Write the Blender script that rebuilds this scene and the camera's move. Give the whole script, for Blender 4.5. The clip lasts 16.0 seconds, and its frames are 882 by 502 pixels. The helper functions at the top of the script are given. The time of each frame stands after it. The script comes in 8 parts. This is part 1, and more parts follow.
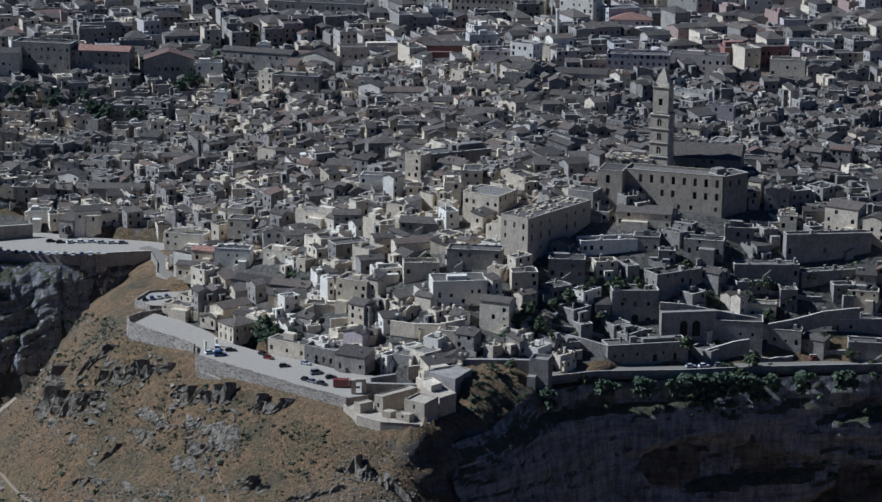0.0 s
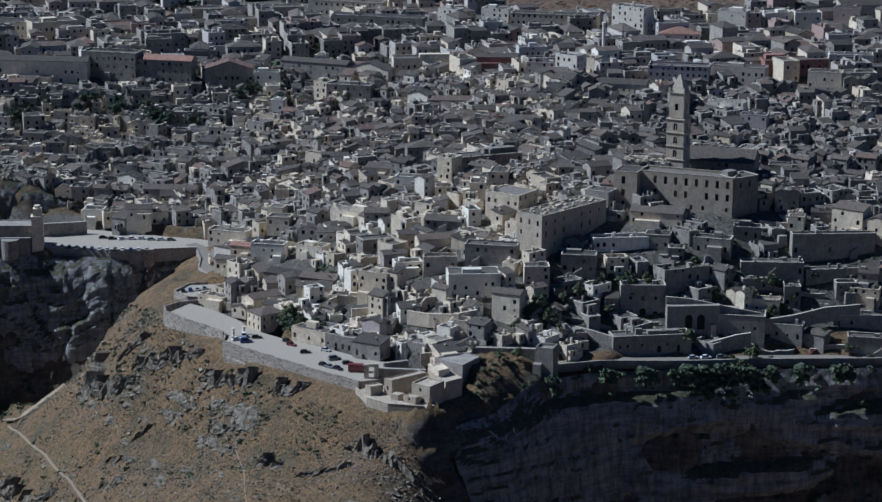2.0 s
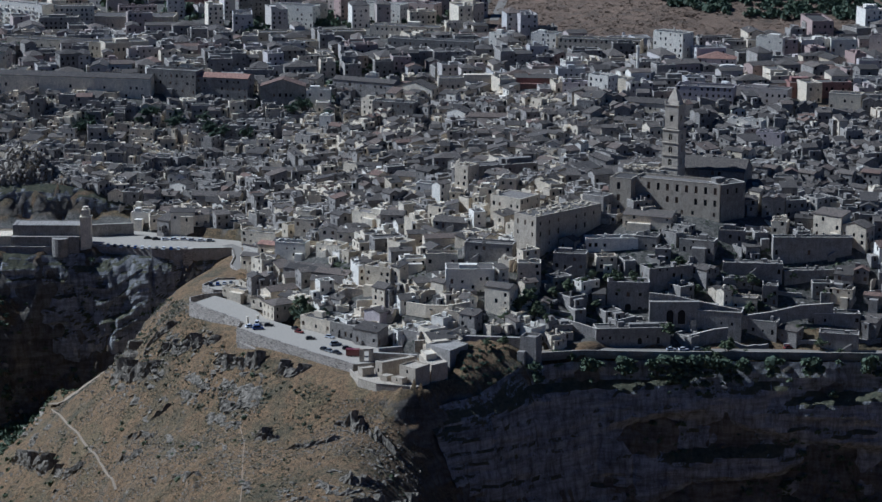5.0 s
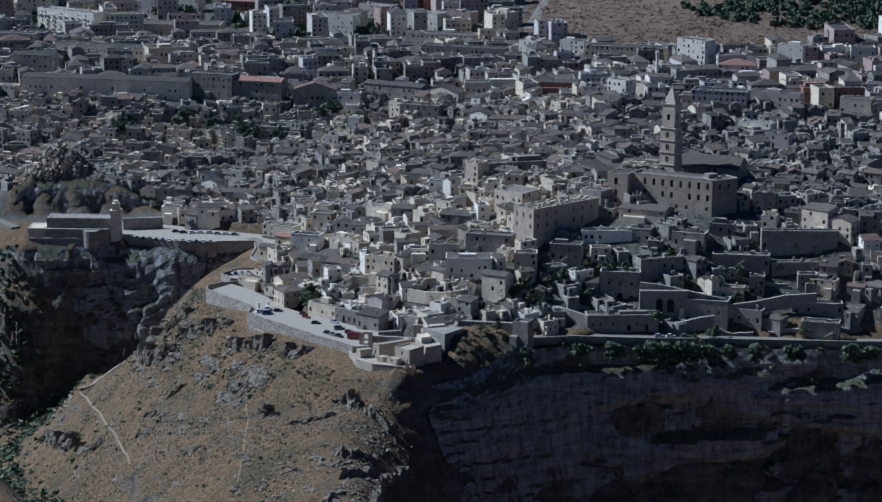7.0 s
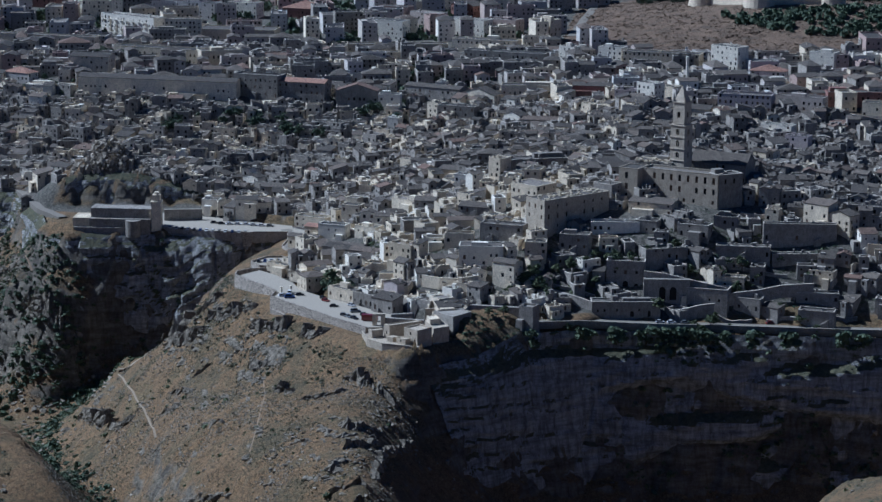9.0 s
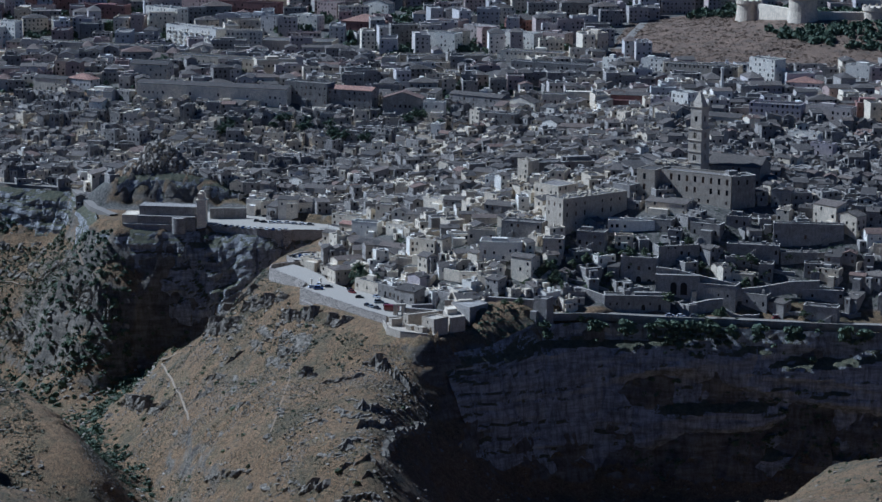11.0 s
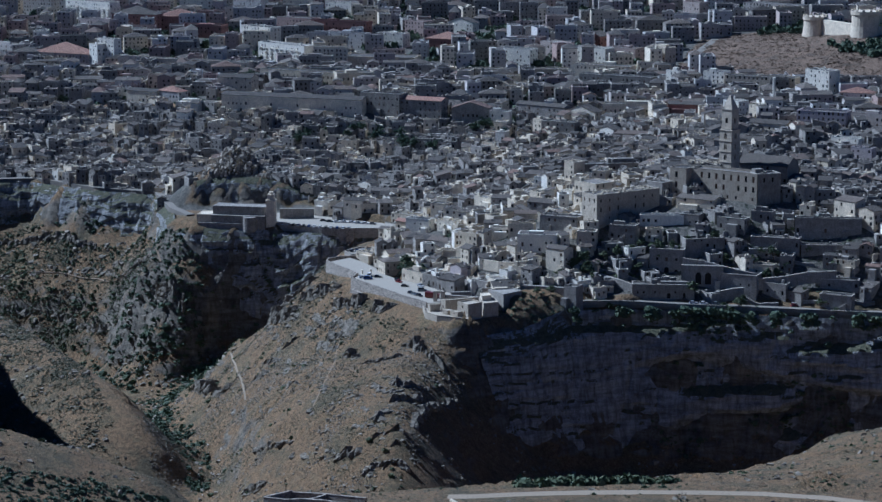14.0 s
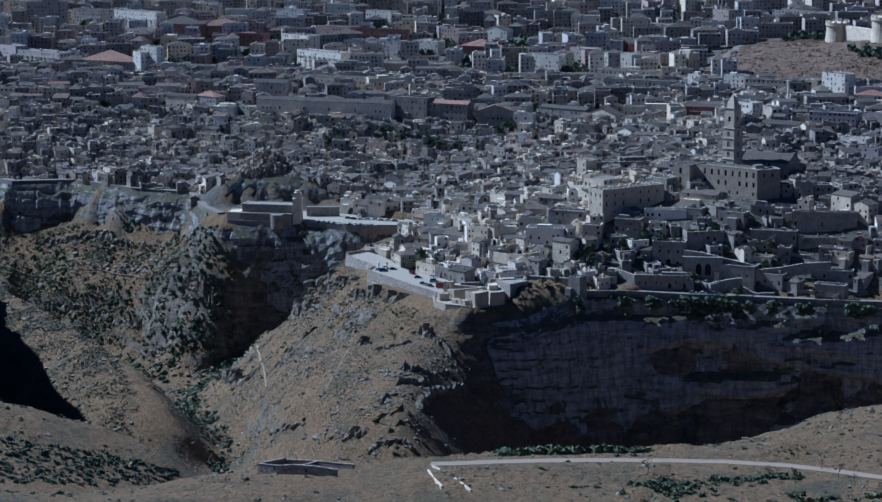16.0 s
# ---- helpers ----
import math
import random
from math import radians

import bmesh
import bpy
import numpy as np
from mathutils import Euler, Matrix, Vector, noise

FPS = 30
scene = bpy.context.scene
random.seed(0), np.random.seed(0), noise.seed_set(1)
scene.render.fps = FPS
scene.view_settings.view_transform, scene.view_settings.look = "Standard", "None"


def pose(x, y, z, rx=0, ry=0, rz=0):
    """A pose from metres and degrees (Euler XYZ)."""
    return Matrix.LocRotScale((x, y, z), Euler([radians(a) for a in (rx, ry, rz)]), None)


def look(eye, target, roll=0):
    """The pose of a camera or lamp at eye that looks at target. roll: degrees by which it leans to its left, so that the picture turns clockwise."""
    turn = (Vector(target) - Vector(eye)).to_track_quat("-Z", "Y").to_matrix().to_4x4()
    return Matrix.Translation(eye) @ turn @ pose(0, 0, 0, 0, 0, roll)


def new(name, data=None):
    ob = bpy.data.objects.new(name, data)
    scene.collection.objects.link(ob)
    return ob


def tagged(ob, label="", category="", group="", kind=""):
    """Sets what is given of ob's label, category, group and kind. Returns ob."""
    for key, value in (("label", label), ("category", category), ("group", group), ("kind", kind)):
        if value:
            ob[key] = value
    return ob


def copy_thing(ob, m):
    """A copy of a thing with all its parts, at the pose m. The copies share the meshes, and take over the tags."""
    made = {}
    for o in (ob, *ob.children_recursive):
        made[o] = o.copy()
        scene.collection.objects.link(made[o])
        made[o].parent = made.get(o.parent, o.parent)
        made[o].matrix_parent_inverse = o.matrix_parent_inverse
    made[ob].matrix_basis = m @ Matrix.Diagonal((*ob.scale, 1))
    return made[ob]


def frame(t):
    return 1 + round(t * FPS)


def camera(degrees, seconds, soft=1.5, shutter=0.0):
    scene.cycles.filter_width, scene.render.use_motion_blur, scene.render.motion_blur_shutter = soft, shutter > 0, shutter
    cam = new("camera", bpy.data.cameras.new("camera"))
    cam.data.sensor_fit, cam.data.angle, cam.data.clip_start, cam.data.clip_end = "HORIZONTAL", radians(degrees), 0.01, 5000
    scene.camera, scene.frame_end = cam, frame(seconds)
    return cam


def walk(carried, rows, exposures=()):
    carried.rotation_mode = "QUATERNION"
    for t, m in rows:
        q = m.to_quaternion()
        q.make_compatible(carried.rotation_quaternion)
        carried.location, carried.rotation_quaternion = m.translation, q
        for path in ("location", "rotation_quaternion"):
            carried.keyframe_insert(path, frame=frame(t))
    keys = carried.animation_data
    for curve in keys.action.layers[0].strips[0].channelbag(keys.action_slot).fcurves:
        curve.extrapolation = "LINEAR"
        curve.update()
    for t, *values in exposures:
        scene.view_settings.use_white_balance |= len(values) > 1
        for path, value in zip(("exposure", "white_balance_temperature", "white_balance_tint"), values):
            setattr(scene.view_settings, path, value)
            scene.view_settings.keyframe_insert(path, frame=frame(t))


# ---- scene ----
cam = camera(21, 16.0)
PATH = [
    (0, pose(5.44, -773.73, 266.31, 75.151, -0.691, 0.183)),
    (0.5, pose(16.65, -785.13, 266.30, 75.278, -0.590, 0.979)),
    (1, pose(28.16, -796.93, 265.90, 75.456, -0.517, 1.790)),
    (1.5, pose(39.49, -808.49, 265.53, 75.633, -0.494, 2.589)),
    (2, pose(51.10, -820.15, 265.32, 75.814, -0.461, 3.377)),
    (2.5, pose(62.50, -831.50, 264.66, 76.018, -0.450, 4.096)),
    (3, pose(73.97, -843.07, 264.00, 76.219, -0.403, 4.728)),
    (3.5, pose(85.24, -854.36, 263.81, 76.389, -0.435, 5.338)),
    (4, pose(97.15, -865.74, 263.40, 76.577, -0.427, 5.973)),
    (6.5, pose(157.09, -922.19, 261.34, 77.289, -0.280, 8.860)),
    (7, pose(169.33, -933.58, 260.66, 77.402, -0.250, 9.475)),
    (7.5, pose(181.41, -944.84, 259.90, 77.504, -0.218, 10.082)),
    (8, pose(194.09, -956.37, 259.03, 77.623, -0.246, 10.732)),
    (8.5, pose(206.20, -967.32, 258.03, 77.752, -0.288, 11.355)),
    (9, pose(218.46, -978.19, 256.71, 77.907, -0.371, 12.003)),
    (11.5, pose(280.63, -1031.81, 251.69, 78.673, -0.501, 15.191)),
    (12, pose(293.21, -1042.12, 250.70, 78.816, -0.525, 15.836)),
    (12.5, pose(305.18, -1052.24, 249.75, 78.957, -0.453, 16.405)),
    (13, pose(317.37, -1063.08, 248.68, 79.101, -0.275, 16.975)),
    (13.5, pose(329.53, -1074.16, 247.80, 79.230, -0.137, 17.523)),
    (14, pose(342.29, -1085.31, 246.96, 79.346, 0.059, 18.053)),
    (14.5, pose(354.40, -1095.87, 246.40, 79.431, 0.247, 18.456)),
    (15, pose(366.90, -1106.30, 245.64, 79.529, 0.414, 18.896)),
    (15.5, pose(378.92, -1116.92, 244.78, 79.642, 0.442, 19.333)),
    (16, pose(391.51, -1127.66, 244.15, 79.758, 0.423, 19.789)),
]
walk(cam, PATH, [(0.0, 0.22, 4020, 10), (8.0, 0.27, 3850, 10), (16.0, 0.4, 3680, 10)])

# ---- world, sun, exposure ----
SUN = Vector((-0.92, 0.08, 0.93)).normalized()
world = bpy.data.worlds.new("sky")
scene.world = world
world.use_nodes = True
nt = world.node_tree
bg = nt.nodes["Background"]
sky = nt.nodes.new("ShaderNodeTexSky")
sky.sky_type, sky.sun_disc = "NISHITA", False
sky.sun_elevation = math.asin(SUN.z)
sky.sun_rotation = math.atan2(SUN.x, SUN.y)
sky.ozone_density, sky.dust_density = 8.0, 0.2
nt.links.new(sky.outputs[0], bg.inputs[0])
bg.inputs[1].default_value = 0.0165
sun = new("sun", bpy.data.lights.new("sun", "SUN"))
sun.data.energy, sun.data.angle, sun.data.color = 5.0, radians(0.53), (1.0, 0.775, 0.505)
sun.matrix_world = look((0, 0, 600), Vector((0, 0, 600)) - SUN)


# ---- materials ----
def mat_new(name, rough=0.9):
    m = bpy.data.materials.new(name)
    m.use_nodes = True
    b = m.node_tree.nodes["Principled BSDF"]
    b.inputs["Roughness"].default_value = rough
    return m, m.node_tree, b


def tone_node(t):
    """The tone that each building keeps for itself, 0 to 1."""
    a = t.nodes.new("ShaderNodeAttribute")
    a.attribute_name = "tone"
    return a.outputs["Fac"]


def ramp_node(t, fac, stops):
    r = t.nodes.new("ShaderNodeValToRGB")
    e = r.color_ramp.elements
    while len(e) < len(stops):
        e.new(0.5)
    for el, (p, c) in zip(e, stops):
        el.position, el.color = p, (*c, 1)
    t.links.new(fac, r.inputs[0])
    return r.outputs[0]


def noise_node(t, scale, detail=4, rough=0.6, vec=None):
    n = t.nodes.new("ShaderNodeTexNoise")
    n.inputs["Scale"].default_value, n.inputs["Detail"].default_value, n.inputs["Roughness"].default_value = scale, detail, rough
    t.links.new(vec if vec else geo_pos(t), n.inputs["Vector"])
    return n.outputs["Fac"]


def geo_pos(t):
    return t.nodes.new("ShaderNodeNewGeometry").outputs["Position"]


def mix_node(t, fac, a, b, mode="MIX"):
    m = t.nodes.new("ShaderNodeMix")
    m.data_type, m.blend_type = "RGBA", mode
    for v, i in ((fac, 0), (a, 6), (b, 7)):
        if hasattr(v, "is_output"):
            t.links.new(v, m.inputs[i])
        else:
            m.inputs[i].default_value = v if i == 0 else (*v, 1)
    return m.outputs[2]


def bump_node(t, b, height, strength, dist):
    n = t.nodes.new("ShaderNodeBump")
    n.inputs["Strength"].default_value, n.inputs["Distance"].default_value = strength, dist
    t.links.new(height, n.inputs["Height"])
    t.links.new(n.outputs[0], b.inputs["Normal"])


def mat_wall(name, stops, grime=0.5, rough=0.92, course=False):
    """Masonry or plaster: a tone of its own for each house, weather stains, patched and coursed grain."""
    m, t, b = mat_new(name, rough)
    base = ramp_node(t, tone_node(t), stops)
    stain = ramp_node(t, noise_node(t, 0.3, 7, 0.75), [(0.34, (0.55, 0.53, 0.5)), (0.5, (0.92, 0.91, 0.89)), (0.64, (1.15, 1.14, 1.12))])
    c = mix_node(t, grime, base, stain, "MULTIPLY")
    runs = ramp_node(t, noise_node(t, 1.0, 5, 0.7, stretched(t, 1.3, 1.3, 0.22)), [(0.36, (0.68, 0.66, 0.63)), (0.58, (1.05, 1.05, 1.05))])
    c = mix_node(t, grime * 0.9, c, runs, "MULTIPLY")
    grain = ramp_node(t, noise_node(t, 1.0, 4, 0.85, stretched(t, 1.8, 1.8, 3.2)), [(0.36, (0.42, 0.4, 0.38)), (0.5, (0.95, 0.94, 0.92)), (0.64, (1.25, 1.23, 1.2))])
    c = mix_node(t, 0.5 + 0.5 * grime, c, grain, "MULTIPLY")
    if course:
        joints = ramp_node(t, noise_node(t, 1.0, 3, 0.6, stretched(t, 0.5, 0.5, 3.0)), [(0.38, (0.3, 0.28, 0.26)), (0.52, (1.1, 1.1, 1.1))])
        c = mix_node(t, 0.8, c, joints, "MULTIPLY")
    t.links.new(c, b.inputs["Base Color"])
    bump_node(t, b, noise_node(t, 1.3, 6, 0.8), 0.8, 0.35)
    return m


def stretched(t, sx, sy, sz):
    m = t.nodes.new("ShaderNodeMapping")
    m.inputs["Scale"].default_value = (sx, sy, sz)
    t.links.new(geo_pos(t), m.inputs["Vector"])
    return m.outputs[0]


def mat_roof(name, stops):
    m, t, b = mat_new(name, 0.9)
    base = ramp_node(t, tone_node(t), stops)
    spots = ramp_node(t, noise_node(t, 1.5, 6, 0.8), [(0.38, (0.22, 0.21, 0.2)), (0.5, (0.85, 0.83, 0.8)), (0.62, (1.5, 1.46, 1.4))])
    c = mix_node(t, 0.85, base, spots, "MULTIPLY")
    t.links.new(c, b.inputs["Base Color"])
    w = t.nodes.new("ShaderNodeTexWave")
    w.inputs["Scale"].default_value, w.inputs["Distortion"].default_value = 1.3, 1.5
    tc = t.nodes.new("ShaderNodeTexCoord")
    t.links.new(tc.outputs["Object"], w.inputs["Vector"])
    bump_node(t, b, w.outputs["Fac"], 0.5, 0.15)
    return m


def mat_plain(name, col, rough=0.6, metal=0.0, var=0.25):
    m, t, b = mat_new(name, rough)
    n = ramp_node(t, noise_node(t, 1.5, 4), [(0.3, tuple(v * (1 - var) for v in col)), (0.7, tuple(v * (1 + var * 0.5) for v in col))])
    t.links.new(n, b.inputs["Base Color"])
    b.inputs["Metallic"].default_value = metal
    return m


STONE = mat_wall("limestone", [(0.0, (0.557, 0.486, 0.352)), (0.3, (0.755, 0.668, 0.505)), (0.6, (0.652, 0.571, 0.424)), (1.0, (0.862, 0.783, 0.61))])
# Weathered tuff; its dark tone also stands for shaded walls outside the centre.
TUFF = mat_wall("weathered_shade_tuff", [(0.0, (0.247, 0.231, 0.204)), (0.5, (0.382, 0.357, 0.316)), (1.0, (0.307, 0.287, 0.257))], 0.75)
WHITE = mat_wall("whitewash", [(0.0, (0.772, 0.719, 0.6)), (1.0, (0.852, 0.808, 0.695))], 0.3)
PLASTER = mat_wall("modern_plaster", [(0.0, (0.445, 0.413, 0.367)), (0.2, (0.539, 0.493, 0.428)), (0.45, (0.361, 0.263, 0.224)), (0.6, (0.468, 0.390, 0.344)), (0.8, (0.630, 0.611, 0.572)), (1.0, (0.421, 0.402, 0.376))], 0.3)
TILE = mat_roof("clay_tile", [(0.0, (0.054, 0.047, 0.039)), (0.3, (0.123, 0.106, 0.086)), (0.55, (0.073, 0.064, 0.054)), (0.75, (0.145, 0.125, 0.101)), (0.93, (0.136, 0.106, 0.081)), (1.0, (0.175, 0.115, 0.084))])
DECK = mat_roof("roof_screed", [(0.0, (0.062, 0.057, 0.049)), (0.25, (0.124, 0.112, 0.096)), (0.5, (0.055, 0.050, 0.043)), (0.75, (0.096, 0.088, 0.075)), (0.9, (0.191, 0.174, 0.149)), (1.0, (0.303, 0.275, 0.238))])
# Window glass; the same near-black sheet stands for shade in unglazed arches.
GLASS_AND_HOLLOW = mat_plain("window_glass_and_dark_hollows", (0.02, 0.022, 0.026), 0.25)
GLASS_AND_HOLLOW.node_tree.nodes["Principled BSDF"].inputs["Specular IOR Level"].default_value = 0.1
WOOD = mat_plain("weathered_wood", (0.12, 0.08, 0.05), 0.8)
REDPLASTER = mat_wall("red_plaster", [(0.0, (0.27, 0.15, 0.12)), (1.0, (0.33, 0.19, 0.15))], 0.4)
PINK = mat_wall("pink_plaster", [(0.0, (0.509, 0.445, 0.421)), (1.0, (0.549, 0.485, 0.461))], 0.3)
TERRACOTTA = mat_roof("terracotta_tile", [(0.0, (0.27, 0.16, 0.115)), (1.0, (0.33, 0.2, 0.14))])
ASPHALT = mat_plain("pale_paving", (0.2, 0.178, 0.142), 0.9)
BLOCKS = mat_wall("squared_stone_blocks", [(0.0, (0.327, 0.292, 0.243)), (1.0, (0.444, 0.402, 0.339))], 0.6, course=True)
PAVING = mat_plain("worn_pale_paving", (0.35, 0.312, 0.245), 0.9)
DIRT = mat_plain("trodden_path", (0.28, 0.225, 0.15), 0.95)
GRIT = mat_plain("dusty_track", (0.27, 0.205, 0.13), 0.95)
CREAM = mat_wall("cream_stone", [(0.0, (0.437, 0.382, 0.290)), (1.0, (0.570, 0.505, 0.394))], 0.5)
# Coping paler than its tuff wall: sun on top edges put into the colour.
SUNLIT_COPING = mat_wall("sunlit_coping", [(0.0, (0.42, 0.385, 0.32)), (0.5, (0.56, 0.515, 0.435)), (1.0, (0.66, 0.61, 0.52))], 0.35)
BARK = mat_plain("bark", (0.10, 0.08, 0.06), 0.9)


def mat_ground():
    m, t, b = mat_new("hillside", 0.95)
    g = t.nodes.new("ShaderNodeNewGeometry")
    sep = t.nodes.new("ShaderNodeSeparateXYZ")
    t.links.new(g.outputs["Normal"], sep.inputs[0])
    grass = ramp_node(t, noise_node(t, 0.03, 8, 0.72), [(0.30, (0.085, 0.08, 0.046)), (0.42, (0.16, 0.12, 0.057)), (0.52, (0.23, 0.149, 0.067)), (0.6, (0.178, 0.133, 0.062)), (0.7, (0.212, 0.158, 0.07))])
    tuft = ramp_node(t, noise_node(t, 0.45, 7, 0.85), [(0.38, (0.34, 0.36, 0.34)), (0.5, (0.85, 0.85, 0.85)), (0.66, (1.25, 1.22, 1.18))])
    grass = mix_node(t, 0.9, grass, tuft, "MULTIPLY")
    stones = ramp_node(t, noise_node(t, 1.6, 5, 0.8), [(0.38, (0.22, 0.23, 0.22)), (0.49, (0.95, 0.95, 0.95)), (0.58, (1.15, 1.14, 1.12)), (0.65, (2.3, 2.2, 2.05))])
    grass = mix_node(t, 0.9, grass, stones, "MULTIPLY")
    earth = t.nodes.new("ShaderNodeAttribute")
    earth.attribute_name = "earth"
    bare = ramp_node(t, noise_node(t, 0.08, 8, 0.8), [(0.35, (0.08, 0.06, 0.038)), (0.5, (0.15, 0.105, 0.066)), (0.65, (0.21, 0.145, 0.09))])
    grass = mix_node(t, earth.outputs["Fac"], grass, bare)
    strata = noise_node(t, 1.0, 8, 0.75, stretched(t, 0.05, 0.05, 0.32))
    rock = ramp_node(t, strata, [(0.3, (0.07, 0.062, 0.048)), (0.48, (0.165, 0.145, 0.11)), (0.62, (0.26, 0.228, 0.17)), (0.75, (0.19, 0.16, 0.115))])
    streak = ramp_node(t, noise_node(t, 1.0, 7, 0.8, stretched(t, 0.3, 0.3, 0.07)), [(0.36, (0.3, 0.3, 0.32)), (0.6, (1.1, 1.1, 1.1))])
    rock = mix_node(t, 0.85, rock, streak, "MULTIPLY")
    jitter = t.nodes.new("ShaderNodeMath")
    jitter.operation = "MULTIPLY_ADD"
    t.links.new(noise_node(t, 0.11, 8, 0.75), jitter.inputs[0])
    jitter.inputs[1].default_value = 0.55
    t.links.new(sep.outputs[2], jitter.inputs[2])
    steep = ramp_node(t, jitter.outputs[0], [(0.74, (1, 1, 1)), (0.90, (0, 0, 0))])
    c = mix_node(t, steep, grass, rock)
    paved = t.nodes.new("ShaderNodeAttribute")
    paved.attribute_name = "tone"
    # Rubble ground; its near-black stop doubles as shade in gaps between houses.
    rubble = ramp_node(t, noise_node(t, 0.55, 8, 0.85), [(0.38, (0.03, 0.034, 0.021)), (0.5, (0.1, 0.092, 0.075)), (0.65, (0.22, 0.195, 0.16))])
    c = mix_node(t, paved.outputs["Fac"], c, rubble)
    t.links.new(c, b.inputs["Base Color"])
    bump_node(t, b, noise_node(t, 0.5, 10, 0.8), 1.0, 1.6)
    return m


GROUND = mat_ground()


def mat_leaf(name, a, b_):
    m, t, b = mat_new(name, 0.8)
    g = t.nodes.new("ShaderNodeNewGeometry")
    t.links.new(ramp_node(t, g.outputs["Random Per Island"], [(0.0, a), (1.0, b_)]), b.inputs["Base Color"])
    return m


LEAF = mat_leaf("foliage", (0.05, 0.068, 0.03), (0.12, 0.135, 0.06))
LEAF_DARK = mat_leaf("pine_foliage", (0.04, 0.06, 0.034), (0.1, 0.125, 0.062))
RUSSET = mat_leaf("russet_scrub", (0.11, 0.08, 0.05), (0.19, 0.135, 0.085))
SCRUB = mat_leaf("dry_scrub", (0.05, 0.06, 0.035), (0.14, 0.13, 0.07))


def mat_rock(name, lo, hi):
    m, t, b = mat_new(name, 0.95)
    g = t.nodes.new("ShaderNodeNewGeometry")
    base = ramp_node(t, g.outputs["Random Per Island"], [(0.0, lo), (1.0, hi)])
    n = ramp_node(t, noise_node(t, 0.8, 6, 0.75), [(0.3, (0.5, 0.5, 0.5)), (0.65, (1.1, 1.1, 1.1))])
    t.links.new(mix_node(t, 0.8, base, n, "MULTIPLY"), b.inputs["Base Color"])
    bump_node(t, b, noise_node(t, 1.2, 6, 0.7), 0.8, 0.4)
    return m


ROCK = mat_rock("limestone_rock", (0.12, 0.105, 0.077), (0.32, 0.28, 0.21))
RUBBLE = mat_rock("pale_rubble", (0.2, 0.175, 0.132), (0.44, 0.39, 0.305))

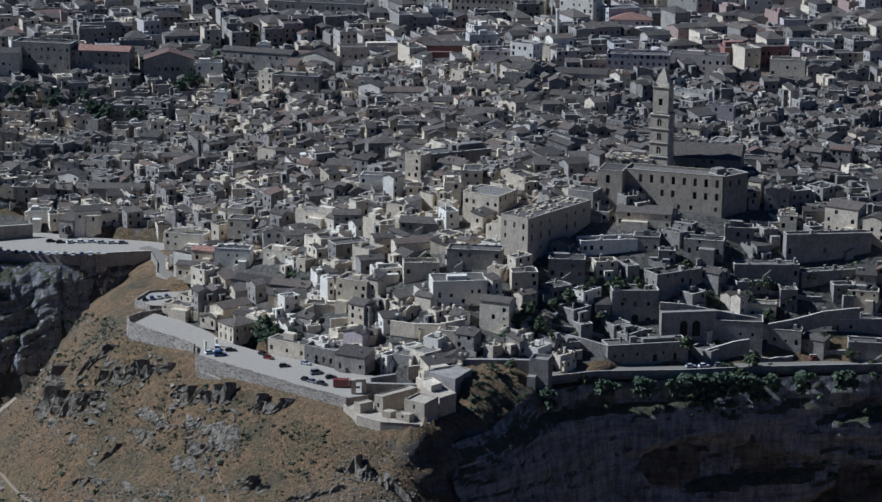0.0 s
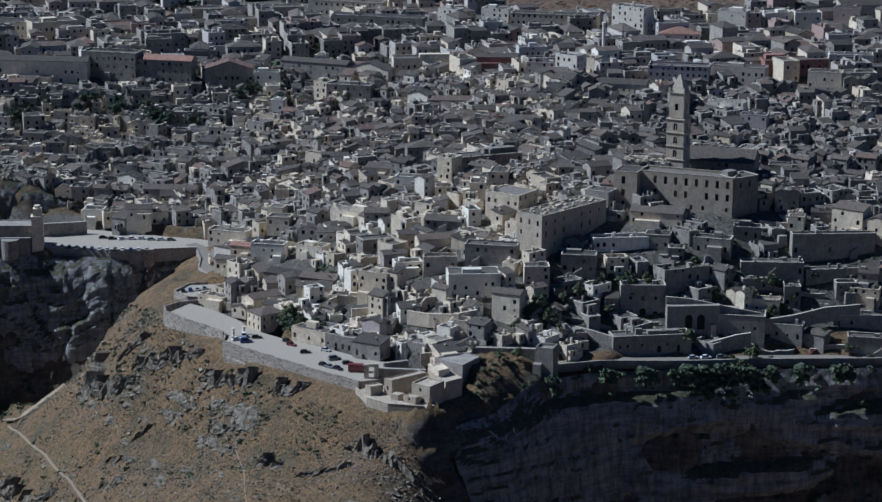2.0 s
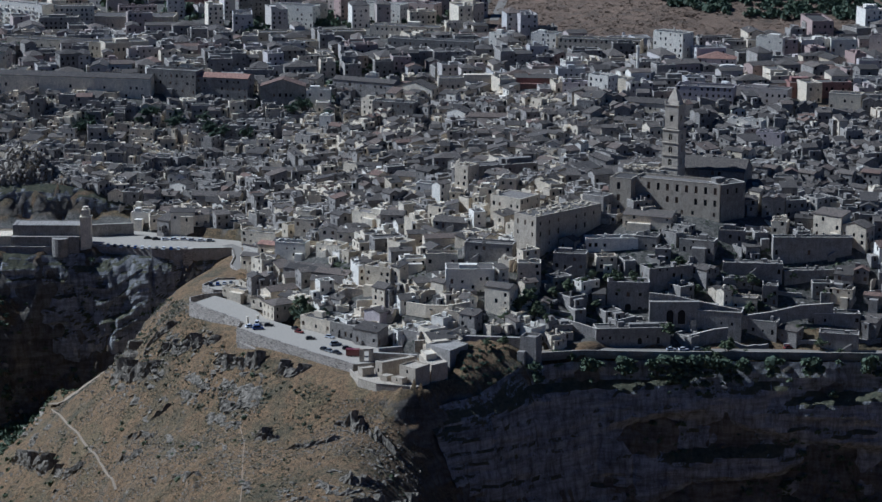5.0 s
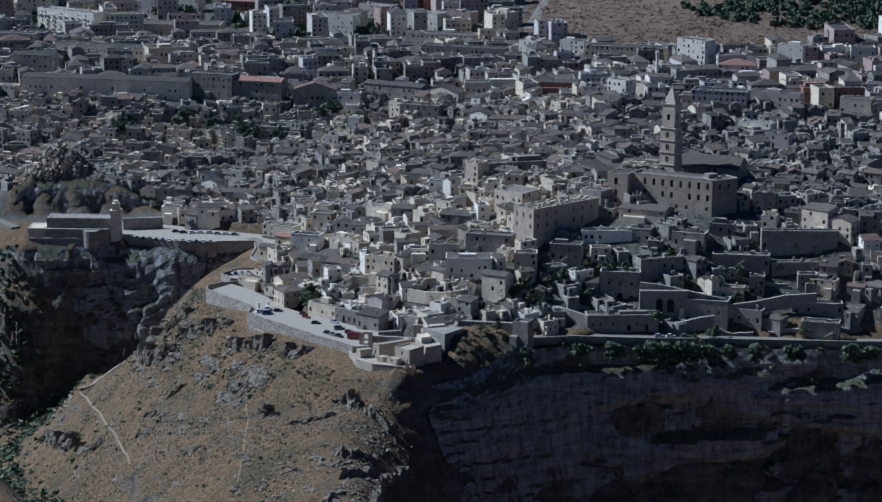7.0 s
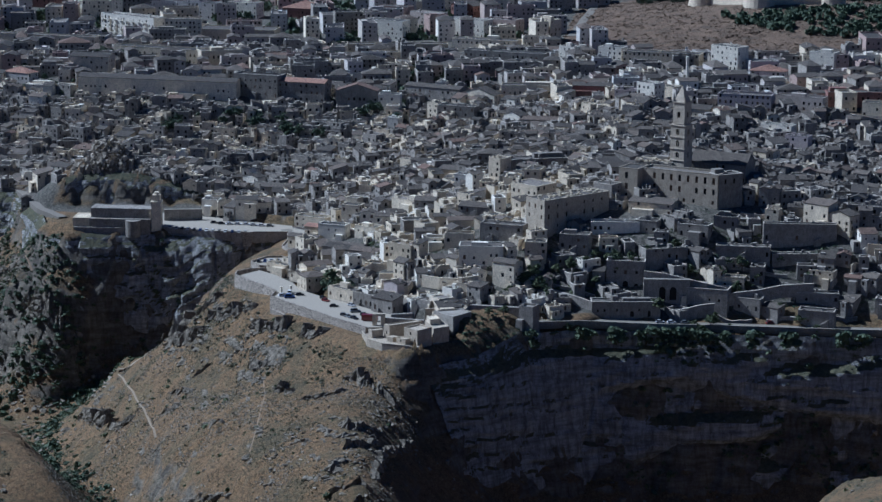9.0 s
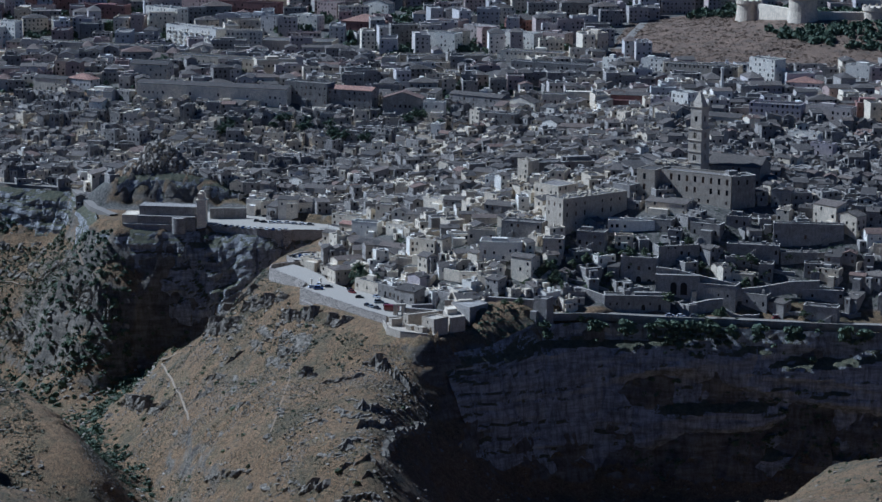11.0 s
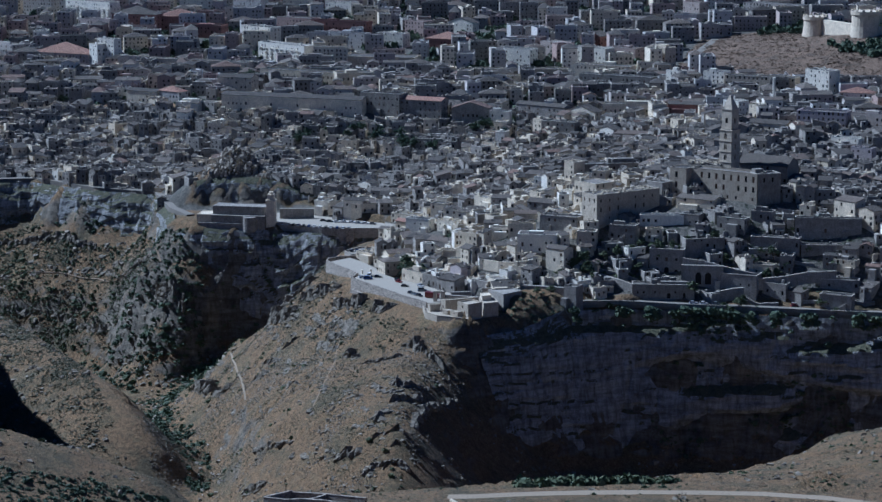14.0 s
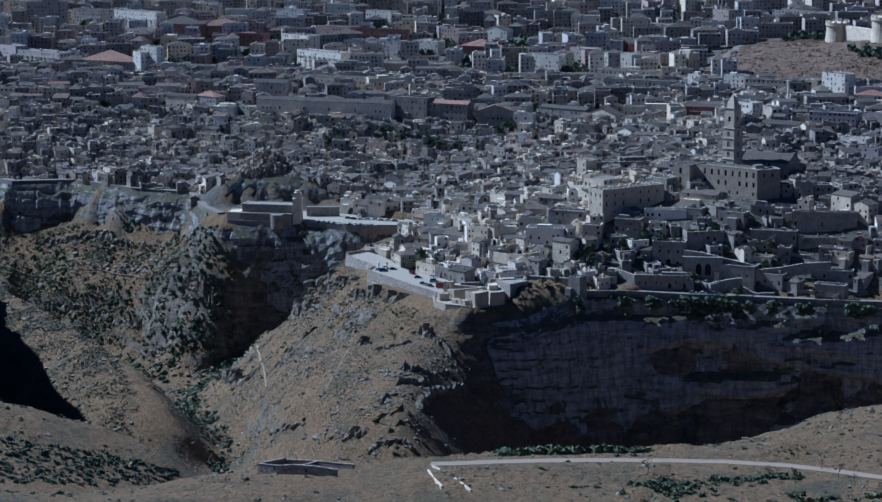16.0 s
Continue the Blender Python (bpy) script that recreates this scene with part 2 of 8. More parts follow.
# ---- the land, shaped along its break lines: (x, y, z) ----
LINES = {
    "river": [(-900, 470, -85), (-480, 268, -96), (-380, 244, -97), (-302, 222, -99), (-243, 138, -96), (-190, 56, -92), (-138, 2, -90), (-112, -54, -89), (-70, -140, -88), (20, -178, -87), (95, -125, -86), (145, -30, -84), (230, 15, -82), (600, 60, -78)],
    "near bank": [(-430, 222, -46), (-390, 188, -47), (-302, 110, -49), (-221, 27, -47), (-190, -1, -50), (-163, -26, -59), (-146, -38, -70), (-134, -44, -84)],
    "near brow": [(-400, 150, -58), (-310, 62, -61), (-243, 3, -62), (-196, -48, -70), (-160, -78, -82)],
    "near gully": [(-390, 120, -76), (-304, 34, -80), (-242, -26, -82), (-196, -76, -85), (-150, -108, -87), (-124, -128, -88)],
    "near bank east": [(60, -245, -25), (125, -190, -28), (185, -146, -18), (189, -62, -30), (260, -40, -25)],
    "near rim": [(-560, 200, 25), (-420, 150, 20), (-380, 100, 8), (-340, 24, 18), (-312, -40, 58), (-280, -110, 60), (-240, -190, 36), (-190, -290, 12)],
    "near hill": [(-190, -285, 12), (-140, -262, 4), (-85, -245, -9), (-53, -238, -21)],
    "near ravine": [(-150, -365, 2), (-70, -322, -17), (-25, -285, -31)],
    "near edge": [(-2, -389, 5), (4, -341, 0), (29, -316, 1), (60, -312, 4), (88, -300, 5), (129, -284, 6), (220, -240, 4), (290, -120, 0), (600, -30, 0)],
    "near plateau": [(-900, 0, 35), (-300, -420, 12), (100, -420, 9), (500, -400, 15)],
    "near far": [(-1500, -1500, 25), (0, -1500, 20), (1500, -1500, 25)],
    "spur": [(0, -6, -11), (-9, -52, -22), (3, -104, -31), (9, -132, -50)],
    "upper hillside": [(-120, 224, -5), (-126, 204, -6), (-130, 178, -7), (-130, 149, -9), (-126, 120, -11), (-117, 99, -13), (-81, 53, -11), (-40, 12, -9), (-24, 0, -10), (-12, -4, -10)],
    "mid hillside": [(-198, 184, -63), (-180, 150, -57), (-161, 102, -54), (-131, 34, -56), (-77, -56, -47), (-36, -90, -41)],
    "hillside crag": [(-144, 206, -18), (-150, 178, -26), (-151, 150, -34), (-146, 114, -34), (-104, 58, -28), (-59, 3, -22), (-22, -26, -18)],
    "gully": [(-152, 217, -46), (-164, 211, -58), (-192, 205, -70), (-222, 192, -80), (-246, 165, -92)],
    "piazza rim": [(-122, 233, -6), (-141, 227, -7), (-160, 223, -6), (-190, 226, -6), (-214, 218, -6), (-240, 215, -5), (-258, 226, -4), (-272, 256, -4), (-304, 301, -2), (-352, 306, -2), (-408, 330, -3), (-450, 312, -3), (-560, 380, -4), (-900, 560, -5)],
    "piazza foot": [(-138, 224, -22), (-162, 217, -44), (-200, 211, -52), (-226, 210, -30), (-240, 206, -24), (-264, 217, -25), (-280, 251, -25), (-308, 293, -26), (-350, 299, -27), (-404, 322, -28), (-448, 304, -28), (-560, 371, -28)],
    "bench": [(-224, 199, -36), (-244, 195, -34), (-274, 214, -35), (-291, 246, -35), (-318, 284, -36), (-360, 288, -37), (-420, 304, -38), (-560, 350, -38)],
    "left slope": [(-230, 184, -64), (-264, 200, -60), (-294, 228, -60), (-336, 258, -62), (-388, 268, -60), (-432, 272, -58), (-560, 322, -56)],
    "cliff rim": [(4, -2, -10), (24, 18, -9), (40, 42, -3), (64, 58, -4), (95, 64, -4), (148, 76, -6), (168, 79, -6), (240, 90, -6), (600, 140, -5)],
    "cliff foot": [(14, -26, -42), (29, 8, -60), (68, 50.5, -70), (98, 57.6, -73), (150, 68.8, -72), (241, 83.6, -70), (602, 132, -68)],
    "under cliff": [(28, -60, -66), (56, -30, -79), (78, 8, -82), (115, 26, -81), (170, 34, -80)],
    "quay": [(-114, 225, -4), (-108, 196, -3.5), (-112, 160, -3.5), (-110, 124, -2.5), (-82, 84, -0.6), (-25, 18, -0.6), (-2, 16, -1.5), (20, 32, -2), (44, 55, -1.5), (95, 72, -2), (148, 88, -4), (168, 90, -4), (240, 101, -4), (600, 150, -3)],
    "terrace": [(-88, 118, 0), (-66, 96, 1), (-38, 78, 1.5), (-14, 62, 2), (40, 72, 6), (66, 84, 5.8), (79, 93, 6.2), (108, 97, 7), (160, 108, 9), (260, 115, 10)],
    "lower lane": [(60, 70, 1.5), (84, 77, -0.4), (107, 86, -1.4), (128, 88, -2.4)],
    "upper terrace": [(-70, 130, 5), (-30, 92, 11), (5, 82, 16), (34, 104, 26), (79, 102, 17), (112, 128, 34), (144, 124, 23), (175, 132, 30), (260, 140, 32)],
    "civita": [(-60, 170, 14), (0, 150, 29), (70, 162, 40), (112, 150, 40), (93, 190, 41), (200, 180, 38), (330, 190, 36)],
    "civita back": [(-75, 235, 16), (-40, 260, 24), (10, 240, 33), (60, 260, 36)],
    "valley": [(-115, 250, 3), (-140, 300, 0), (-165, 330, 0), (-180, 318, -1), (-300, 335, 2), (-420, 385, 4)],
    "sassi back": [(-420, 430, 14), (-323, 391, 9), (-230, 385, 10), (-150, 400, 17), (-88, 436, 26), (-20, 400, 30), (20, 320, 34)],
    "east valley": [(150, 240, 24), (190, 290, 17), (260, 320, 12), (400, 330, 10)],
    "edge": [(-600, 470, 30), (-420, 470, 32), (-332, 455, 35), (-250, 455, 37), (-140, 475, 38), (-50, 486, 38), (43, 408, 43), (125, 440, 43), (250, 440, 40), (420, 440, 38)],
    "church rock rim": [(-267, 280, 12), (-258, 284, 15), (-240, 286, 16), (-222, 287, 15), (-207, 290, 12), (-188, 294, 5)],
    "church rock foot": [(-269, 274, -2), (-258, 279, -3), (-240, 281, -3), (-222, 282, -3), (-205, 285, -2), (-186, 288, -1)],
    "church rock top": [(-260, 298, 18), (-252, 300, 31), (-246, 300, 34), (-238, 300, 27), (-228, 298, 17), (-208, 302, 12)],
    "church rock back": [(-285, 318, 3), (-248, 320, 12), (-195, 314, 5)],
    "plateau": [(-900, 700, 40), (-500, 620, 42), (-300, 665, 39), (-100, 620, 47), (100, 600, 48), (400, 600, 46)],
    "castle hill": [(0, 690, 54), (60, 700, 66), (83, 735, 74), (170, 720, 74), (260, 700, 64)],
    "upland": [(-900, 1150, 62), (-400, 1000, 58), (-120, 850, 58), (60, 860, 66), (400, 950, 62)],
    "far": [(-2500, 2600, 70), (0, 2800, 80), (2500, 2600, 80), (3500, 0, 20), (-3500, 0, 20)],
}
pts = []
for key, line in LINES.items():
    for (a, b) in zip(line, line[1:]):
        a, b = np.array(a, float), np.array(b, float)
        gap = 10 if key in ("near bank", "near brow", "near gully", "hillside crag", "gully") else 26
        n = min(max(1, int(np.linalg.norm((b - a)[:2]) / gap)), 12)
        pts += [a + (b - a) * i / n for i in range(n)]
    pts.append(np.array(line[-1], float))
pts = np.array(pts)
SITE = pts[:, :2] / 100
_k = np.linalg.norm(SITE[:, None] - SITE[None], axis=2)
_m = np.zeros((len(pts) + 3, len(pts) + 3))
_m[:-3, :-3] = _k - 0.004 * np.eye(len(pts))
_m[:-3, -3], _m[:-3, -2:] = 1, SITE
_m[-3, :-3], _m[-2:, :-3] = 1, SITE.T
WEIGHT = np.linalg.solve(_m, np.concatenate([pts[:, 2], np.zeros(3)]))


def land(x, y):
    """Height of the bare land at arrays x, y."""
    x, y = np.atleast_1d(np.asarray(x, float)), np.atleast_1d(np.asarray(y, float))
    out = np.empty(x.shape)
    for i in range(0, len(x), 4000):
        p = np.stack([x[i:i + 4000], y[i:i + 4000]], 1) / 100
        d = np.linalg.norm(p[:, None] - SITE[None], axis=2)
        out[i:i + 4000] = d @ WEIGHT[:-3] + WEIGHT[-3] + p @ WEIGHT[-2:]
    return out


def inside(poly, x, y):
    x, y = np.atleast_1d(x), np.atleast_1d(y)
    c = np.zeros(x.shape, bool)
    for (x0, y0), (x1, y1) in zip(poly, poly[1:] + poly[:1]):
        if y0 != y1:
            c ^= ((y0 > y) != (y1 > y)) & (x < (x1 - x0) * (y - y0) / (y1 - y0) + x0)
    return c


OLD_TOWN = [(-106, 138), (-66, 96), (-14, 54), (6, 47), (44, 62), (100, 77), (150, 98), (330, 104), (420, 420), (125, 440), (43, 415), (-50, 492), (-140, 480), (-330, 462), (-700, 470), (-900, 563), (-560, 387), (-450, 320), (-408, 338), (-352, 313), (-303, 308), (-278, 262), (-150, 262), (-112, 252), (-106, 214), (-100, 186), (-92, 164)]
NEW_TOWN = [(-900, 580), (-640, 478), (-335, 470), (-140, 488), (-50, 500), (43, 422), (125, 446), (440, 430), (500, 1150), (-1100, 1500)]

ROCK_PLOT = [(-270, 273), (-240, 279), (-186, 286), (-190, 294), (-222, 291), (-230, 312), (-262, 314), (-272, 296)]
ROCK_FRONT = [(-290, 250), (-176, 250), (-182, 290), (-222, 286), (-282, 284)]
PLAZA = [(-268, 262), (-262, 232), (-240, 222), (-214, 223), (-192, 231), (-160, 227), (-128, 233), (-114, 238), (-116, 252), (-160, 262), (-200, 278), (-258, 275)]
HILL_PLOT = [(-42, 650), (-52, 800), (-10, 850), (120, 850), (320, 800), (320, 690), (190, 650), (110, 622), (50, 616), (0, 640)]
# ground sheet
def steps(fine0, fine1, d, lo, hi, grow):
    a = list(np.arange(fine0, fine1 + d / 2, d))
    s = d
    while a[-1] < hi:
        s *= grow
        a.append(a[-1] + s)
    s = d
    while a[0] > lo:
        s *= grow
        a.insert(0, a[0] - s)
    return np.array(a)


def crag(x, y, z, slope):
    """Broken rock: ledges and buttresses where the land is steep, small unevenness elsewhere."""
    k = min(1.0, max(0.0, (slope - 1.15) / 0.5))
    v = Vector((x, y, z))
    low = noise.noise(v * 0.014) * 2.0 + noise.noise(v * 0.05) * 1.2
    rib = 1 - abs(noise.noise(Vector((x * 0.055, y * 0.055, z * 0.02)))) * 2
    rib2 = 1 - abs(noise.noise(Vector((x * 0.14, y * 0.14, z * 0.05 + 9)))) * 2
    ledge = math.sin(z * 0.42 + noise.noise(v * 0.03) * 5) + 0.6 * math.sin(z * 1.1 + noise.noise(v * 0.05) * 6)
    s = noise.noise(v * 0.33) * 0.5 + noise.noise(v * 0.7) * 0.3
    patch = max(0.0, noise.noise(Vector((x * 0.03, y * 0.03, 4.2))) - 0.08)
    return low * (0.35 + 0.5 * k) + k * (rib * 1.6 + rib2 * 1.2 + ledge * 1.3 - 1.5) + s * (0.7 + 1.2 * k) + patch * (s * 5 + rib2 * 3)


TRACKS = {
    "path_2": [(-196, 169), (-186, 146), (-170, 112), (-157, 86), (-140, 54), (-127, 26)],
    "path_3": [(-198, 176), (-192, 170), (-182, 172), (-172, 178)],
    "path_4": [(-73, 28), (-73, 18), (-67, -1), (-65, -14), (-60, -40), (-58, -55)],
    "path_5": [(-480, 298), (-430, 279), (-385, 277), (-355, 273), (-329, 267), (-305, 255), (-283, 241), (-270, 226), (-260, 213)],
    "road_3": [(96, -323), (104, -321), (120, -313), (140, -305), (159, -298), (180, -291), (200, -286), (222, -286), (240, -291), (256, -297), (300, -306)],
}


def near_track(x, y):
    d = np.full(x.shape, 1e9)
    for line in TRACKS.values():
        for (x0, y0), (x1, y1) in zip(line, line[1:]):
            t = np.clip(((x - x0) * (x1 - x0) + (y - y0) * (y1 - y0)) / ((x1 - x0) ** 2 + (y1 - y0) ** 2), 0, 1)
            d = np.minimum(d, np.hypot(x - x0 - t * (x1 - x0), y - y0 - t * (y1 - y0)))
    return d


XS = steps(-430, 260, 2.2, -4200, 4200, 1.09)
YS = np.concatenate([steps(-330, -42, 2.2, -4200, -42, 1.09), np.arange(-40, 92, 1.3), np.arange(92.4, 300, 2.2), steps(304, 1100, 5.0, 304, 4200, 1.12)])
gx, gy = np.meshgrid(XS, YS)
gz = land(gx.ravel(), gy.ravel()).reshape(gx.shape)
sy_, sx_ = np.gradient(gz, YS, XS)
slope = np.hypot(sx_, sy_)
town = inside(OLD_TOWN, gx.ravel(), gy.ravel()).reshape(gx.shape) | inside(NEW_TOWN, gx.ravel(), gy.ravel()).reshape(gx.shape)
town &= ~inside(ROCK_PLOT, gx.ravel(), gy.ravel()).reshape(gx.shape)
outcrop = inside(ROCK_PLOT, gx.ravel(), gy.ravel()).reshape(gx.shape) & (gz > 3)
PARK = [(-120, 150), (-118, 128), (-113, 117), (-84, 72), (-26, 8), (-2, -4), (22, 18), (6, 46), (-14, 58), (-64, 92), (-86, 120), (-94, 140), (-94, 168), (-112, 168)]
flat = inside(PARK, gx.ravel(), gy.ravel()).reshape(gx.shape)
calm = np.clip((near_track(gx, gy) - 4) / 8, 0, 1)
RIDGE = [(-440, 232), (-300, 122), (-215, 36), (-135, -70), (-112, -130), (-150, -112), (-250, -20), (-420, 130)]
calm[inside(RIDGE, gx.ravel(), gy.ravel()).reshape(gx.shape)] *= 0.3
px_, py_ = gx.copy(), gy.copy()
for j in range(gx.shape[0]):
    for i in range(gx.shape[1]):
        if not town[j, i] and not flat[j, i] and -700 < gx[j, i] < 450 and -420 < gy[j, i] < 420:
            c_ = crag(gx[j, i], gy[j, i], gz[j, i], slope[j, i])
            gz[j, i] += c_ * calm[j, i]
            if slope[j, i] > 1.25:
                v_ = Vector((gx[j, i] * 0.03, gy[j, i] * 0.03, gz[j, i] * 0.22))
                bay = 2.0 * noise.noise(Vector((gx[j, i] * 0.04, gy[j, i] * 0.04, gz[j, i] * 0.008 + 3.0)))
                out_ = min(1.0, (slope[j, i] - 1.25) / 0.5) * (bay + 3.0 * noise.noise(v_) + 1.6 * noise.noise(v_ * 3.1)) * calm[j, i]
                px_[j, i] -= out_ * sx_[j, i] / slope[j, i]
                py_[j, i] -= out_ * sy_[j, i] / slope[j, i]
            if outcrop[j, i]:
                gz[j, i] += 4.0 * noise.noise(Vector((gx[j, i] * 0.22, gy[j, i] * 0.22, 1.0))) + 2.5 * noise.noise(Vector((gx[j, i] * 0.5, gy[j, i] * 0.5, 5.0)))
gz[flat] = np.minimum(gz[flat], -3.0)
plaza = inside(PLAZA, gx.ravel(), gy.ravel()).reshape(gx.shape)
gz[plaza] = np.minimum(gz[plaza], -3.4)


def ground_z(x, y):
    i = min(max(np.searchsorted(XS, x) - 1, 0), len(XS) - 2)
    j = min(max(np.searchsorted(YS, y) - 1, 0), len(YS) - 2)
    u, v = (x - XS[i]) / (XS[i + 1] - XS[i]), (y - YS[j]) / (YS[j + 1] - YS[j])
    return float((gz[j, i] * (1 - u) + gz[j, i + 1] * u) * (1 - v) + (gz[j + 1, i] * (1 - u) + gz[j + 1, i + 1] * u) * v)


def mesh_object(name, verts, faces, mat, parent=None, label="", mats=None, index=None, smooth=False, tone=0.5):
    me = bpy.data.meshes.new(name)
    me.from_pydata(verts, [], faces)
    for mm in (mats or [mat]):
        me.materials.append(mm)
    if index is not None:
        me.polygons.foreach_set("material_index", index)
    if smooth:
        me.polygons.foreach_set("use_smooth", [True] * len(faces))
    me.update()
    at = me.attributes.new("tone", "FLOAT", "POINT")
    at.data.foreach_set("value", tone if hasattr(tone, "__len__") else [tone] * len(verts))
    ob = new(name, me)
    if parent:
        ob.parent = parent
    if label:
        ob["label"] = label
    return ob


nx, ny = len(XS), len(YS)
idx = np.arange(nx * ny).reshape(ny, nx)
quads = np.stack([idx[:-1, :-1], idx[:-1, 1:], idx[1:, 1:], idx[1:, :-1]], -1).reshape(-1, 4)
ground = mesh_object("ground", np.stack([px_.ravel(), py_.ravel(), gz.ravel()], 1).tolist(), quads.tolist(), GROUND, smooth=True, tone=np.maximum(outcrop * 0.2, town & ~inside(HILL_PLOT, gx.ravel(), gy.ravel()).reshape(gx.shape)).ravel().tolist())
soil = ground.data.attributes.new("earth", "FLOAT", "POINT")
soil.data.foreach_set("value", inside(HILL_PLOT, gx.ravel(), gy.ravel()).astype(float))
tagged(ground, "dry grass hillside with limestone crags above a gorge", "ground", kind="structure")


# ---- rock faces of the gorge ----
def mat_cliff():
    m, t, b = mat_new("cliff_rock", 0.95)
    g = t.nodes.new("ShaderNodeNewGeometry")
    sep = t.nodes.new("ShaderNodeSeparateXYZ")
    t.links.new(g.outputs["Normal"], sep.inputs[0])
    strata = noise_node(t, 1.0, 9, 0.75, stretched(t, 0.06, 0.06, 0.4))
    rock = ramp_node(t, strata, [(0.3, (0.12, 0.12, 0.118)), (0.46, (0.28, 0.276, 0.265)), (0.58, (0.43, 0.42, 0.395)), (0.72, (0.33, 0.322, 0.3))])
    streak = ramp_node(t, noise_node(t, 1.0, 8, 0.8, stretched(t, 0.35, 0.35, 0.06)), [(0.38, (0.28, 0.28, 0.3)), (0.58, (1.1, 1.1, 1.1))])
    rock = mix_node(t, 0.85, rock, streak, "MULTIPLY")
    moss = ramp_node(t, noise_node(t, 0.5, 6, 0.8), [(0.35, (0.04, 0.046, 0.026)), (0.65, (0.13, 0.12, 0.065))])
    up = t.nodes.new("ShaderNodeMath")
    up.operation = "MULTIPLY_ADD"
    t.links.new(noise_node(t, 0.25, 6, 0.75), up.inputs[0])
    up.inputs[1].default_value = 0.9
    t.links.new(sep.outputs[2], up.inputs[2])
    c = mix_node(t, ramp_node(t, up.outputs[0], [(0.95, (0, 0, 0)), (1.1, (1, 1, 1))]), rock, moss)
    t.links.new(c, b.inputs["Base Color"])
    bump_node(t, b, noise_node(t, 0.8, 10, 0.8), 1.0, 1.2)
    return m


CLIFF = mat_cliff()


def along(line, d):
    """Points every d metres along a line of (x, y, z)."""
    out = []
    for a, b in zip(line, line[1:]):
        a, b = np.array(a, float), np.array(b, float)
        n = max(1, int(np.linalg.norm((b - a)[:2]) / d))
        out += [a + (b - a) * i / n for i in range(n)]
    return np.array(out + [np.array(line[-1], float)])


def rock_face(name, rim, foot, label, rows=34, bulge=1.0, cave=0.0, run=1.0):
    """A cliff between its rim and its foot, with strata, buttresses, cracks and hollows."""
    top, low = along(rim, 1.5), along(foot, 1.0)
    base = np.array([low[np.argmin(np.hypot(low[:, 0] - p[0], low[:, 1] - p[1]))] for p in top])
    k = np.ones(15) / 15
    base[:, 2] -= 2.0
    base = np.stack([np.convolve(np.pad(base[:, i], 7, "edge"), k, "valid") for i in range(3)], 1)
    tan = np.gradient(np.stack([np.convolve(np.pad(top[:, i], 7, "edge"), k, "valid") for i in range(2)], 1), axis=0)
    nrm = np.stack([tan[:, 1], -tan[:, 0]], 1) / (np.linalg.norm(tan, axis=1)[:, None] + 1e-6)
    flip = np.sign(np.sum(nrm * (base - top)[:, :2]))
    nrm *= flip
    V = []
    for i in range(len(top)):
        for j in range(rows + 1):
            v = j / rows
            p = base[i] * (1 - v) + top[i] * v
            rx, ry = p[0] * run, p[1] * run
            q = Vector((rx * 0.035, ry * 0.035, p[2] * 0.02))
            warp = 4 * noise.noise(q * 0.8)
            out = 2.6 * noise.noise(q * 1.3) + 2.0 * (1 - 2.2 * abs(noise.noise(Vector((rx * 0.08, ry * 0.08, p[2] * 0.012)))))
            band = noise.noise(Vector((p[2] * 0.3 + warp, p[0] * 0.012, p[1] * 0.012)))
            out += 1.3 * max(-0.5, min(0.5, band * 5))
            out -= 2.6 * max(0.0, 1 - abs(noise.noise(Vector((rx * 0.09, ry * 0.09, p[2] * 0.015 + 7)))) * 9)
            hollow = noise.noise(Vector((rx * 0.07, ry * 0.07, p[2] * 0.11 + 2)))
            out -= 3.0 * max(0.0, min(1.0, (hollow - 0.3) * 8))
            out += (0.9 * noise.noise(p_v := Vector(p) * 0.35) + 0.5 * noise.noise(p_v * 2.3)) * run
            out = (out + 1.8) * bulge
            if cave:
                wide = noise.noise(Vector((p[0] * 0.014, p[1] * 0.014, p[2] * 0.06 + 11)))
                out += 1.5 * cave * (0.8 - 1.6 * max(0.0, min(1.0, (wide - 0.02) * 4))) * min(1.0, (1 - v) * 7)
            edge = min(1.0, (1 - v) * 5)
            x, y = p[:2] + nrm[i] * (out * edge - 1.5 * (1 - edge) + 1.0 * (1 - v) ** 4)
            V.append((x, y, p[2] + 0.8 * edge * noise.noise(p_v * 0.6) + 0.5 * (1 - edge) * noise.noise(p_v) - (5 if j == 0 else 0)))
    idx_ = np.arange(len(V)).reshape(len(top), rows + 1)
    f = np.stack([idx_[:-1, :-1], idx_[1:, :-1], idx_[1:, 1:], idx_[:-1, 1:]], -1).reshape(-1, 4)
    if flip < 0:
        f = f[:, ::-1]
    return tagged(mesh_object(name, V, f.tolist(), CLIFF), label, "cliff", kind="structure")


rock_face("cliff_1", LINES["piazza rim"][:-1], LINES["piazza foot"], "grey layered limestone cliff with hollows below the town", 34, 0.6)
rock_face("cliff_2", LINES["cliff rim"], LINES["cliff foot"], "dark layered limestone cliff falling into the gorge", 44, 0.5, 2.2, 0.4)
rock_face("cliff_3", LINES["church rock rim"], LINES["church rock foot"], "grey rock face behind the square", 16, 0.35)


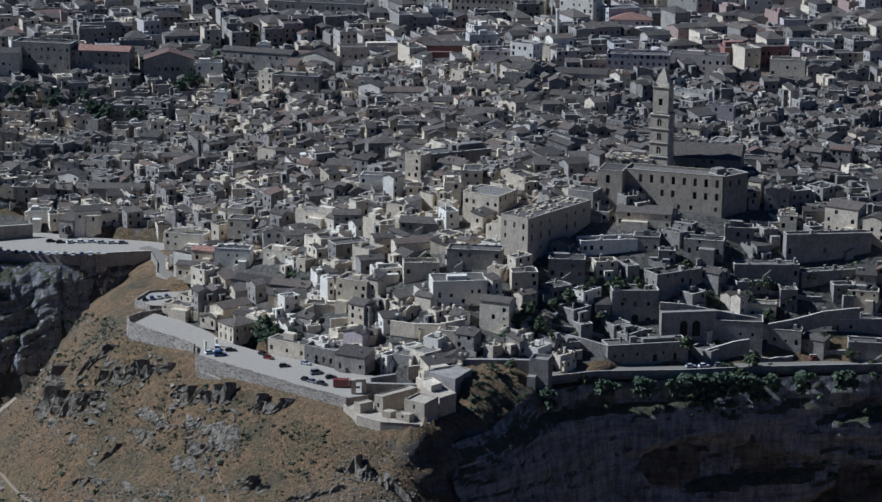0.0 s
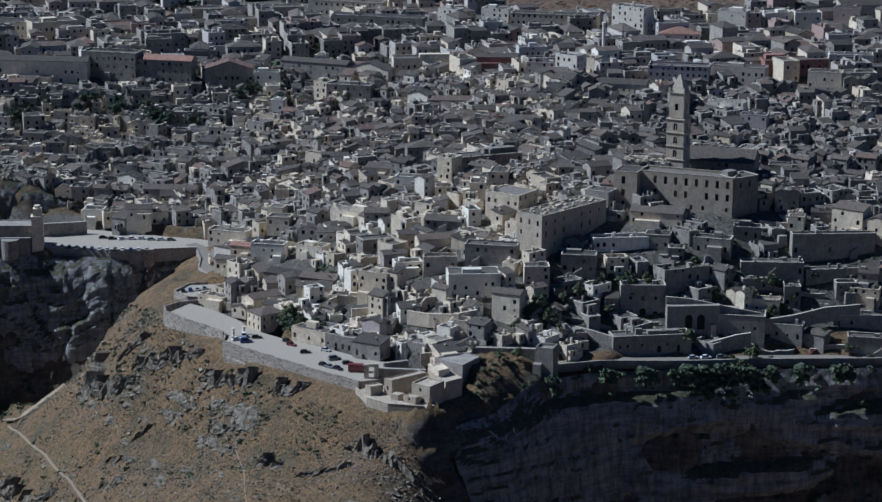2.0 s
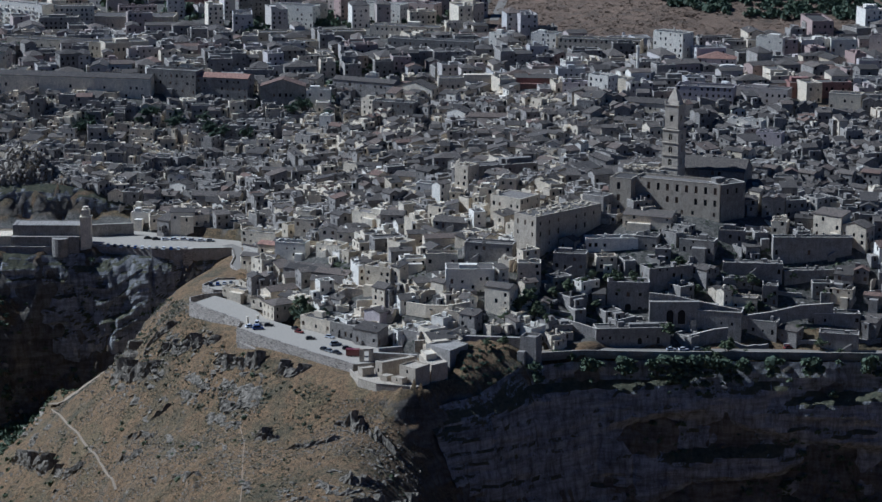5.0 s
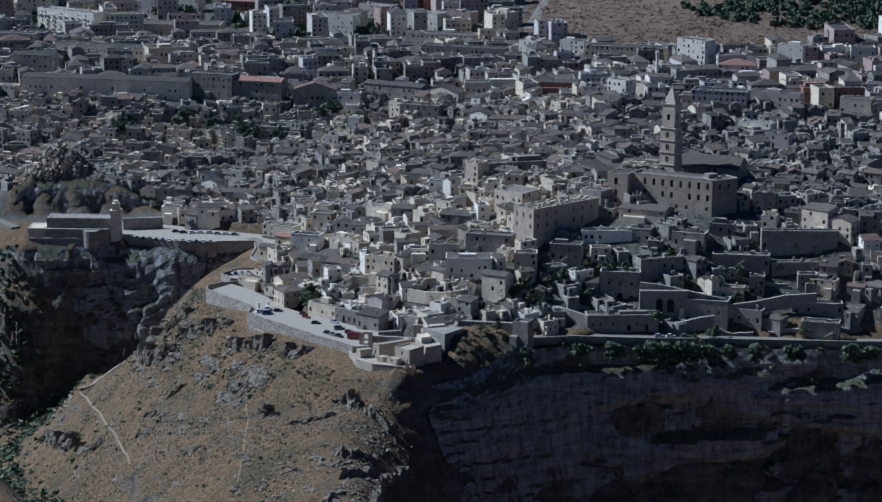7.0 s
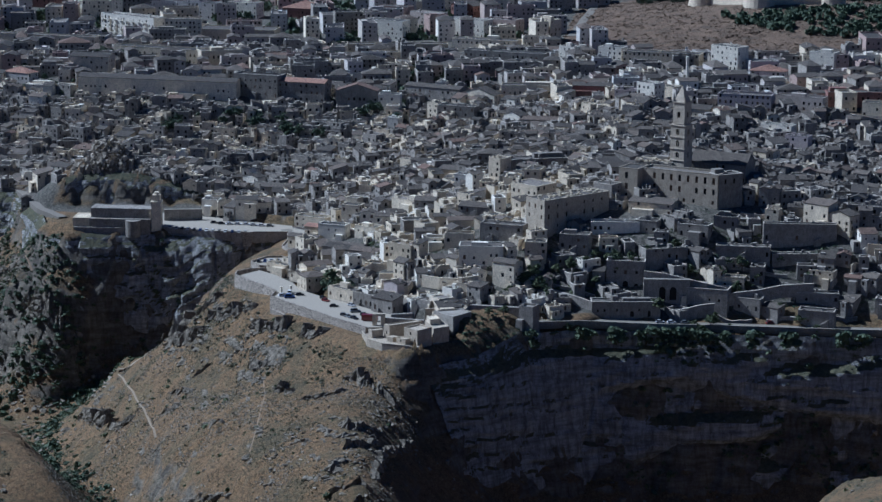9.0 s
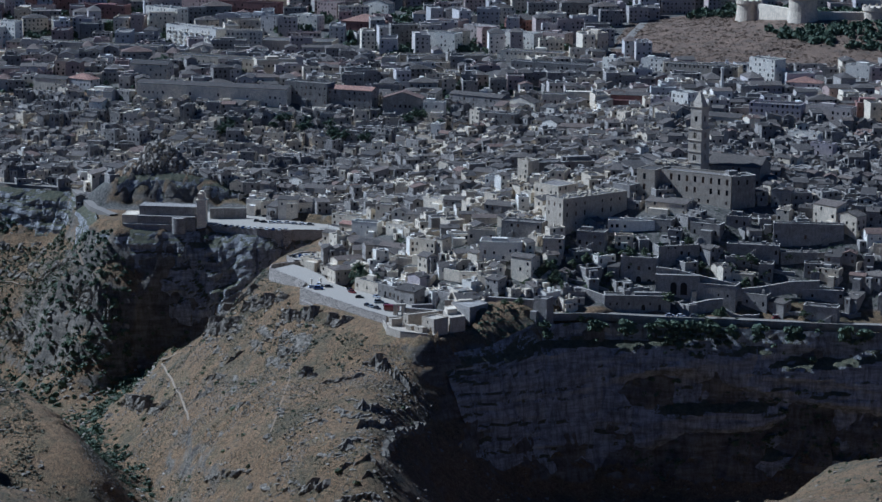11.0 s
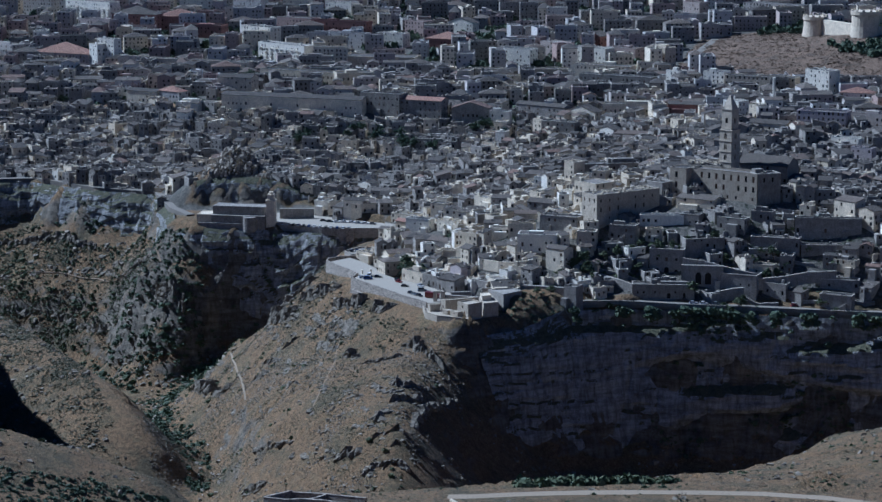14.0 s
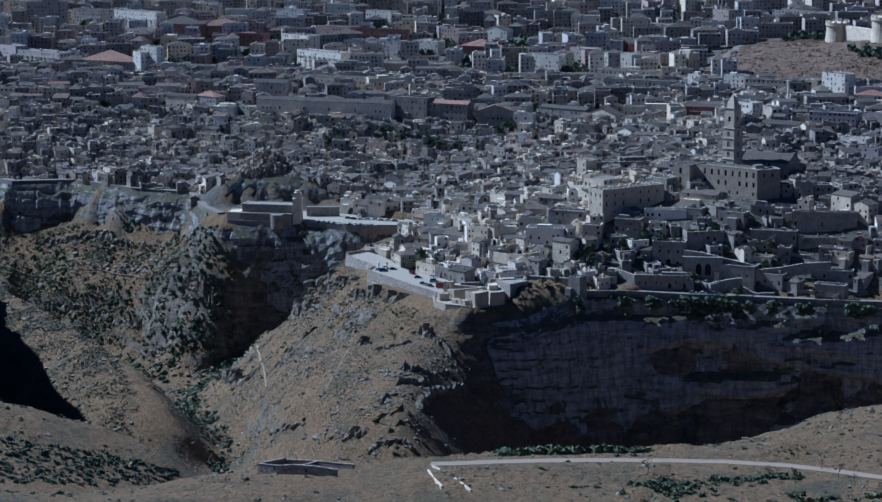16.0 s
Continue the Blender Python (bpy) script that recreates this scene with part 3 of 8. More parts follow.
def mat_crag():
    m, t, b = mat_new("crag_rock", 0.95)
    body = ramp_node(t, noise_node(t, 1.0, 8, 0.8, stretched(t, 0.5, 0.5, 0.25)), [(0.34, (0.08, 0.07, 0.052)), (0.5, (0.2, 0.175, 0.13)), (0.64, (0.36, 0.315, 0.235))])
    cracks = ramp_node(t, noise_node(t, 1.0, 5, 0.7, stretched(t, 1.6, 1.6, 0.4)), [(0.4, (0.35, 0.35, 0.36)), (0.5, (1, 1, 1))])
    t.links.new(mix_node(t, 0.85, body, cracks, "MULTIPLY"), b.inputs["Base Color"])
    bump_node(t, b, noise_node(t, 1.4, 8, 0.8), 1.0, 0.6)
    return m


CRAG = mat_crag()


def rock_band(name, line, height, label, lean=0.25):
    """A crag standing out of the slope along a line of (x, y): broken upright ribs, a ragged top that runs back into the hill."""
    p = along([(a, b, 0) for a, b in line], 0.8)
    if len(p) < 3:
        return None
    n, rows_ = len(p), max(5, int(height / 0.8))
    V = []
    for i in range(n):
        x, y = p[i][:2]
        gx_, gy_ = ground_z(x + 5, y) - ground_z(x - 5, y), ground_z(x, y + 5) - ground_z(x, y - 5)
        l = math.hypot(gx_, gy_) or 1
        ux, uy = gx_ / l, gy_ / l
        s_ = i * 0.8
        end = min(1.0, (i + 0.6) / 3, (n - 0.4 - i) / 3)
        top = height * end * (0.7 + 0.9 * noise.noise(Vector((s_ * 0.3, x * 0.1, 3.0))) + 0.3 * noise.noise(Vector((s_ * 0.9, y * 0.1, 8.0))))
        top = max(0.4, top)
        z0 = ground_z(x, y) - 1.0
        rib = 2.6 * noise.noise(Vector((s_ * 0.24, y * 0.05, 1.0))) + 1.8 * (0.5 - abs(noise.noise(Vector((s_ * 0.5, x * 0.05, 6.0)))) * 2)
        for j in range(rows_ + 3):
            v = min(1.0, j / rows_)
            q = Vector((x * 0.5, y * 0.5, v * height * 0.5))
            back = lean * top * v - rib * (0.4 + 0.6 * end) * math.sin(math.pi * min(1, v * 0.8 + 0.15)) - 0.7 * noise.noise(q) - 0.4 * noise.noise(q * 2.3)
            back += (0.5 if noise.noise(Vector((v * top * 0.7, s_ * 0.06, 2.0))) > 0.1 else -0.2)
            z = z0 + (top + 1.0) * v + 0.25 * noise.noise(q * 1.7)
            if j > rows_:
                back += (j - rows_) * (0.9 + 0.25 * top)
                bx, by = x + ux * back, y + uy * back
                z = max(z - (0.3 if j == rows_ + 1 else 1.2), min(z, ground_z(bx, by) - (0.6 if j == rows_ + 2 else -0.3)))
            V.append((x + ux * back, y + uy * back, z))
    k = np.arange(len(V)).reshape(n, rows_ + 3)
    f = np.stack([k[:-1, :-1], k[1:, :-1], k[1:, 1:], k[:-1, 1:]], -1).reshape(-1, 4)
    return tagged(mesh_object(name, V, f.tolist(), CRAG), label, "rock", "crags on the slope", kind="structure")


BANDS = [
    ([(-128, 104), (-116, 92), (-106, 86.6), (-97, 80)], 7.0), ([(-94.6, 67), (-82, 52), (-70, 45)], 6.5), ([(-62, 38), (-54, 31), (-47, 32)], 5.5),
    ([(-156, 127), (-143, 106), (-132, 96), (-125, 95)], 8.5), ([(-137, 118), (-131, 116), (-123, 115)], 5.0), ([(-155, 150), (-152, 136), (-146, 124)], 8.0),
    ([(-131, 60), (-123, 51), (-117, 46)], 4.0), ([(-132, 46), (-126, 40), (-121, 38)], 4.5), ([(-63, -1), (-58, -5.5), (-53, -7)], 5.0), ([(-86, 37), (-80, 31), (-75, 29)], 4.0),
    ([(-48, -16), (-39, -19), (-26, -18)], 2.2), ([(-18, -56), (-11, -57), (-5, -46)], 3.4), ([(-13, -75), (-6, -68), (-1, -56)], 3.4), ([(-97, 0), (-89, -9), (-83, -13)], 2.6), ([(-121, 62), (-117, 61), (-113, 63)], 3.0),
    ([(-84, -82), (-76, -89), (-69, -91)], 5.0), ([(-41, -99), (-27, -106), (-14, -110)], 4.0), ([(-90, -53), (-76, -67), (-60, -76)], 3.0),
    ([(-204, 130), (-190, 108), (-176, 88)], 8.0), ([(-172, 84), (-163, 72), (-154, 67)], 5.0), ([(-266, 206), (-250, 193), (-236, 189), (-224, 192)], 11.0), ([(-312, 257), (-294, 247), (-268, 220)], 6.0),
    ([(-8, -120), (2, -120), (13, -118)], 4.5), ([(-11, -105), (-3, -105), (5, -103)], 3.6), ([(8, -30), (2, -60), (6, -88)], 4.0), ([(-30, -8), (-14, -16), (0, -22)], 5.0),
    ([(-420, 300), (-380, 296), (-340, 286)], 5.0), ([(-400, 262), (-350, 252), (-310, 236)], 4.0),
]
for k, (line, tall) in enumerate(BANDS):
    rock_band("crag", line, tall, "weathered grey limestone crag on the dry slope")


def contour(x, y, length):
    """A line that keeps to the level of the slope from (x, y)."""
    out = [(x, y)]
    for k in range(int(length / 2)):
        gx_, gy_ = ground_z(x + 5, y) - ground_z(x - 5, y), ground_z(x, y + 5) - ground_z(x, y - 5)
        l = math.hypot(gx_, gy_) or 1
        x, y = x - 2 * gy_ / l, y + 2 * gx_ / l
        out.append((x, y))
    return out[::-1]


rc = random.Random(4)
for plot, count, span, tall in (([(-152, 150), (-120, 102), (-92, 64), (-56, 26), (-70, 8), (-112, 52), (-152, 108)], 26, (8, 20), (1.8, 4.6)), ([(-150, 100), (-60, 10), (-10, -20), (0, -110), (-50, -120), (-130, 0)], 34, (4, 12), (0.8, 2.4)), ([(-30, -40), (4, -30), (10, -125), (-40, -125)], 16, (5, 14), (1.2, 3.4)), ([(-470, 292), (-400, 308), (-300, 280), (-262, 206), (-320, 240), (-470, 270)], 22, (8, 22), (1.5, 4.5)), ([(-235, 150), (-180, 80), (-150, 40), (-140, 60), (-190, 150)], 10, (6, 14), (1.5, 4.0))):
    got = 0
    while got < count:
        x = rc.uniform(min(p[0] for p in plot), max(p[0] for p in plot))
        y = rc.uniform(min(p[1] for p in plot), max(p[1] for p in plot))
        if inside(plot, x, y)[0]:
            got += 1
            rock_band("crag", contour(x, y, rc.uniform(*span)), rc.uniform(*tall), "low outcrop of grey limestone in the dry grass", 0.45)


# ---- building kit ----
class Shape:
    """Collects boxes, prisms and wall panels of one part."""

    def __init__(self):
        self.v, self.f = [], []

    def face(self, *p):
        n = len(self.v)
        self.v += [tuple(q) for q in p]
        self.f.append(tuple(range(n, n + len(p))))

    def box(self, x0, y0, z0, x1, y1, z1, bottom=False):
        n = len(self.v)
        self.v += [(x0, y0, z0), (x1, y0, z0), (x1, y1, z0), (x0, y1, z0), (x0, y0, z1), (x1, y0, z1), (x1, y1, z1), (x0, y1, z1)]
        q = [(0, 1, 5, 4), (1, 2, 6, 5), (2, 3, 7, 6), (3, 0, 4, 7), (4, 5, 6, 7)] + ([(3, 2, 1, 0)] if bottom else [])
        self.f += [tuple(n + k for k in c) for c in q]

    def prism(self, ring, z0, z1):
        """An upright prism over a ring of (x, y), counter-clockwise."""
        n, k = len(self.v), len(ring)
        self.v += [(x, y, z0) for x, y in ring] + [(x, y, z1) for x, y in ring]
        self.f += [(n + i, n + (i + 1) % k, n + k + (i + 1) % k, n + k + i) for i in range(k)] + [tuple(n + k + i for i in range(k))]

    def panel(self, p, q, z0, z1, holes, deep=0.3):
        """An upright wall panel from p to q (outside on the right hand), with holes (u0, u1, z0, z1)."""
        p, q = Vector((*p, 0)), Vector((*q, 0))
        length = (q - p).length
        a = (q - p) / length
        back = Vector((-a.y, a.x, 0)) * deep
        holes = [h for h in holes if h[0] > 0.05 and h[1] < length - 0.05 and h[2] >= z0 and h[3] < z1 - 0.05]
        us = sorted({0.0, length, *[h[0] for h in holes], *[h[1] for h in holes]})
        zs = sorted({z0, z1, *[h[2] for h in holes], *[h[3] for h in holes]})
        pt = lambda u, z, d=0: tuple(p + a * u + Vector((0, 0, z)) + back * d)
        for za, zb in zip(zs, zs[1:]):
            run = None
            for ua, ub in zip(us, us[1:]):
                mu, mz = (ua + ub) / 2, (za + zb) / 2
                solid = not any(h[0] < mu < h[1] and h[2] < mz < h[3] for h in holes)
                if solid:
                    run = (run[0], ub) if run else (ua, ub)
                if (not solid or ub == us[-1]) and run:
                    self.face(pt(run[0], za), pt(run[1], za), pt(run[1], zb), pt(run[0], zb))
                    run = None
        for h in holes:
            if len(h) > 4:
                r, um = (h[1] - h[0]) / 2, (h[0] + h[1]) / 2
                for sg in (-1, 1):
                    arc = [pt(um + sg * r * math.cos(g), h[3] - r + r * math.sin(g)) for g in np.linspace(0, math.pi / 2, 5)]
                    for a_, b_ in zip(arc, arc[1:]):
                        self.face(*((pt(um + sg * r, h[3]), a_, b_) if sg < 0 else (pt(um + sg * r, h[3]), b_, a_)))
        holes = [h[:4] for h in holes]
        for u0, u1, h0, h1 in holes:
            self.face(pt(u0, h0), pt(u1, h0), pt(u1, h0, 1), pt(u0, h0, 1))
            self.face(pt(u1, h1), pt(u0, h1), pt(u0, h1, 1), pt(u1, h1, 1))
            self.face(pt(u0, h1), pt(u0, h0), pt(u0, h0, 1), pt(u0, h1, 1))
            self.face(pt(u1, h0), pt(u1, h1), pt(u1, h1, 1), pt(u1, h0, 1))
        return [(pt(u0, h0, 0.8), pt(u1, h0, 0.8), pt(u1, h1, 0.8), pt(u0, h1, 0.8)) for u0, u1, h0, h1 in holes]

    def make(self, name, mat, parent=None, label="", tone=0.5):
        return mesh_object(name, self.v, self.f, mat, parent, label, tone=tone)


PANE = {}


def pane(parent, quad, mat):
    """One window or door leaf, and the dark sheet in unglazed arches: a thin slab in its opening, with shared mesh
    data.
    """
    a, b, c, d = [Vector(p) for p in quad]
    w, h = (b - a).length, (d - a).length
    key = (round(w, 1), round(h, 1), mat.name)
    if key not in PANE:
        s = Shape()
        w2, h2 = key[0] / 2, key[1]
        s.box(-w2, 0, 0, w2, 0.06, h2)
        s.box(-0.04, -0.03, 0, 0.04, 0, h2)
        me = bpy.data.meshes.new("window")
        me.from_pydata(s.v, [], s.f)
        me.materials.append(mat)
        PANE[key] = me
    ob = new("window", PANE[key])
    u = (b - a).normalized()
    ob.matrix_local = Matrix.Translation((a + b) / 2) @ Matrix((u, Vector((-u.y, u.x, 0)), Vector((0, 0, 1)))).transposed().to_4x4()
    ob.parent = parent
    return ob


def openings(rng, length, z0, z1, storey, dense, low=None):
    """Rows of windows, with a door here and there in the lowest storey."""
    out = []
    n = max(1, int(length / 3.2))
    floors = max(1, int((z1 - z0) / storey + 0.3))
    for f in range(floors):
        zb = z0 + f * storey
        for i in range(n):
            if rng.random() > dense:
                continue
            u = (i + 0.5 + rng.uniform(-0.12, 0.12)) * length / n
            if f == 0 and rng.random() < 0.3:
                out.append((u - 0.6, u + 0.6, zb + 0.02, zb + 2.3, 1) if rng.random() < 0.6 else (u - 0.55, u + 0.55, zb + 0.02, zb + 2.15))
            else:
                w, h = rng.choice([(0.6, 1.5), (0.65, 1.7), (0.45, 1.0), (0.7, 2.0)])
                out.append((u - w, u + w, zb + 1.0, zb + min(1.0 + h, storey - 0.25)))
    return out


def building(name, x, y, turn, w, d, top, base=None, wall=None, roof="flat", storey=3.1, dense=0.6, label="", category="house", group="", seed=0, roofmat=None, chimney=True, ring_holes=None, pitch=0.32, joined=None, clutter=0, balcony=False, annex=0):
    """A house: walls with real openings, a roof of its own, window leaves, a chimney. top: eaves height over the world's zero."""
    rng = random.Random(seed)
    c, s = math.cos(radians(turn)), math.sin(radians(turn))
    cs = [(x + c * u - s * v, y + s * u + c * v) for u, v in ((-w / 2, -d / 2), (w / 2, -d / 2), (w / 2, d / 2), (-w / 2, d / 2))]
    zs = [ground_z(*q) for q in cs]
    z0 = (min(zs) if base is None else base) - 1.2
    h = top - z0
    wall = wall or STONE
    shape = Shape()
    ring = [(-w / 2, -d / 2), (w / 2, -d / 2), (w / 2, d / 2), (-w / 2, d / 2)]
    leaves = []
    for k in range(4):
        p, q = ring[k], ring[(k + 1) % 4]
        length = (Vector(q) - Vector(p)).length
        ground_here = max(1.2, max(zs[k], zs[(k + 1) % 4]) - z0)
        hs = [] if k == 2 else openings(rng, length, ground_here, h - 0.2, storey, dense)
        if ring_holes and k in ring_holes:
            hs = ring_holes[k]
        leaves += shape.panel(p, q, 0, h, hs)
    flat_roof = roof == "flat"
    rs, rim = Shape(), Shape()
    if flat_roof:
        lip = rng.choice([0.3, 0.5, 0.9])
        o, n_ = 0.06, 0.42
        for x0, y0, x1, y1 in ((-w / 2 - o, -d / 2 - o, w / 2 + o, -d / 2 + n_), (-w / 2 - o, d / 2 - n_, w / 2 + o, d / 2 + o), (-w / 2 - o, -d / 2 + n_, -w / 2 + n_, d / 2 - n_), (w / 2 - n_, -d / 2 + n_, w / 2 + o, d / 2 - n_)):
            rim.box(x0, y0, h - 0.02, x1, y1, h + 0.14, True)
        a, b = w / 2 - 0.35, d / 2 - 0.35
        inner = [(-a, -b), (a, -b), (a, b), (-a, b)]
        for k in range(4):
            p, q = inner[(k + 1) % 4], inner[k]
            shape.face((*p, h - lip), (*q, h - lip), (*q, h), (*p, h))
        rs.face(*[(*p, h - lip) for p in inner])
        if rng.random() < 0.45 and min(w, d) > 6:
            bw, bd, bh = rng.uniform(2.2, w * 0.45), rng.uniform(2.2, d * 0.45), rng.uniform(1.6, 2.6)
            bx, by = rng.uniform(-a, a - bw), rng.uniform(-b, b - bd)
            shape.box(bx, by, h - lip, bx + bw, by + bd, h - lip + bh)
    elif roof == "shed":
        e, r = 0.25, d * pitch * 0.6
        p = [(-w / 2 - e, -d / 2 - e, h), (w / 2 + e, -d / 2 - e, h), (w / 2 + e, d / 2 + e, h + r), (-w / 2 - e, d / 2 + e, h + r)]
        lo = [(a_, b_, c_ - 0.2) for a_, b_, c_ in p]
        rs.face(*p)
        for k in range(4):
            rs.face(lo[k], lo[(k + 1) % 4], p[(k + 1) % 4], p[k])
        shape.face((w / 2, -d / 2, h - 0.1), (w / 2, d / 2, h - 0.1), (w / 2, d / 2, h + r - 0.1))
        shape.face((-w / 2, d / 2, h - 0.1), (-w / 2, -d / 2, h - 0.1), (-w / 2, d / 2, h + r - 0.1))
        shape.face((w / 2, d / 2, h - 0.1), (-w / 2, d / 2, h - 0.1), (-w / 2, d / 2, h + r - 0.1), (w / 2, d / 2, h + r - 0.1))
    else:
        along = roof == "gable_x"
        e = 0.3
        W, D = (w, d) if along else (d, w)
        r = D / 2 * pitch
        m = (lambda a_, b_, c_: (a_, b_, c_)) if along else (lambda a_, b_, c_: (-b_, a_, c_))
        A, B, C, E = (-W / 2 - e, -D / 2 - e, h - e * pitch), (W / 2 + e, -D / 2 - e, h - e * pitch), (W / 2 + e, 0, h + r), (-W / 2 - e, 0, h + r)
        F, G = (W / 2 + e, D / 2 + e, h - e * pitch), (-W / 2 - e, D / 2 + e, h - e * pitch)
        if roof == "hip":
            C, E = (W / 2 - D / 2, 0, h + r), (-W / 2 + D / 2, 0, h + r)
            if W < D:
                C = E = (0, 0, h + r)
        dn = lambda q: (q[0], q[1], q[2] - 0.22)
        for poly in ((A, B, C, E), (G, E, C, F)):
            rs.face(*[m(*q) for q in poly])
        if roof == "hip":
            rs.face(m(*B), m(*F), m(*C)), rs.face(m(*G), m(*A), m(*E))
        else:
            shape.face(*[m(*q) for q in ((W / 2, -D / 2, h - 0.05), (W / 2, D / 2, h - 0.05), (W / 2, 0, h + r - 0.05))])
            shape.face(*[m(*q) for q in ((-W / 2, D / 2, h - 0.05), (-W / 2, -D / 2, h - 0.05), (-W / 2, 0, h + r - 0.05))])
        edge = [A, B, C, F, G, E] if roof != "hip" else [A, B, F, G]
        for p_, q_ in zip(edge, edge[1:] + edge[:1]):
            rs.face(m(*dn(p_)), m(*dn(q_)), m(*q_), m(*p_))
    if ring_holes is None:
        if flat_roof:
            for k in range(4):
                p, q = Vector(ring[k]), Vector(ring[(k + 1) % 4])
                for j in range(int((q - p).length / 1.5)):
                    if rng.random() < 0.3:
                        e = p + (q - p) * ((j + rng.random()) * 1.5 / (q - p).length)
                        bw, bh = rng.uniform(0.3, 0.9), rng.uniform(0.15, 0.8)
                        ex, ey = max(-w / 2, min(w / 2 - bw, e.x - bw / 2)), max(-d / 2, min(d / 2 - bw, e.y - bw / 2))
                        shape.box(ex, ey, h - 0.05, ex + bw, ey + bw, h + bh)
        foot_ = max(0.4, max(zs[0], zs[1]) - z0)
        if w > 5 and rng.random() < 0.45 and name == "house":
            u0, up = rng.uniform(-w / 2, w / 2 - 3.4), rng.uniform(1.4, 2.6)
            for j in range(8):
                shape.box(u0 + j * 0.4, -d / 2 - 1.1, -1, u0 + (j + 1) * 0.4, -d / 2, foot_ + up * (j + 1) / 8)
        if rng.random() < 0.4 and h - foot_ > 3.4 and name == "house":
            bw, bd, bh = rng.uniform(2.0, 0.5 * w + 1), rng.uniform(1.6, 3.2), rng.uniform(2.0, 3.0)
            u0 = rng.uniform(-w / 2, w / 2 - bw)
            shape.box(u0, -d / 2 - bd, -2, u0 + bw, -d / 2, foot_ + bh)
    for k in range(clutter):
        bw, bd, bh = rng.uniform(0.8, 2.6), rng.uniform(0.6, 2.2), rng.uniform(0.7, 2.2)
        bx, by = rng.uniform(-w / 2, w / 2 - bw), rng.uniform(-d / 2, d / 2 - bd)
        shape.box(bx, by, h - 0.5, bx + bw, by + bd, h + bh)
    if balcony:
        n = max(1, int(w / 6))
        for f in range(1, max(2, int((h - 2) / storey))):
            for k in range(n):
                if rng.random() < 0.8:
                    u = -w / 2 + (k + 0.5) * w / n
                    zb = 1.2 + f * storey
                    shape.box(u - 1.7, -d / 2 - 1.1, zb, u + 1.7, -d / 2, zb + 0.18, True)
                    shape.box(u - 1.7, -d / 2 - 1.1, zb + 0.18, u + 1.7, -d / 2 - 1.0, zb + 1.0)
    wings = []
    for k in range(annex):
        side = rng.choice([0, 0, 3, 3, 1])
        span = w if side == 0 else d
        bw, bd, bh = rng.uniform(2.2, max(2.6, span * 0.7)), rng.uniform(1.4, 3.6), rng.uniform(0.3, 1.05) * (h - 1.2) + 1.2
        u0 = rng.uniform(-span / 2, max(-span / 2, span / 2 - bw))
        put = {0: lambda a, b: (a, b - d / 2), 3: lambda a, b: (b - w / 2, -a), 1: lambda a, b: (w / 2 - b, a)}[side]
        q4 = [put(u0, -bd), put(u0 + bw, -bd), put(u0 + bw, 0), put(u0, 0)]
        ws = Shape()
        for e in range(4):
            hs = []
            if e != 2:
                run = (Vector(q4[(e + 1) % 4]) - Vector(q4[e])).length
                u = run * rng.uniform(0.35, 0.65)
                if rng.random() < 0.75 and bh > 3.2:
                    hs = [(u - 0.5, u + 0.5, bh - rng.uniform(2.3, 2.8), bh - 0.7)]
            leaves += ws.panel(q4[e], q4[(e + 1) % 4], -1.5, bh, hs)
        ws.face(*[(*q, bh - rng.choice([0.02, 0.3])) for q in q4])
        wings.append(ws)
    tone = rng.random()
    roofmat = roofmat or (DECK if flat_roof else TILE)
    cb = Shape()
    if chimney and rng.random() < 0.5:
        cx_, cy_ = rng.uniform(-w * 0.35, w * 0.35), rng.uniform(-d * 0.35, d * 0.35)
        cb.box(cx_ - 0.35, cy_ - 0.3, h - 0.6, cx_ + 0.35, cy_ + 0.3, h + 1.6)
        cb.box(cx_ - 0.45, cy_ - 0.4, h + 1.6, cx_ + 0.45, cy_ + 0.4, h + 1.75, True)
    if joined is not None:
        ps = Shape()
        for q in leaves:
            ps.face(*q)
        m4 = np.array(pose(x, y, z0, 0, 0, turn))
        for sh, mt in ((shape, wall), (rs, roofmat), (rim, SUNLIT_COPING if wall is TUFF else wall), (cb, wall), (ps, GLASS_AND_HOLLOW)):
            joined.add(sh, mt, m4, tone)
        for sh in wings:
            joined.add(sh, wall if rng.random() < 0.6 else rng.choice([STONE, TUFF]), m4, rng.random())
        return None
    body = shape.make(name, wall, tone=tone)
    body.matrix_world = pose(x, y, z0, 0, 0, turn)
    rs.make("roof", roofmat, body, tone=rng.random())
    # Tuff houses take the paler rim, a painted sunlit edge; others keep their wall.
    if rim.v:
        rim.make("coping", SUNLIT_COPING if wall is TUFF else wall, body, tone=rng.random())
    if cb.v:
        cb.make("chimney", wall, body, tone=tone)
    for sh in wings:
        sh.make("annex", wall if rng.random() < 0.6 else rng.choice([STONE, TUFF]), body, tone=rng.random())
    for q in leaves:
        pane(body, q, WOOD if rng.random() < 0.25 else GLASS_AND_HOLLOW)
    label = label or "%s house with %s roof" % ({"whitewash": "whitewashed", "weathered_shade_tuff": "weathered grey stone"}.get(wall.name, "pale limestone"), {"flat": "a flat walled", "shed": "a sloping tiled", "hip": "a hipped tile"}.get(roof, "a gabled tile"))
    tagged(body, label, category, group)
    FOOT.append((x, y, w / 2, d / 2, c, s))
    return body


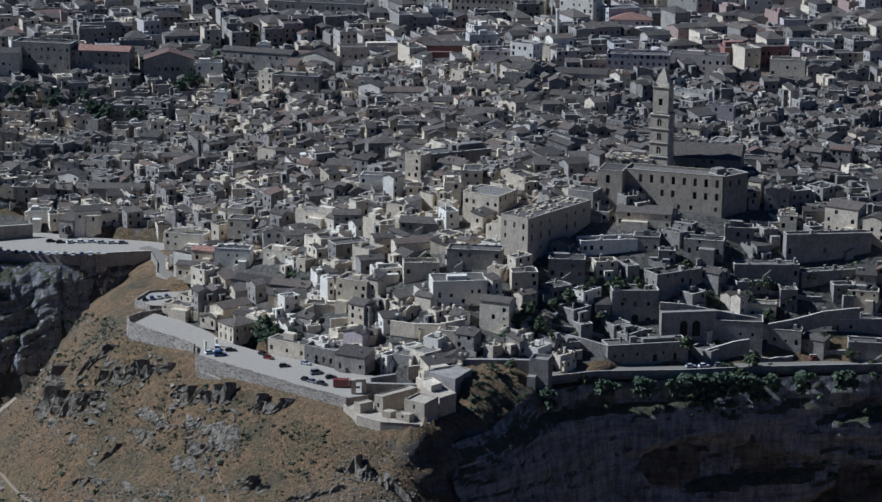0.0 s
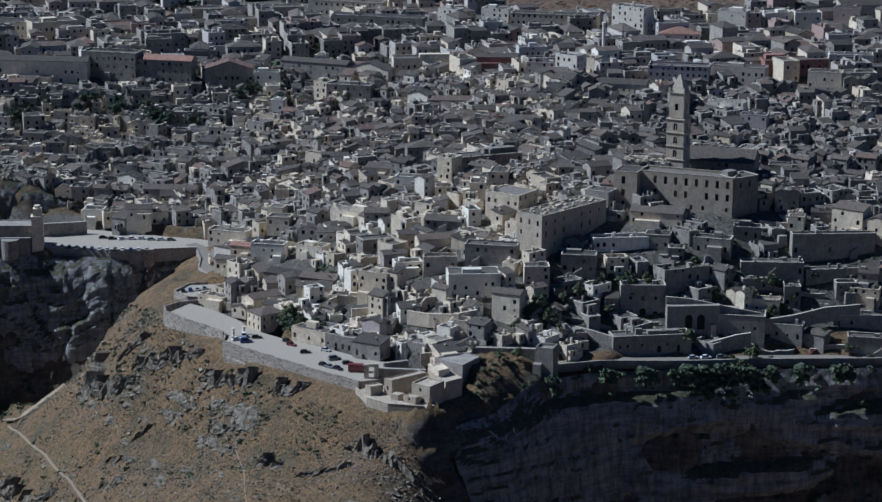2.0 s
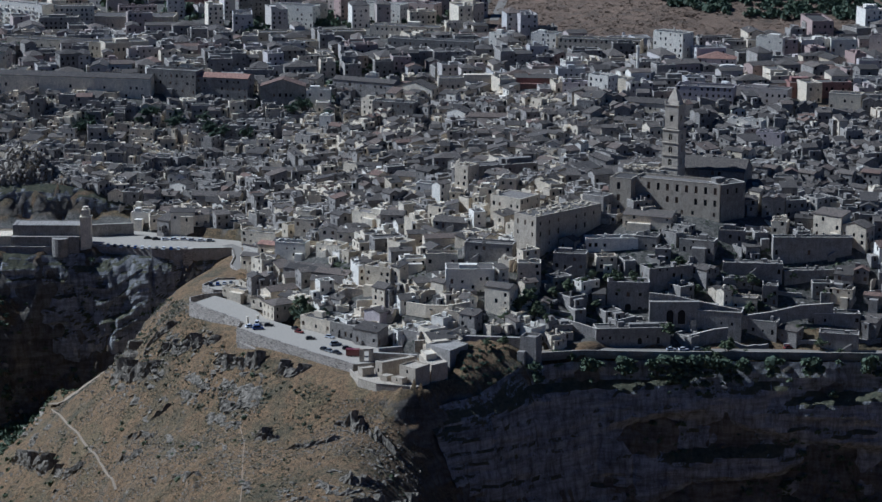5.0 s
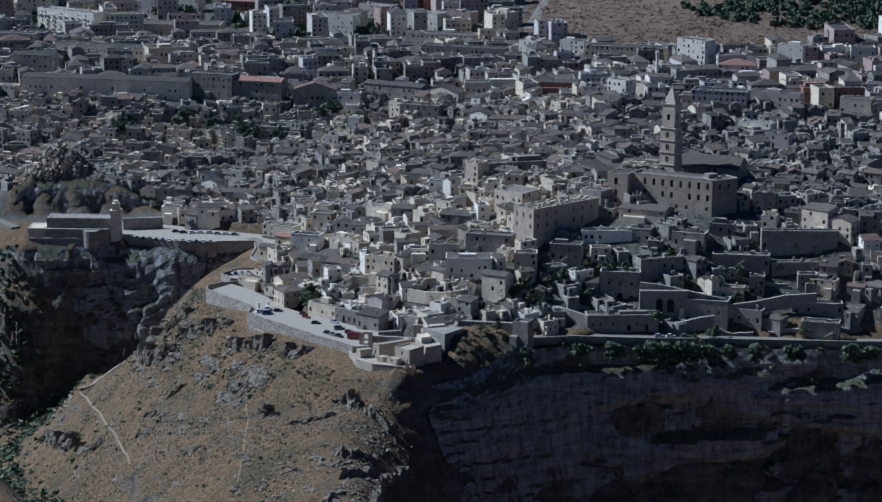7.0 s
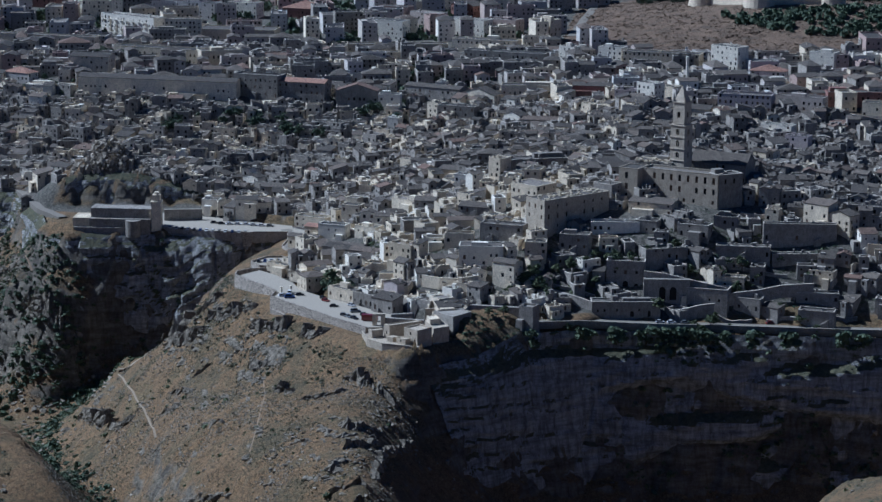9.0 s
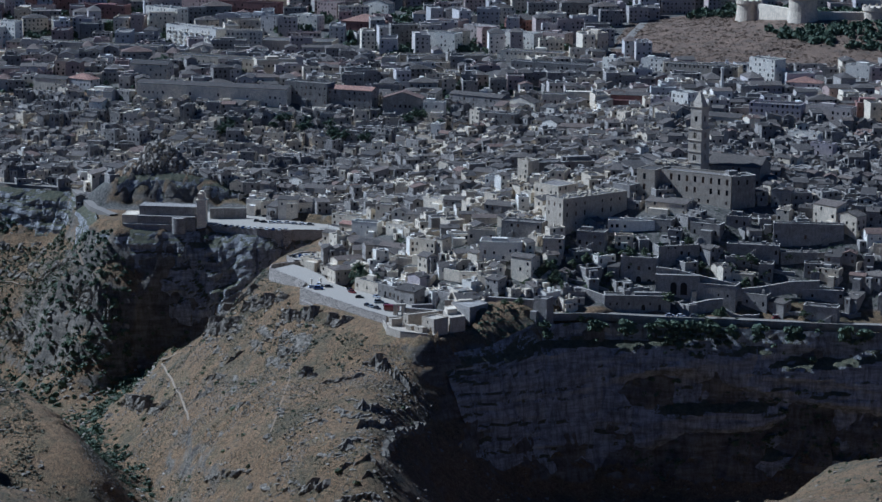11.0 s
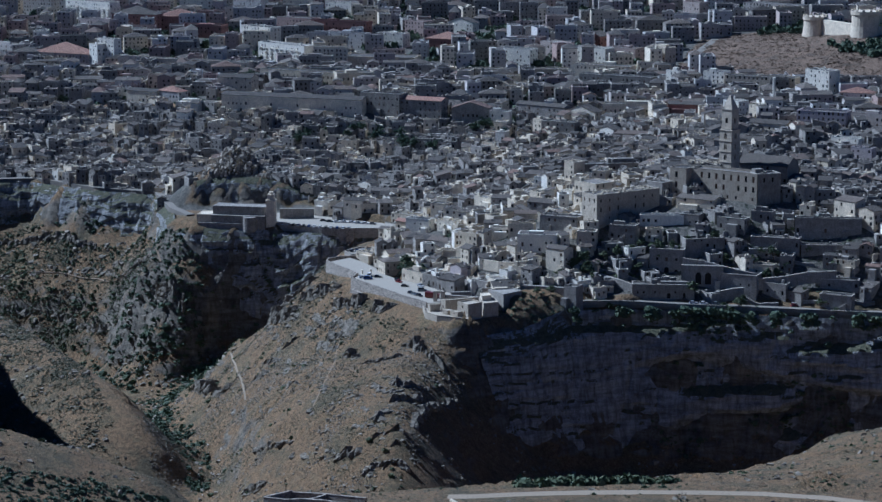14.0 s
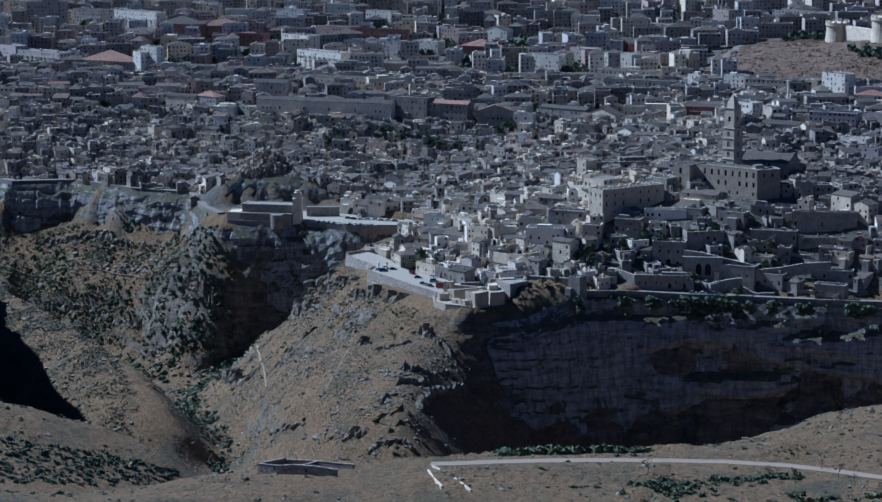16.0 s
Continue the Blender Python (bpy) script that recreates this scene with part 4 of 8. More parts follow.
class Crowd:
    """Many small buildings too far to tell apart, gathered into one mesh."""

    def __init__(self):
        self.v, self.f, self.i, self.t, self.mats = [], [], [], [], []

    def add(self, sh, mat, m4, tone):
        if not sh.v:
            return
        if mat not in self.mats:
            self.mats.append(mat)
        n = len(self.v)
        p = np.array(sh.v) @ m4[:3, :3].T + m4[:3, 3]
        self.v += p.tolist()
        self.f += [tuple(n + k for k in q) for q in sh.f]
        self.i += [self.mats.index(mat)] * len(sh.f)
        self.t += [tone] * len(sh.v)

    def make(self, name, label, category):
        ob = mesh_object(name, self.v, self.f, None, mats=self.mats, index=self.i, tone=self.t)
        return tagged(ob, label, category, kind="stuff")


FOOT = []


def free(x, y, r):
    for fx, fy, hw, hd, c, s in FOOT:
        dx, dy = x - fx, y - fy
        u, v = abs(c * dx + s * dy), abs(-s * dx + c * dy)
        if u < hw + r and v < hd + r:
            return False
    return True

# ---- landmarks ----
def landmark(name, x0, y0, x1, y1, depth, top, base, **kw):
    """A building given by the two ends of its front, west end first."""
    w = math.hypot(x1 - x0, y1 - y0)
    turn = math.degrees(math.atan2(y1 - y0, x1 - x0))
    nx_, ny_ = -(y1 - y0) / w, (x1 - x0) / w
    return building(name, (x0 + x1) / 2 + nx_ * depth / 2, (y0 + y1) / 2 + ny_ * depth / 2, turn, w, depth, top, base, **kw)


def rows(length, n, z, h, w, skip=()):
    """n equal windows in one row."""
    return [((i + 0.5) * length / n - w / 2, (i + 0.5) * length / n + w / 2, z, z + h) for i in range(n) if i not in skip]


PAL = 37.3
landmark("palace", 78.6, 155.5, 116.6, 143.6, 11, 55.0, PAL + 1.2, wall=CREAM, chimney=False, label="long grey limestone palace with rows of tall windows", category="palace", seed=3,
         ring_holes={0: rows(39.8, 9, 12.8, 3.2, 1.4, (0,)) + rows(39.8, 9, 7.6, 2.8, 1.4, (0, 2, 5)) + rows(39.8, 8, 3.0, 1.8, 1.2, (0, 3, 6)), 1: [], 3: []})
landmark("palace_end", 117.2, 143.9, 127.6, 152.4, 9, 54.8, PAL + 1.2, wall=TUFF, chimney=False, label="dark blind end of the long limestone palace", category="palace", seed=5, ring_holes={0: [(3, 4.2, 13, 15.4), (8, 9.2, 13, 15.4)], 1: [], 3: []})
landmark("palace_wing", 67.6, 152.2, 77.2, 149.4, 13, 55.2, PAL + 1.2, wall=CREAM, chimney=False, label="projecting limestone wing of the long palace", category="palace", seed=4,
         ring_holes={0: [(3.4, 5.0, 12.8, 16.0), (3.4, 5.0, 7.6, 10.6), (3.6, 4.8, 4.2, 5.6)], 1: [], 3: rows(13, 3, 13, 2.8, 1.3) + rows(13, 3, 8, 2.2, 1.2, (2,))})
landmark("convent", 38.6, 109.2, 64.6, 142, 13, 45.2, 27, wall=CREAM, chimney=False, label="massive limestone convent with a broken pale roof", category="convent", seed=6,
         ring_holes={0: rows(40, 7, 15.3, 1.6, 1.0, (3,)) + rows(40, 7, 10.2, 2.4, 1.1, (3, 6)) + rows(40, 7, 6.0, 1.4, 0.9, (0, 2, 4, 5, 6)), 3: rows(13, 3, 15, 2.2, 1.1) + rows(13, 3, 10.5, 1.8, 1.0, (1,)), 1: []})
landmark("house", 2.6, 84.5, 23, 87.5, 11, 26.8, 15, wall=WHITE, label="whitewashed three-storey house with a ragged roof edge", seed=8,
         ring_holes={0: [(2, 3.2, 3, 5), (2, 3.2, 6.6, 8.8), (6.5, 7.6, 6.8, 8.2), (6.5, 7.6, 3.3, 4.7), (11, 12.2, 4.4, 6.0), (14.5, 15.4, 8, 9.4), (17, 18.2, 8, 9.6)], 1: [], 3: rows(11, 2, 7, 1.6, 1.0)})


def bell_tower(x, y, turn, side, z0, z1):
    """The cathedral's square bell tower: stages with twin lights, cornices, a belfry and a stepped spire."""
    root = new("bell_tower")
    root.matrix_world = pose(x, y, z0, 0, 0, turn)
    s = side / 2
    shaft = Shape()
    H = z1 - z0
    top = H * 0.62
    ring = [(-s, -s), (s, -s), (s, s), (-s, s)]
    lights = []
    stage = [0.31, 0.42, 0.53]
    for k in range(4):
        p, q = ring[k], ring[(k + 1) % 4]
        hs = [(s - 0.9, s + 0.9, H * f, H * f + 3.0, 1) for f in stage]
        lights += shaft.panel(p, q, 0, top, hs, 0.8)
    shaft.make("shaft", CREAM, root, tone=0.6)
    for f in (0.285, 0.395, 0.505, 0.615):
        c = Shape()
        c.box(-s - 0.35, -s - 0.35, H * f, s + 0.35, s + 0.35, H * f + 0.4, True)
        c.make("cornice", CREAM, root, tone=0.9)
    for q in lights:
        pane(root, q, GLASS_AND_HOLLOW)
        a, b, cc, d = [Vector(v) for v in q]
        u = (b - a).normalized()
        n = Vector((u.y, -u.x, 0))
        mid = (a + b) / 2 + n * 0.35
        col = Shape()
        col.prism([(mid.x + 0.14 * math.cos(g), mid.y + 0.14 * math.sin(g)) for g in np.linspace(0, 2 * math.pi, 6, endpoint=False)], a.z, d.z)
        col.make("mullion", CREAM, root, tone=1.0)
    b2 = s * 0.84
    belfry = Shape()
    ring2 = [(-b2, -b2), (b2, -b2), (b2, b2), (-b2, b2)]
    bl = []
    for k in range(4):
        bl += belfry.panel(ring2[k], ring2[(k + 1) % 4], top + 0.5, H * 0.83, [(b2 - 0.8, b2 + 0.8, H * 0.69, H * 0.69 + 2.8)], 0.7)
    belfry.make("belfry", CREAM, root, tone=0.8)
    # Dark sheets stand for the shaded inside of the belfry.
    for q in bl:
        pane(root, q, GLASS_AND_HOLLOW)
    c = Shape()
    c.box(-b2 - 0.35, -b2 - 0.35, H * 0.83, b2 + 0.35, b2 + 0.35, H * 0.83 + 0.5, True)
    c.make("cornice", CREAM, root, tone=0.9)
    spire = Shape()
    for (w0, h0), (w1, h1) in (((b2 * 0.92, 0.84), (b2 * 0.7, 0.875)), ((b2 * 0.74, 0.875), (b2 * 0.12, 0.975))):
        lo, hi = [(a * w0, b * w0, H * h0) for a, b in ((-1, -1), (1, -1), (1, 1), (-1, 1))], [(a * w1, b * w1, H * h1) for a, b in ((-1, -1), (1, -1), (1, 1), (-1, 1))]
        for k in range(4):
            spire.face(lo[k], lo[(k + 1) % 4], hi[(k + 1) % 4], hi[k])
        spire.face(*hi)
    spire.make("spire", CREAM, root, tone=0.7)
    for a, b in ((-1, -1), (1, -1), (1, 1), (-1, 1)):
        p = Shape()
        p.box(a * b2 - 0.3, b * b2 - 0.3, H * 0.84, a * b2 + 0.3, b * b2 + 0.3, H * 0.84 + 1.8)
        p.make("pinnacle", CREAM, root, tone=0.9)
    f = Shape()
    f.box(-0.12, -0.12, H * 0.97, 0.12, 0.12, H)
    f.make("finial", CREAM, root, tone=0.5)
    tagged(root, "square limestone bell tower with twin windows and a pyramid top", "bell tower")
    FOOT.append((x, y, side / 2, side / 2, math.cos(radians(turn)), math.sin(radians(turn))))


bell_tower(95.0, 177, -24, 7.8, 41, 93.4)
def rubble_roof(x, y, turn, w, d, z, seed):
    """A broken vault top: heaps of pale rubble and stumps of wall."""
    r = random.Random(seed)
    s = Shape()
    for k in range(60):
        a, b_, c_ = r.uniform(0.5, 2.2), r.uniform(0.4, 1.6), r.uniform(0.2, 1.3)
        u, v = r.uniform(-w / 2, w / 2 - a), r.uniform(-d / 2, d / 2 - b_)
        q = [(u + r.uniform(-0.3, 0.3), v + r.uniform(-0.3, 0.3)), (u + a, v + r.uniform(-0.3, 0.3)), (u + a + r.uniform(-0.3, 0.3), v + b_), (u, v + b_ + r.uniform(-0.3, 0.3))]
        s.prism(q, 0, c_)
    ob = tagged(s.make("roof_rubble", STONE, tone=0.05), "heaps of pale rubble on a broken roof", "rubble", kind="stuff")
    ob.matrix_world = pose(x, y, z, 0, 0, turn)


rubble_roof(46.4, 129.6, 51.6, 38, 11, 44.7, 2)
rubble_roof(82, 178, -17, 20, 12, 54.6, 5)
landmark("cathedral", 99, 182, 127, 175, 15, 54.8, 42, wall=TUFF, roof="gable_x", chimney=False, label="limestone cathedral nave with a long gabled roof", category="cathedral", seed=21, dense=0.2, pitch=0.6)
landmark("house", 72, 178, 91, 172.4, 14, 54.8, 41, wall=TUFF, roof="flat", chimney=False, label="old stone house with a broken cluttered roof", seed=22, clutter=5)

# placed houses
landmark("house", -59.0, 78.6, -44.6, 70.0, 7, 5.7, 0.6, wall=STONE, roof="flat", seed=100, label="low whitened stone house facing the car park", clutter=0)
landmark("house", -44.8, 70.0, -33.0, 62.9, 7, 6.0, 0.6, wall=TUFF, roof="flat", seed=101, label="low weathered stone house facing the car park", clutter=1)
landmark("house", -32.9, 58.0, -21.8, 52.7, 8, 6.6, 1.0, wall=TUFF, roof="shed", seed=102, label="weathered stone house at the end of the car park", clutter=0)
landmark("house", -30.6, 73.0, -23.2, 68.6, 6, 10.8, 2.6, wall=PINK, roof="gable_y", seed=103, label="small pinkish house with a gabled front", clutter=0)
landmark("house", -11.9, 57.9, -4.4, 54.3, 6, 6.8, 2.3, wall=TUFF, roof="flat", seed=104, label="low rounded stone building above the street", clutter=0)
landmark("house", -0.6, 62.3, 4.7, 59.1, 6, 11.9, 6.5, wall=WHITE, roof="flat", seed=105, label="small white house beside the street", clutter=1)
landmark("house", 20.1, 76.8, 30.9, 72.7, 8, 22.3, 10.0, wall=STONE, roof="gable_x", seed=106, label="gabled stone house with a tall arched doorway", clutter=0)
landmark("house", 32.3, 92.4, 42.3, 93.4, 7, 28.6, 19.3, wall=STONE, roof="flat", seed=107, label="square stone house standing alone on a terrace", clutter=1)
landmark("house", -34.4, 99.0, -22.5, 93.7, 9, 23.8, 10.5, wall=STONE, roof="flat", seed=108, label="tall narrow limestone tower house", clutter=0)
landmark("house", -22.4, 95.3, -18.3, 92.8, 6, 24.9, 12.9, wall=STONE, roof="shed", seed=109, label="buttressed stone house with a sloping roof", clutter=0)
landmark("house", -37.8, 103.2, -35.4, 104.7, 6, 21.6, 10.3, wall=WHITE, roof="flat", seed=110, label="narrow whitewashed house in the old town", clutter=2)
landmark("house", -20.2, 108.9, -9.3, 111.9, 7, 24.7, 16.6, wall=WHITE, roof="flat", seed=111, label="whitewashed house with a flat roof", clutter=1)
landmark("house", -8.7, 105.5, 4.9, 106.9, 7, 28.2, 18.8, wall=STONE, roof="flat", seed=112, label="stone house with two dark balconies", clutter=0)
landmark("house", -25.7, 118.0, -16.6, 120.9, 7, 25.8, 16.7, wall=TUFF, roof="gable_x", seed=113, label="stone house with a low tiled roof", clutter=0)
landmark("house", -12.1, 129.4, 3.2, 134.0, 8, 29.6, 22.4, wall=STONE, roof="gable_x", seed=114, label="broad stone house with a low gabled roof", clutter=0)
landmark("house", 7.7, 108.9, 28.8, 106.3, 8, 33.3, 23.1, wall=TUFF, roof="flat", seed=115, label="long weathered house with a row of windows", clutter=1)
landmark("house", -36.3, 139.8, -23.5, 146.2, 8, 26.1, 16.8, wall=TUFF, roof="flat", seed=116, label="brown weathered stone house", clutter=0)
landmark("house", -59.0, 174.3, -51.7, 175.1, 7, 20.9, 14.5, wall=WHITE, roof="gable_x", seed=117, label="white cottage with a tiled roof", clutter=0)
landmark("house", -68.1, 177.4, -60.0, 178.3, 7, 21.4, 13.2, wall=WHITE, roof="gable_y", seed=118, label="white gabled house in the old town", clutter=0)
landmark("house", -56.0, 197.6, -39.9, 188.0, 7, 26.3, 18.1, wall=STONE, roof="flat", seed=119, label="pale house with arched windows", clutter=1)
landmark("house", -38.8, 173.6, -28.0, 173.6, 9, 30.1, 19.9, wall=TUFF, roof="gable_x", seed=120, label="long tiled stone house", clutter=0)
landmark("house", -78.2, 142.3, -62.8, 135.2, 9, 11.2, 6.1, wall=TUFF, roof="gable_x", seed=121, label="low house with a broad grey tiled roof", clutter=0)
landmark("house", -61.9, 130.3, -46.5, 125.2, 9, 12.5, 7.2, wall=TUFF, roof="gable_x", seed=122, label="low house with a broad grey tiled roof", clutter=0)
landmark("house", -58.9, 113.8, -46.7, 110.5, 8, 12.0, 5.6, wall=STONE, roof="gable_y", seed=123, label="stone house with a gabled roof", clutter=0)
landmark("house", -46.4, 100.0, -33.8, 98.6, 7, 13.0, 6.8, wall=STONE, roof="flat", seed=124, label="small stone house below the tower house", clutter=0)
landmark("house", 14.0, 156.1, 28.2, 147.6, 15, 44.7, 31.4, wall=STONE, roof="flat", seed=125, label="tall pale house with a roof terrace", clutter=1)
landmark("house", -21.1, 137.9, -13.5, 139.7, 7, 29.5, 21.1, wall=STONE, roof="gable_x", seed=126, label="small stone house with a tiled roof", clutter=0)
landmark("house", -11.5, 151.9, 4.3, 149.3, 10, 32.8, 25.6, wall=TUFF, roof="gable_x", seed=127, label="house with a wide tiled roof", clutter=0)
landmark("house", -86.9, 222.3, -80.2, 220.6, 7, 20.2, 11.8, wall=STONE, roof="flat", seed=128, label="pale ochre house in the old town", clutter=0)
landmark("house", 4.2, 65.2, 10.9, 63.4, 6, 13.8, 8.5, wall=STONE, roof="flat", seed=129, label="small stone house by the lane", clutter=1)
landmark("house", 11.0, 62.5, 17.8, 59.1, 6, 13.5, 7.5, wall=TUFF, roof="shed", seed=130, label="small ruined house by the lane", clutter=0)
landmark("house", -79.5, 99.2, -73.0, 91.4, 11, 6.3, -0.4, wall=STONE, roof="hip", chimney=False, seed=131, label="cream two-storey house with a hipped tile roof", ring_holes={0: rows(10.2, 3, 5.2, 1.5, 0.9) + rows(10.2, 3, 1.6, 2.1, 1.0), 1: rows(11, 3, 5.2, 1.5, 0.9) + rows(11, 3, 1.8, 1.8, 0.9, (1,)), 3: []})
landmark("house", -84.9, 121.6, -79.0, 114.6, 14, 6.4, 0.2, wall=STONE, roof="gable_y", seed=132, label="stone house with a gabled tile roof", clutter=0)
landmark("house", -105.3, 134.7, -93.6, 128.3, 6, 2.9, -0.3, wall=STONE, roof="flat", seed=133, label="low stone house on the parking terrace", clutter=1)
landmark("house", -88.3, 116.6, -81.9, 112.8, 7, 3.0, -0.6, wall=STONE, roof="gable_y", seed=134, label="low gabled outbuilding in the old town", clutter=0)
landmark("house", -87.3, 167.4, -72.7, 165.3, 7, 16.9, 8.6, wall=WHITE, roof="flat", seed=135, label="white house with a glazed front", clutter=1)
landmark("house", -102.9, 165.4, -86.5, 161.1, 7, 10.4, 5.1, wall=STONE, roof="gable_x", seed=136, label="low house with a tiled roof", clutter=0)
landmark("house", -114.0, 218.7, -96.1, 214.1, 8, 10.0, 3.5, wall=STONE, roof="flat", seed=137, label="stone house above the square", clutter=1)
landmark("house", -98.0, 180.4, -88.9, 177.6, 7, 12.8, 7.7, wall=STONE, roof="gable_x", seed=138, label="house with a terracotta roof", roofmat=TERRACOTTA, clutter=0)
landmark("house", -67.2, 163.2, -55.5, 158.4, 8, 17.9, 11.5, wall=STONE, roof="flat", seed=139, label="stone house with steps beside it", clutter=1)
landmark("house", -85.4, 206.7, -75.3, 205.1, 8, 19.4, 12.0, wall=STONE, roof="flat", seed=140, label="ochre stone house in the old town", clutter=0)
landmark("house", -78.6, 142.3, -57.9, 136.4, 12, 11.2, 6.0, wall=TUFF, roof="gable_x", seed=141, label="long low building with a grey tiled roof", clutter=0)
landmark("house", -61.8, 117.6, -47.4, 116.9, 9, 11.7, 5.4, wall=STONE, roof="gable_x", seed=142, label="broad stone house in the old town", clutter=0)
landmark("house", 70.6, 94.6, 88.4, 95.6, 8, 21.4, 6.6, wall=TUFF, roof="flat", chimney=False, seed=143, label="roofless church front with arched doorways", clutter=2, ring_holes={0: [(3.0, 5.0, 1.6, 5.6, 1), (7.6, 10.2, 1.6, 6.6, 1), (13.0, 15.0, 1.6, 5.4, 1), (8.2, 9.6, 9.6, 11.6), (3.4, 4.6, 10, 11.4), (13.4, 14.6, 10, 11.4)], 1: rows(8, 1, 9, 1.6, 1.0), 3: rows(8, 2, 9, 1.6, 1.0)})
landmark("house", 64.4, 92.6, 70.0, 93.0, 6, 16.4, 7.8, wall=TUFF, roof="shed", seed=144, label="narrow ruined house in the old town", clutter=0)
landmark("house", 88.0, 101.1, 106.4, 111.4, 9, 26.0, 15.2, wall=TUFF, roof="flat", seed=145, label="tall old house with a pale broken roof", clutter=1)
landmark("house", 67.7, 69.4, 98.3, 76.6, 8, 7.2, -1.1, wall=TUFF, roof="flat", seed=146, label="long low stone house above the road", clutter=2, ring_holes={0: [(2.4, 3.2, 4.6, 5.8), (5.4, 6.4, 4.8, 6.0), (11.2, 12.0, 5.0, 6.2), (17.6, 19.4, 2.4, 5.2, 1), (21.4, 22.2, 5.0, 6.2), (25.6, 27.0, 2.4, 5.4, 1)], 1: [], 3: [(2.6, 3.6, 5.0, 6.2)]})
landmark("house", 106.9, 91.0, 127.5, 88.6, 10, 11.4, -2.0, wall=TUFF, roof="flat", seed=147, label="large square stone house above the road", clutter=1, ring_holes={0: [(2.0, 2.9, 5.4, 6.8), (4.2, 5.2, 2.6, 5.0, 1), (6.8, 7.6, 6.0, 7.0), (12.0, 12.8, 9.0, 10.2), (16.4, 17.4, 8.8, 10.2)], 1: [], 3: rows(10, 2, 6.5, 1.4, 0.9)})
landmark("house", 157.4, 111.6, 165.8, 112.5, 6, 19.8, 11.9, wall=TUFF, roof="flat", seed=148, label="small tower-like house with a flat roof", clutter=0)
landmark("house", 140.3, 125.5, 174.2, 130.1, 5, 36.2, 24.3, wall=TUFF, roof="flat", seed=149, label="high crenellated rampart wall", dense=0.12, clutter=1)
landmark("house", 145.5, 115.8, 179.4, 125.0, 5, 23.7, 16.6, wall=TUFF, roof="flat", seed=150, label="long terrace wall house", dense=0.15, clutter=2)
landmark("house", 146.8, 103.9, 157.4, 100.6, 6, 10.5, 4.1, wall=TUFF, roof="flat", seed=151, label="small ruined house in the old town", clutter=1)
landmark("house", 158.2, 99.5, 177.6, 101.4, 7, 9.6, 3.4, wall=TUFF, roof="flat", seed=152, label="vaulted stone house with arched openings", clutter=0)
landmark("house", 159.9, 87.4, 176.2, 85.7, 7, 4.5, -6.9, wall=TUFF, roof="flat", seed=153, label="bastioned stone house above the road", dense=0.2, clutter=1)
landmark("house", 59.5, 119.0, 82.2, 123.3, 7, 34.3, 27.9, wall=WHITE, roof="flat", seed=154, label="long pale house with four square windows", dense=0.5, clutter=2)
landmark("house", 74.4, 139.1, 95.8, 135.0, 8, 41.3, 34.8, wall=STONE, roof="shed", seed=155, label="low stone house below the palace", clutter=0)
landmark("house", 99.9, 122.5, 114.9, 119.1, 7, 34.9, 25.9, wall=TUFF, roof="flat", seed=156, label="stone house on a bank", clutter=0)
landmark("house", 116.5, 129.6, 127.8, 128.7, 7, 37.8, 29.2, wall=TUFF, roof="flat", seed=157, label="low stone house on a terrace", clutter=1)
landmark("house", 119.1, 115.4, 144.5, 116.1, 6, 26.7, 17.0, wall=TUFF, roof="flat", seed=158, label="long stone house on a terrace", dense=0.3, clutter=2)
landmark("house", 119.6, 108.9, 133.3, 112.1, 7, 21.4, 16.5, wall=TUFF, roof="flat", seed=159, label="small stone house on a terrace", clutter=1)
landmark("house", 123.4, 101.8, 133.9, 100.2, 6, 15.0, 7.1, wall=STONE, roof="flat", seed=160, label="low house with a pale flat roof", clutter=0)
landmark("house", 169.7, 137.1, 179.9, 131.0, 8, 40.4, 28.1, wall=STONE, roof="gable_y", seed=161, label="gabled stone house by the rampart", clutter=0)
landmark("house", 157.6, 143.3, 169.4, 136.2, 8, 43.8, 30.7, wall=STONE, roof="shed", seed=162, label="tall house with one bright side wall", clutter=0)
landmark("house", 139.5, 141.9, 146.0, 140.5, 6, 39.8, 32.1, wall=STONE, roof="flat", seed=163, label="small stone house in the old town", clutter=1)
landmark("house", 46.6, 104.6, 60.6, 103.7, 8, 30.9, 21.3, wall=TUFF, roof="flat", seed=164, label="old house with an arched door", clutter=0)
landmark("house", 130.1, 93.0, 142.4, 90.0, 6, 7.5, -3.1, wall=TUFF, roof="flat", seed=165, label="small ruined house among shrubs", clutter=1)
landmark("house", 142.7, 92.2, 150.7, 87.5, 6, 4.4, -4.2, wall=TUFF, roof="shed", seed=166, label="ruined stone building beside steps", clutter=0)
landmark("house", -90.0, 438.7, -82.3, 434.1, 9, 39.6, 26.0, wall=STONE, roof="flat", seed=167, label="pale corner house in the old town", clutter=1)
landmark("house", -82.7, 433.4, -58.6, 428.9, 9, 39.1, 25.8, wall=TUFF, roof="flat", seed=168, label="large house with balconies", clutter=0)
landmark("house", -49.3, 468.7, -11.8, 475.2, 12, 47.4, 36.0, wall=STONE, roof="flat", seed=169, label="wide pale palazzo with regular windows", storey=4.2, dense=0.9, clutter=1)
landmark("house", -37.4, 413.2, -26.4, 406.6, 8, 38.4, 29.2, wall=WHITE, roof="gable_y", seed=170, label="white house with a row of small windows", clutter=0)
landmark("house", -26.2, 404.6, -3.3, 405.5, 10, 36.7, 29.4, wall=STONE, roof="gable_x", seed=171, label="house with a wide tiled roof", clutter=0)
landmark("house", -28.2, 284.7, -14.8, 287.6, 9, 36.0, 25.6, wall=TUFF, roof="hip", seed=172, label="stone house with a loggia under its roof", clutter=0)
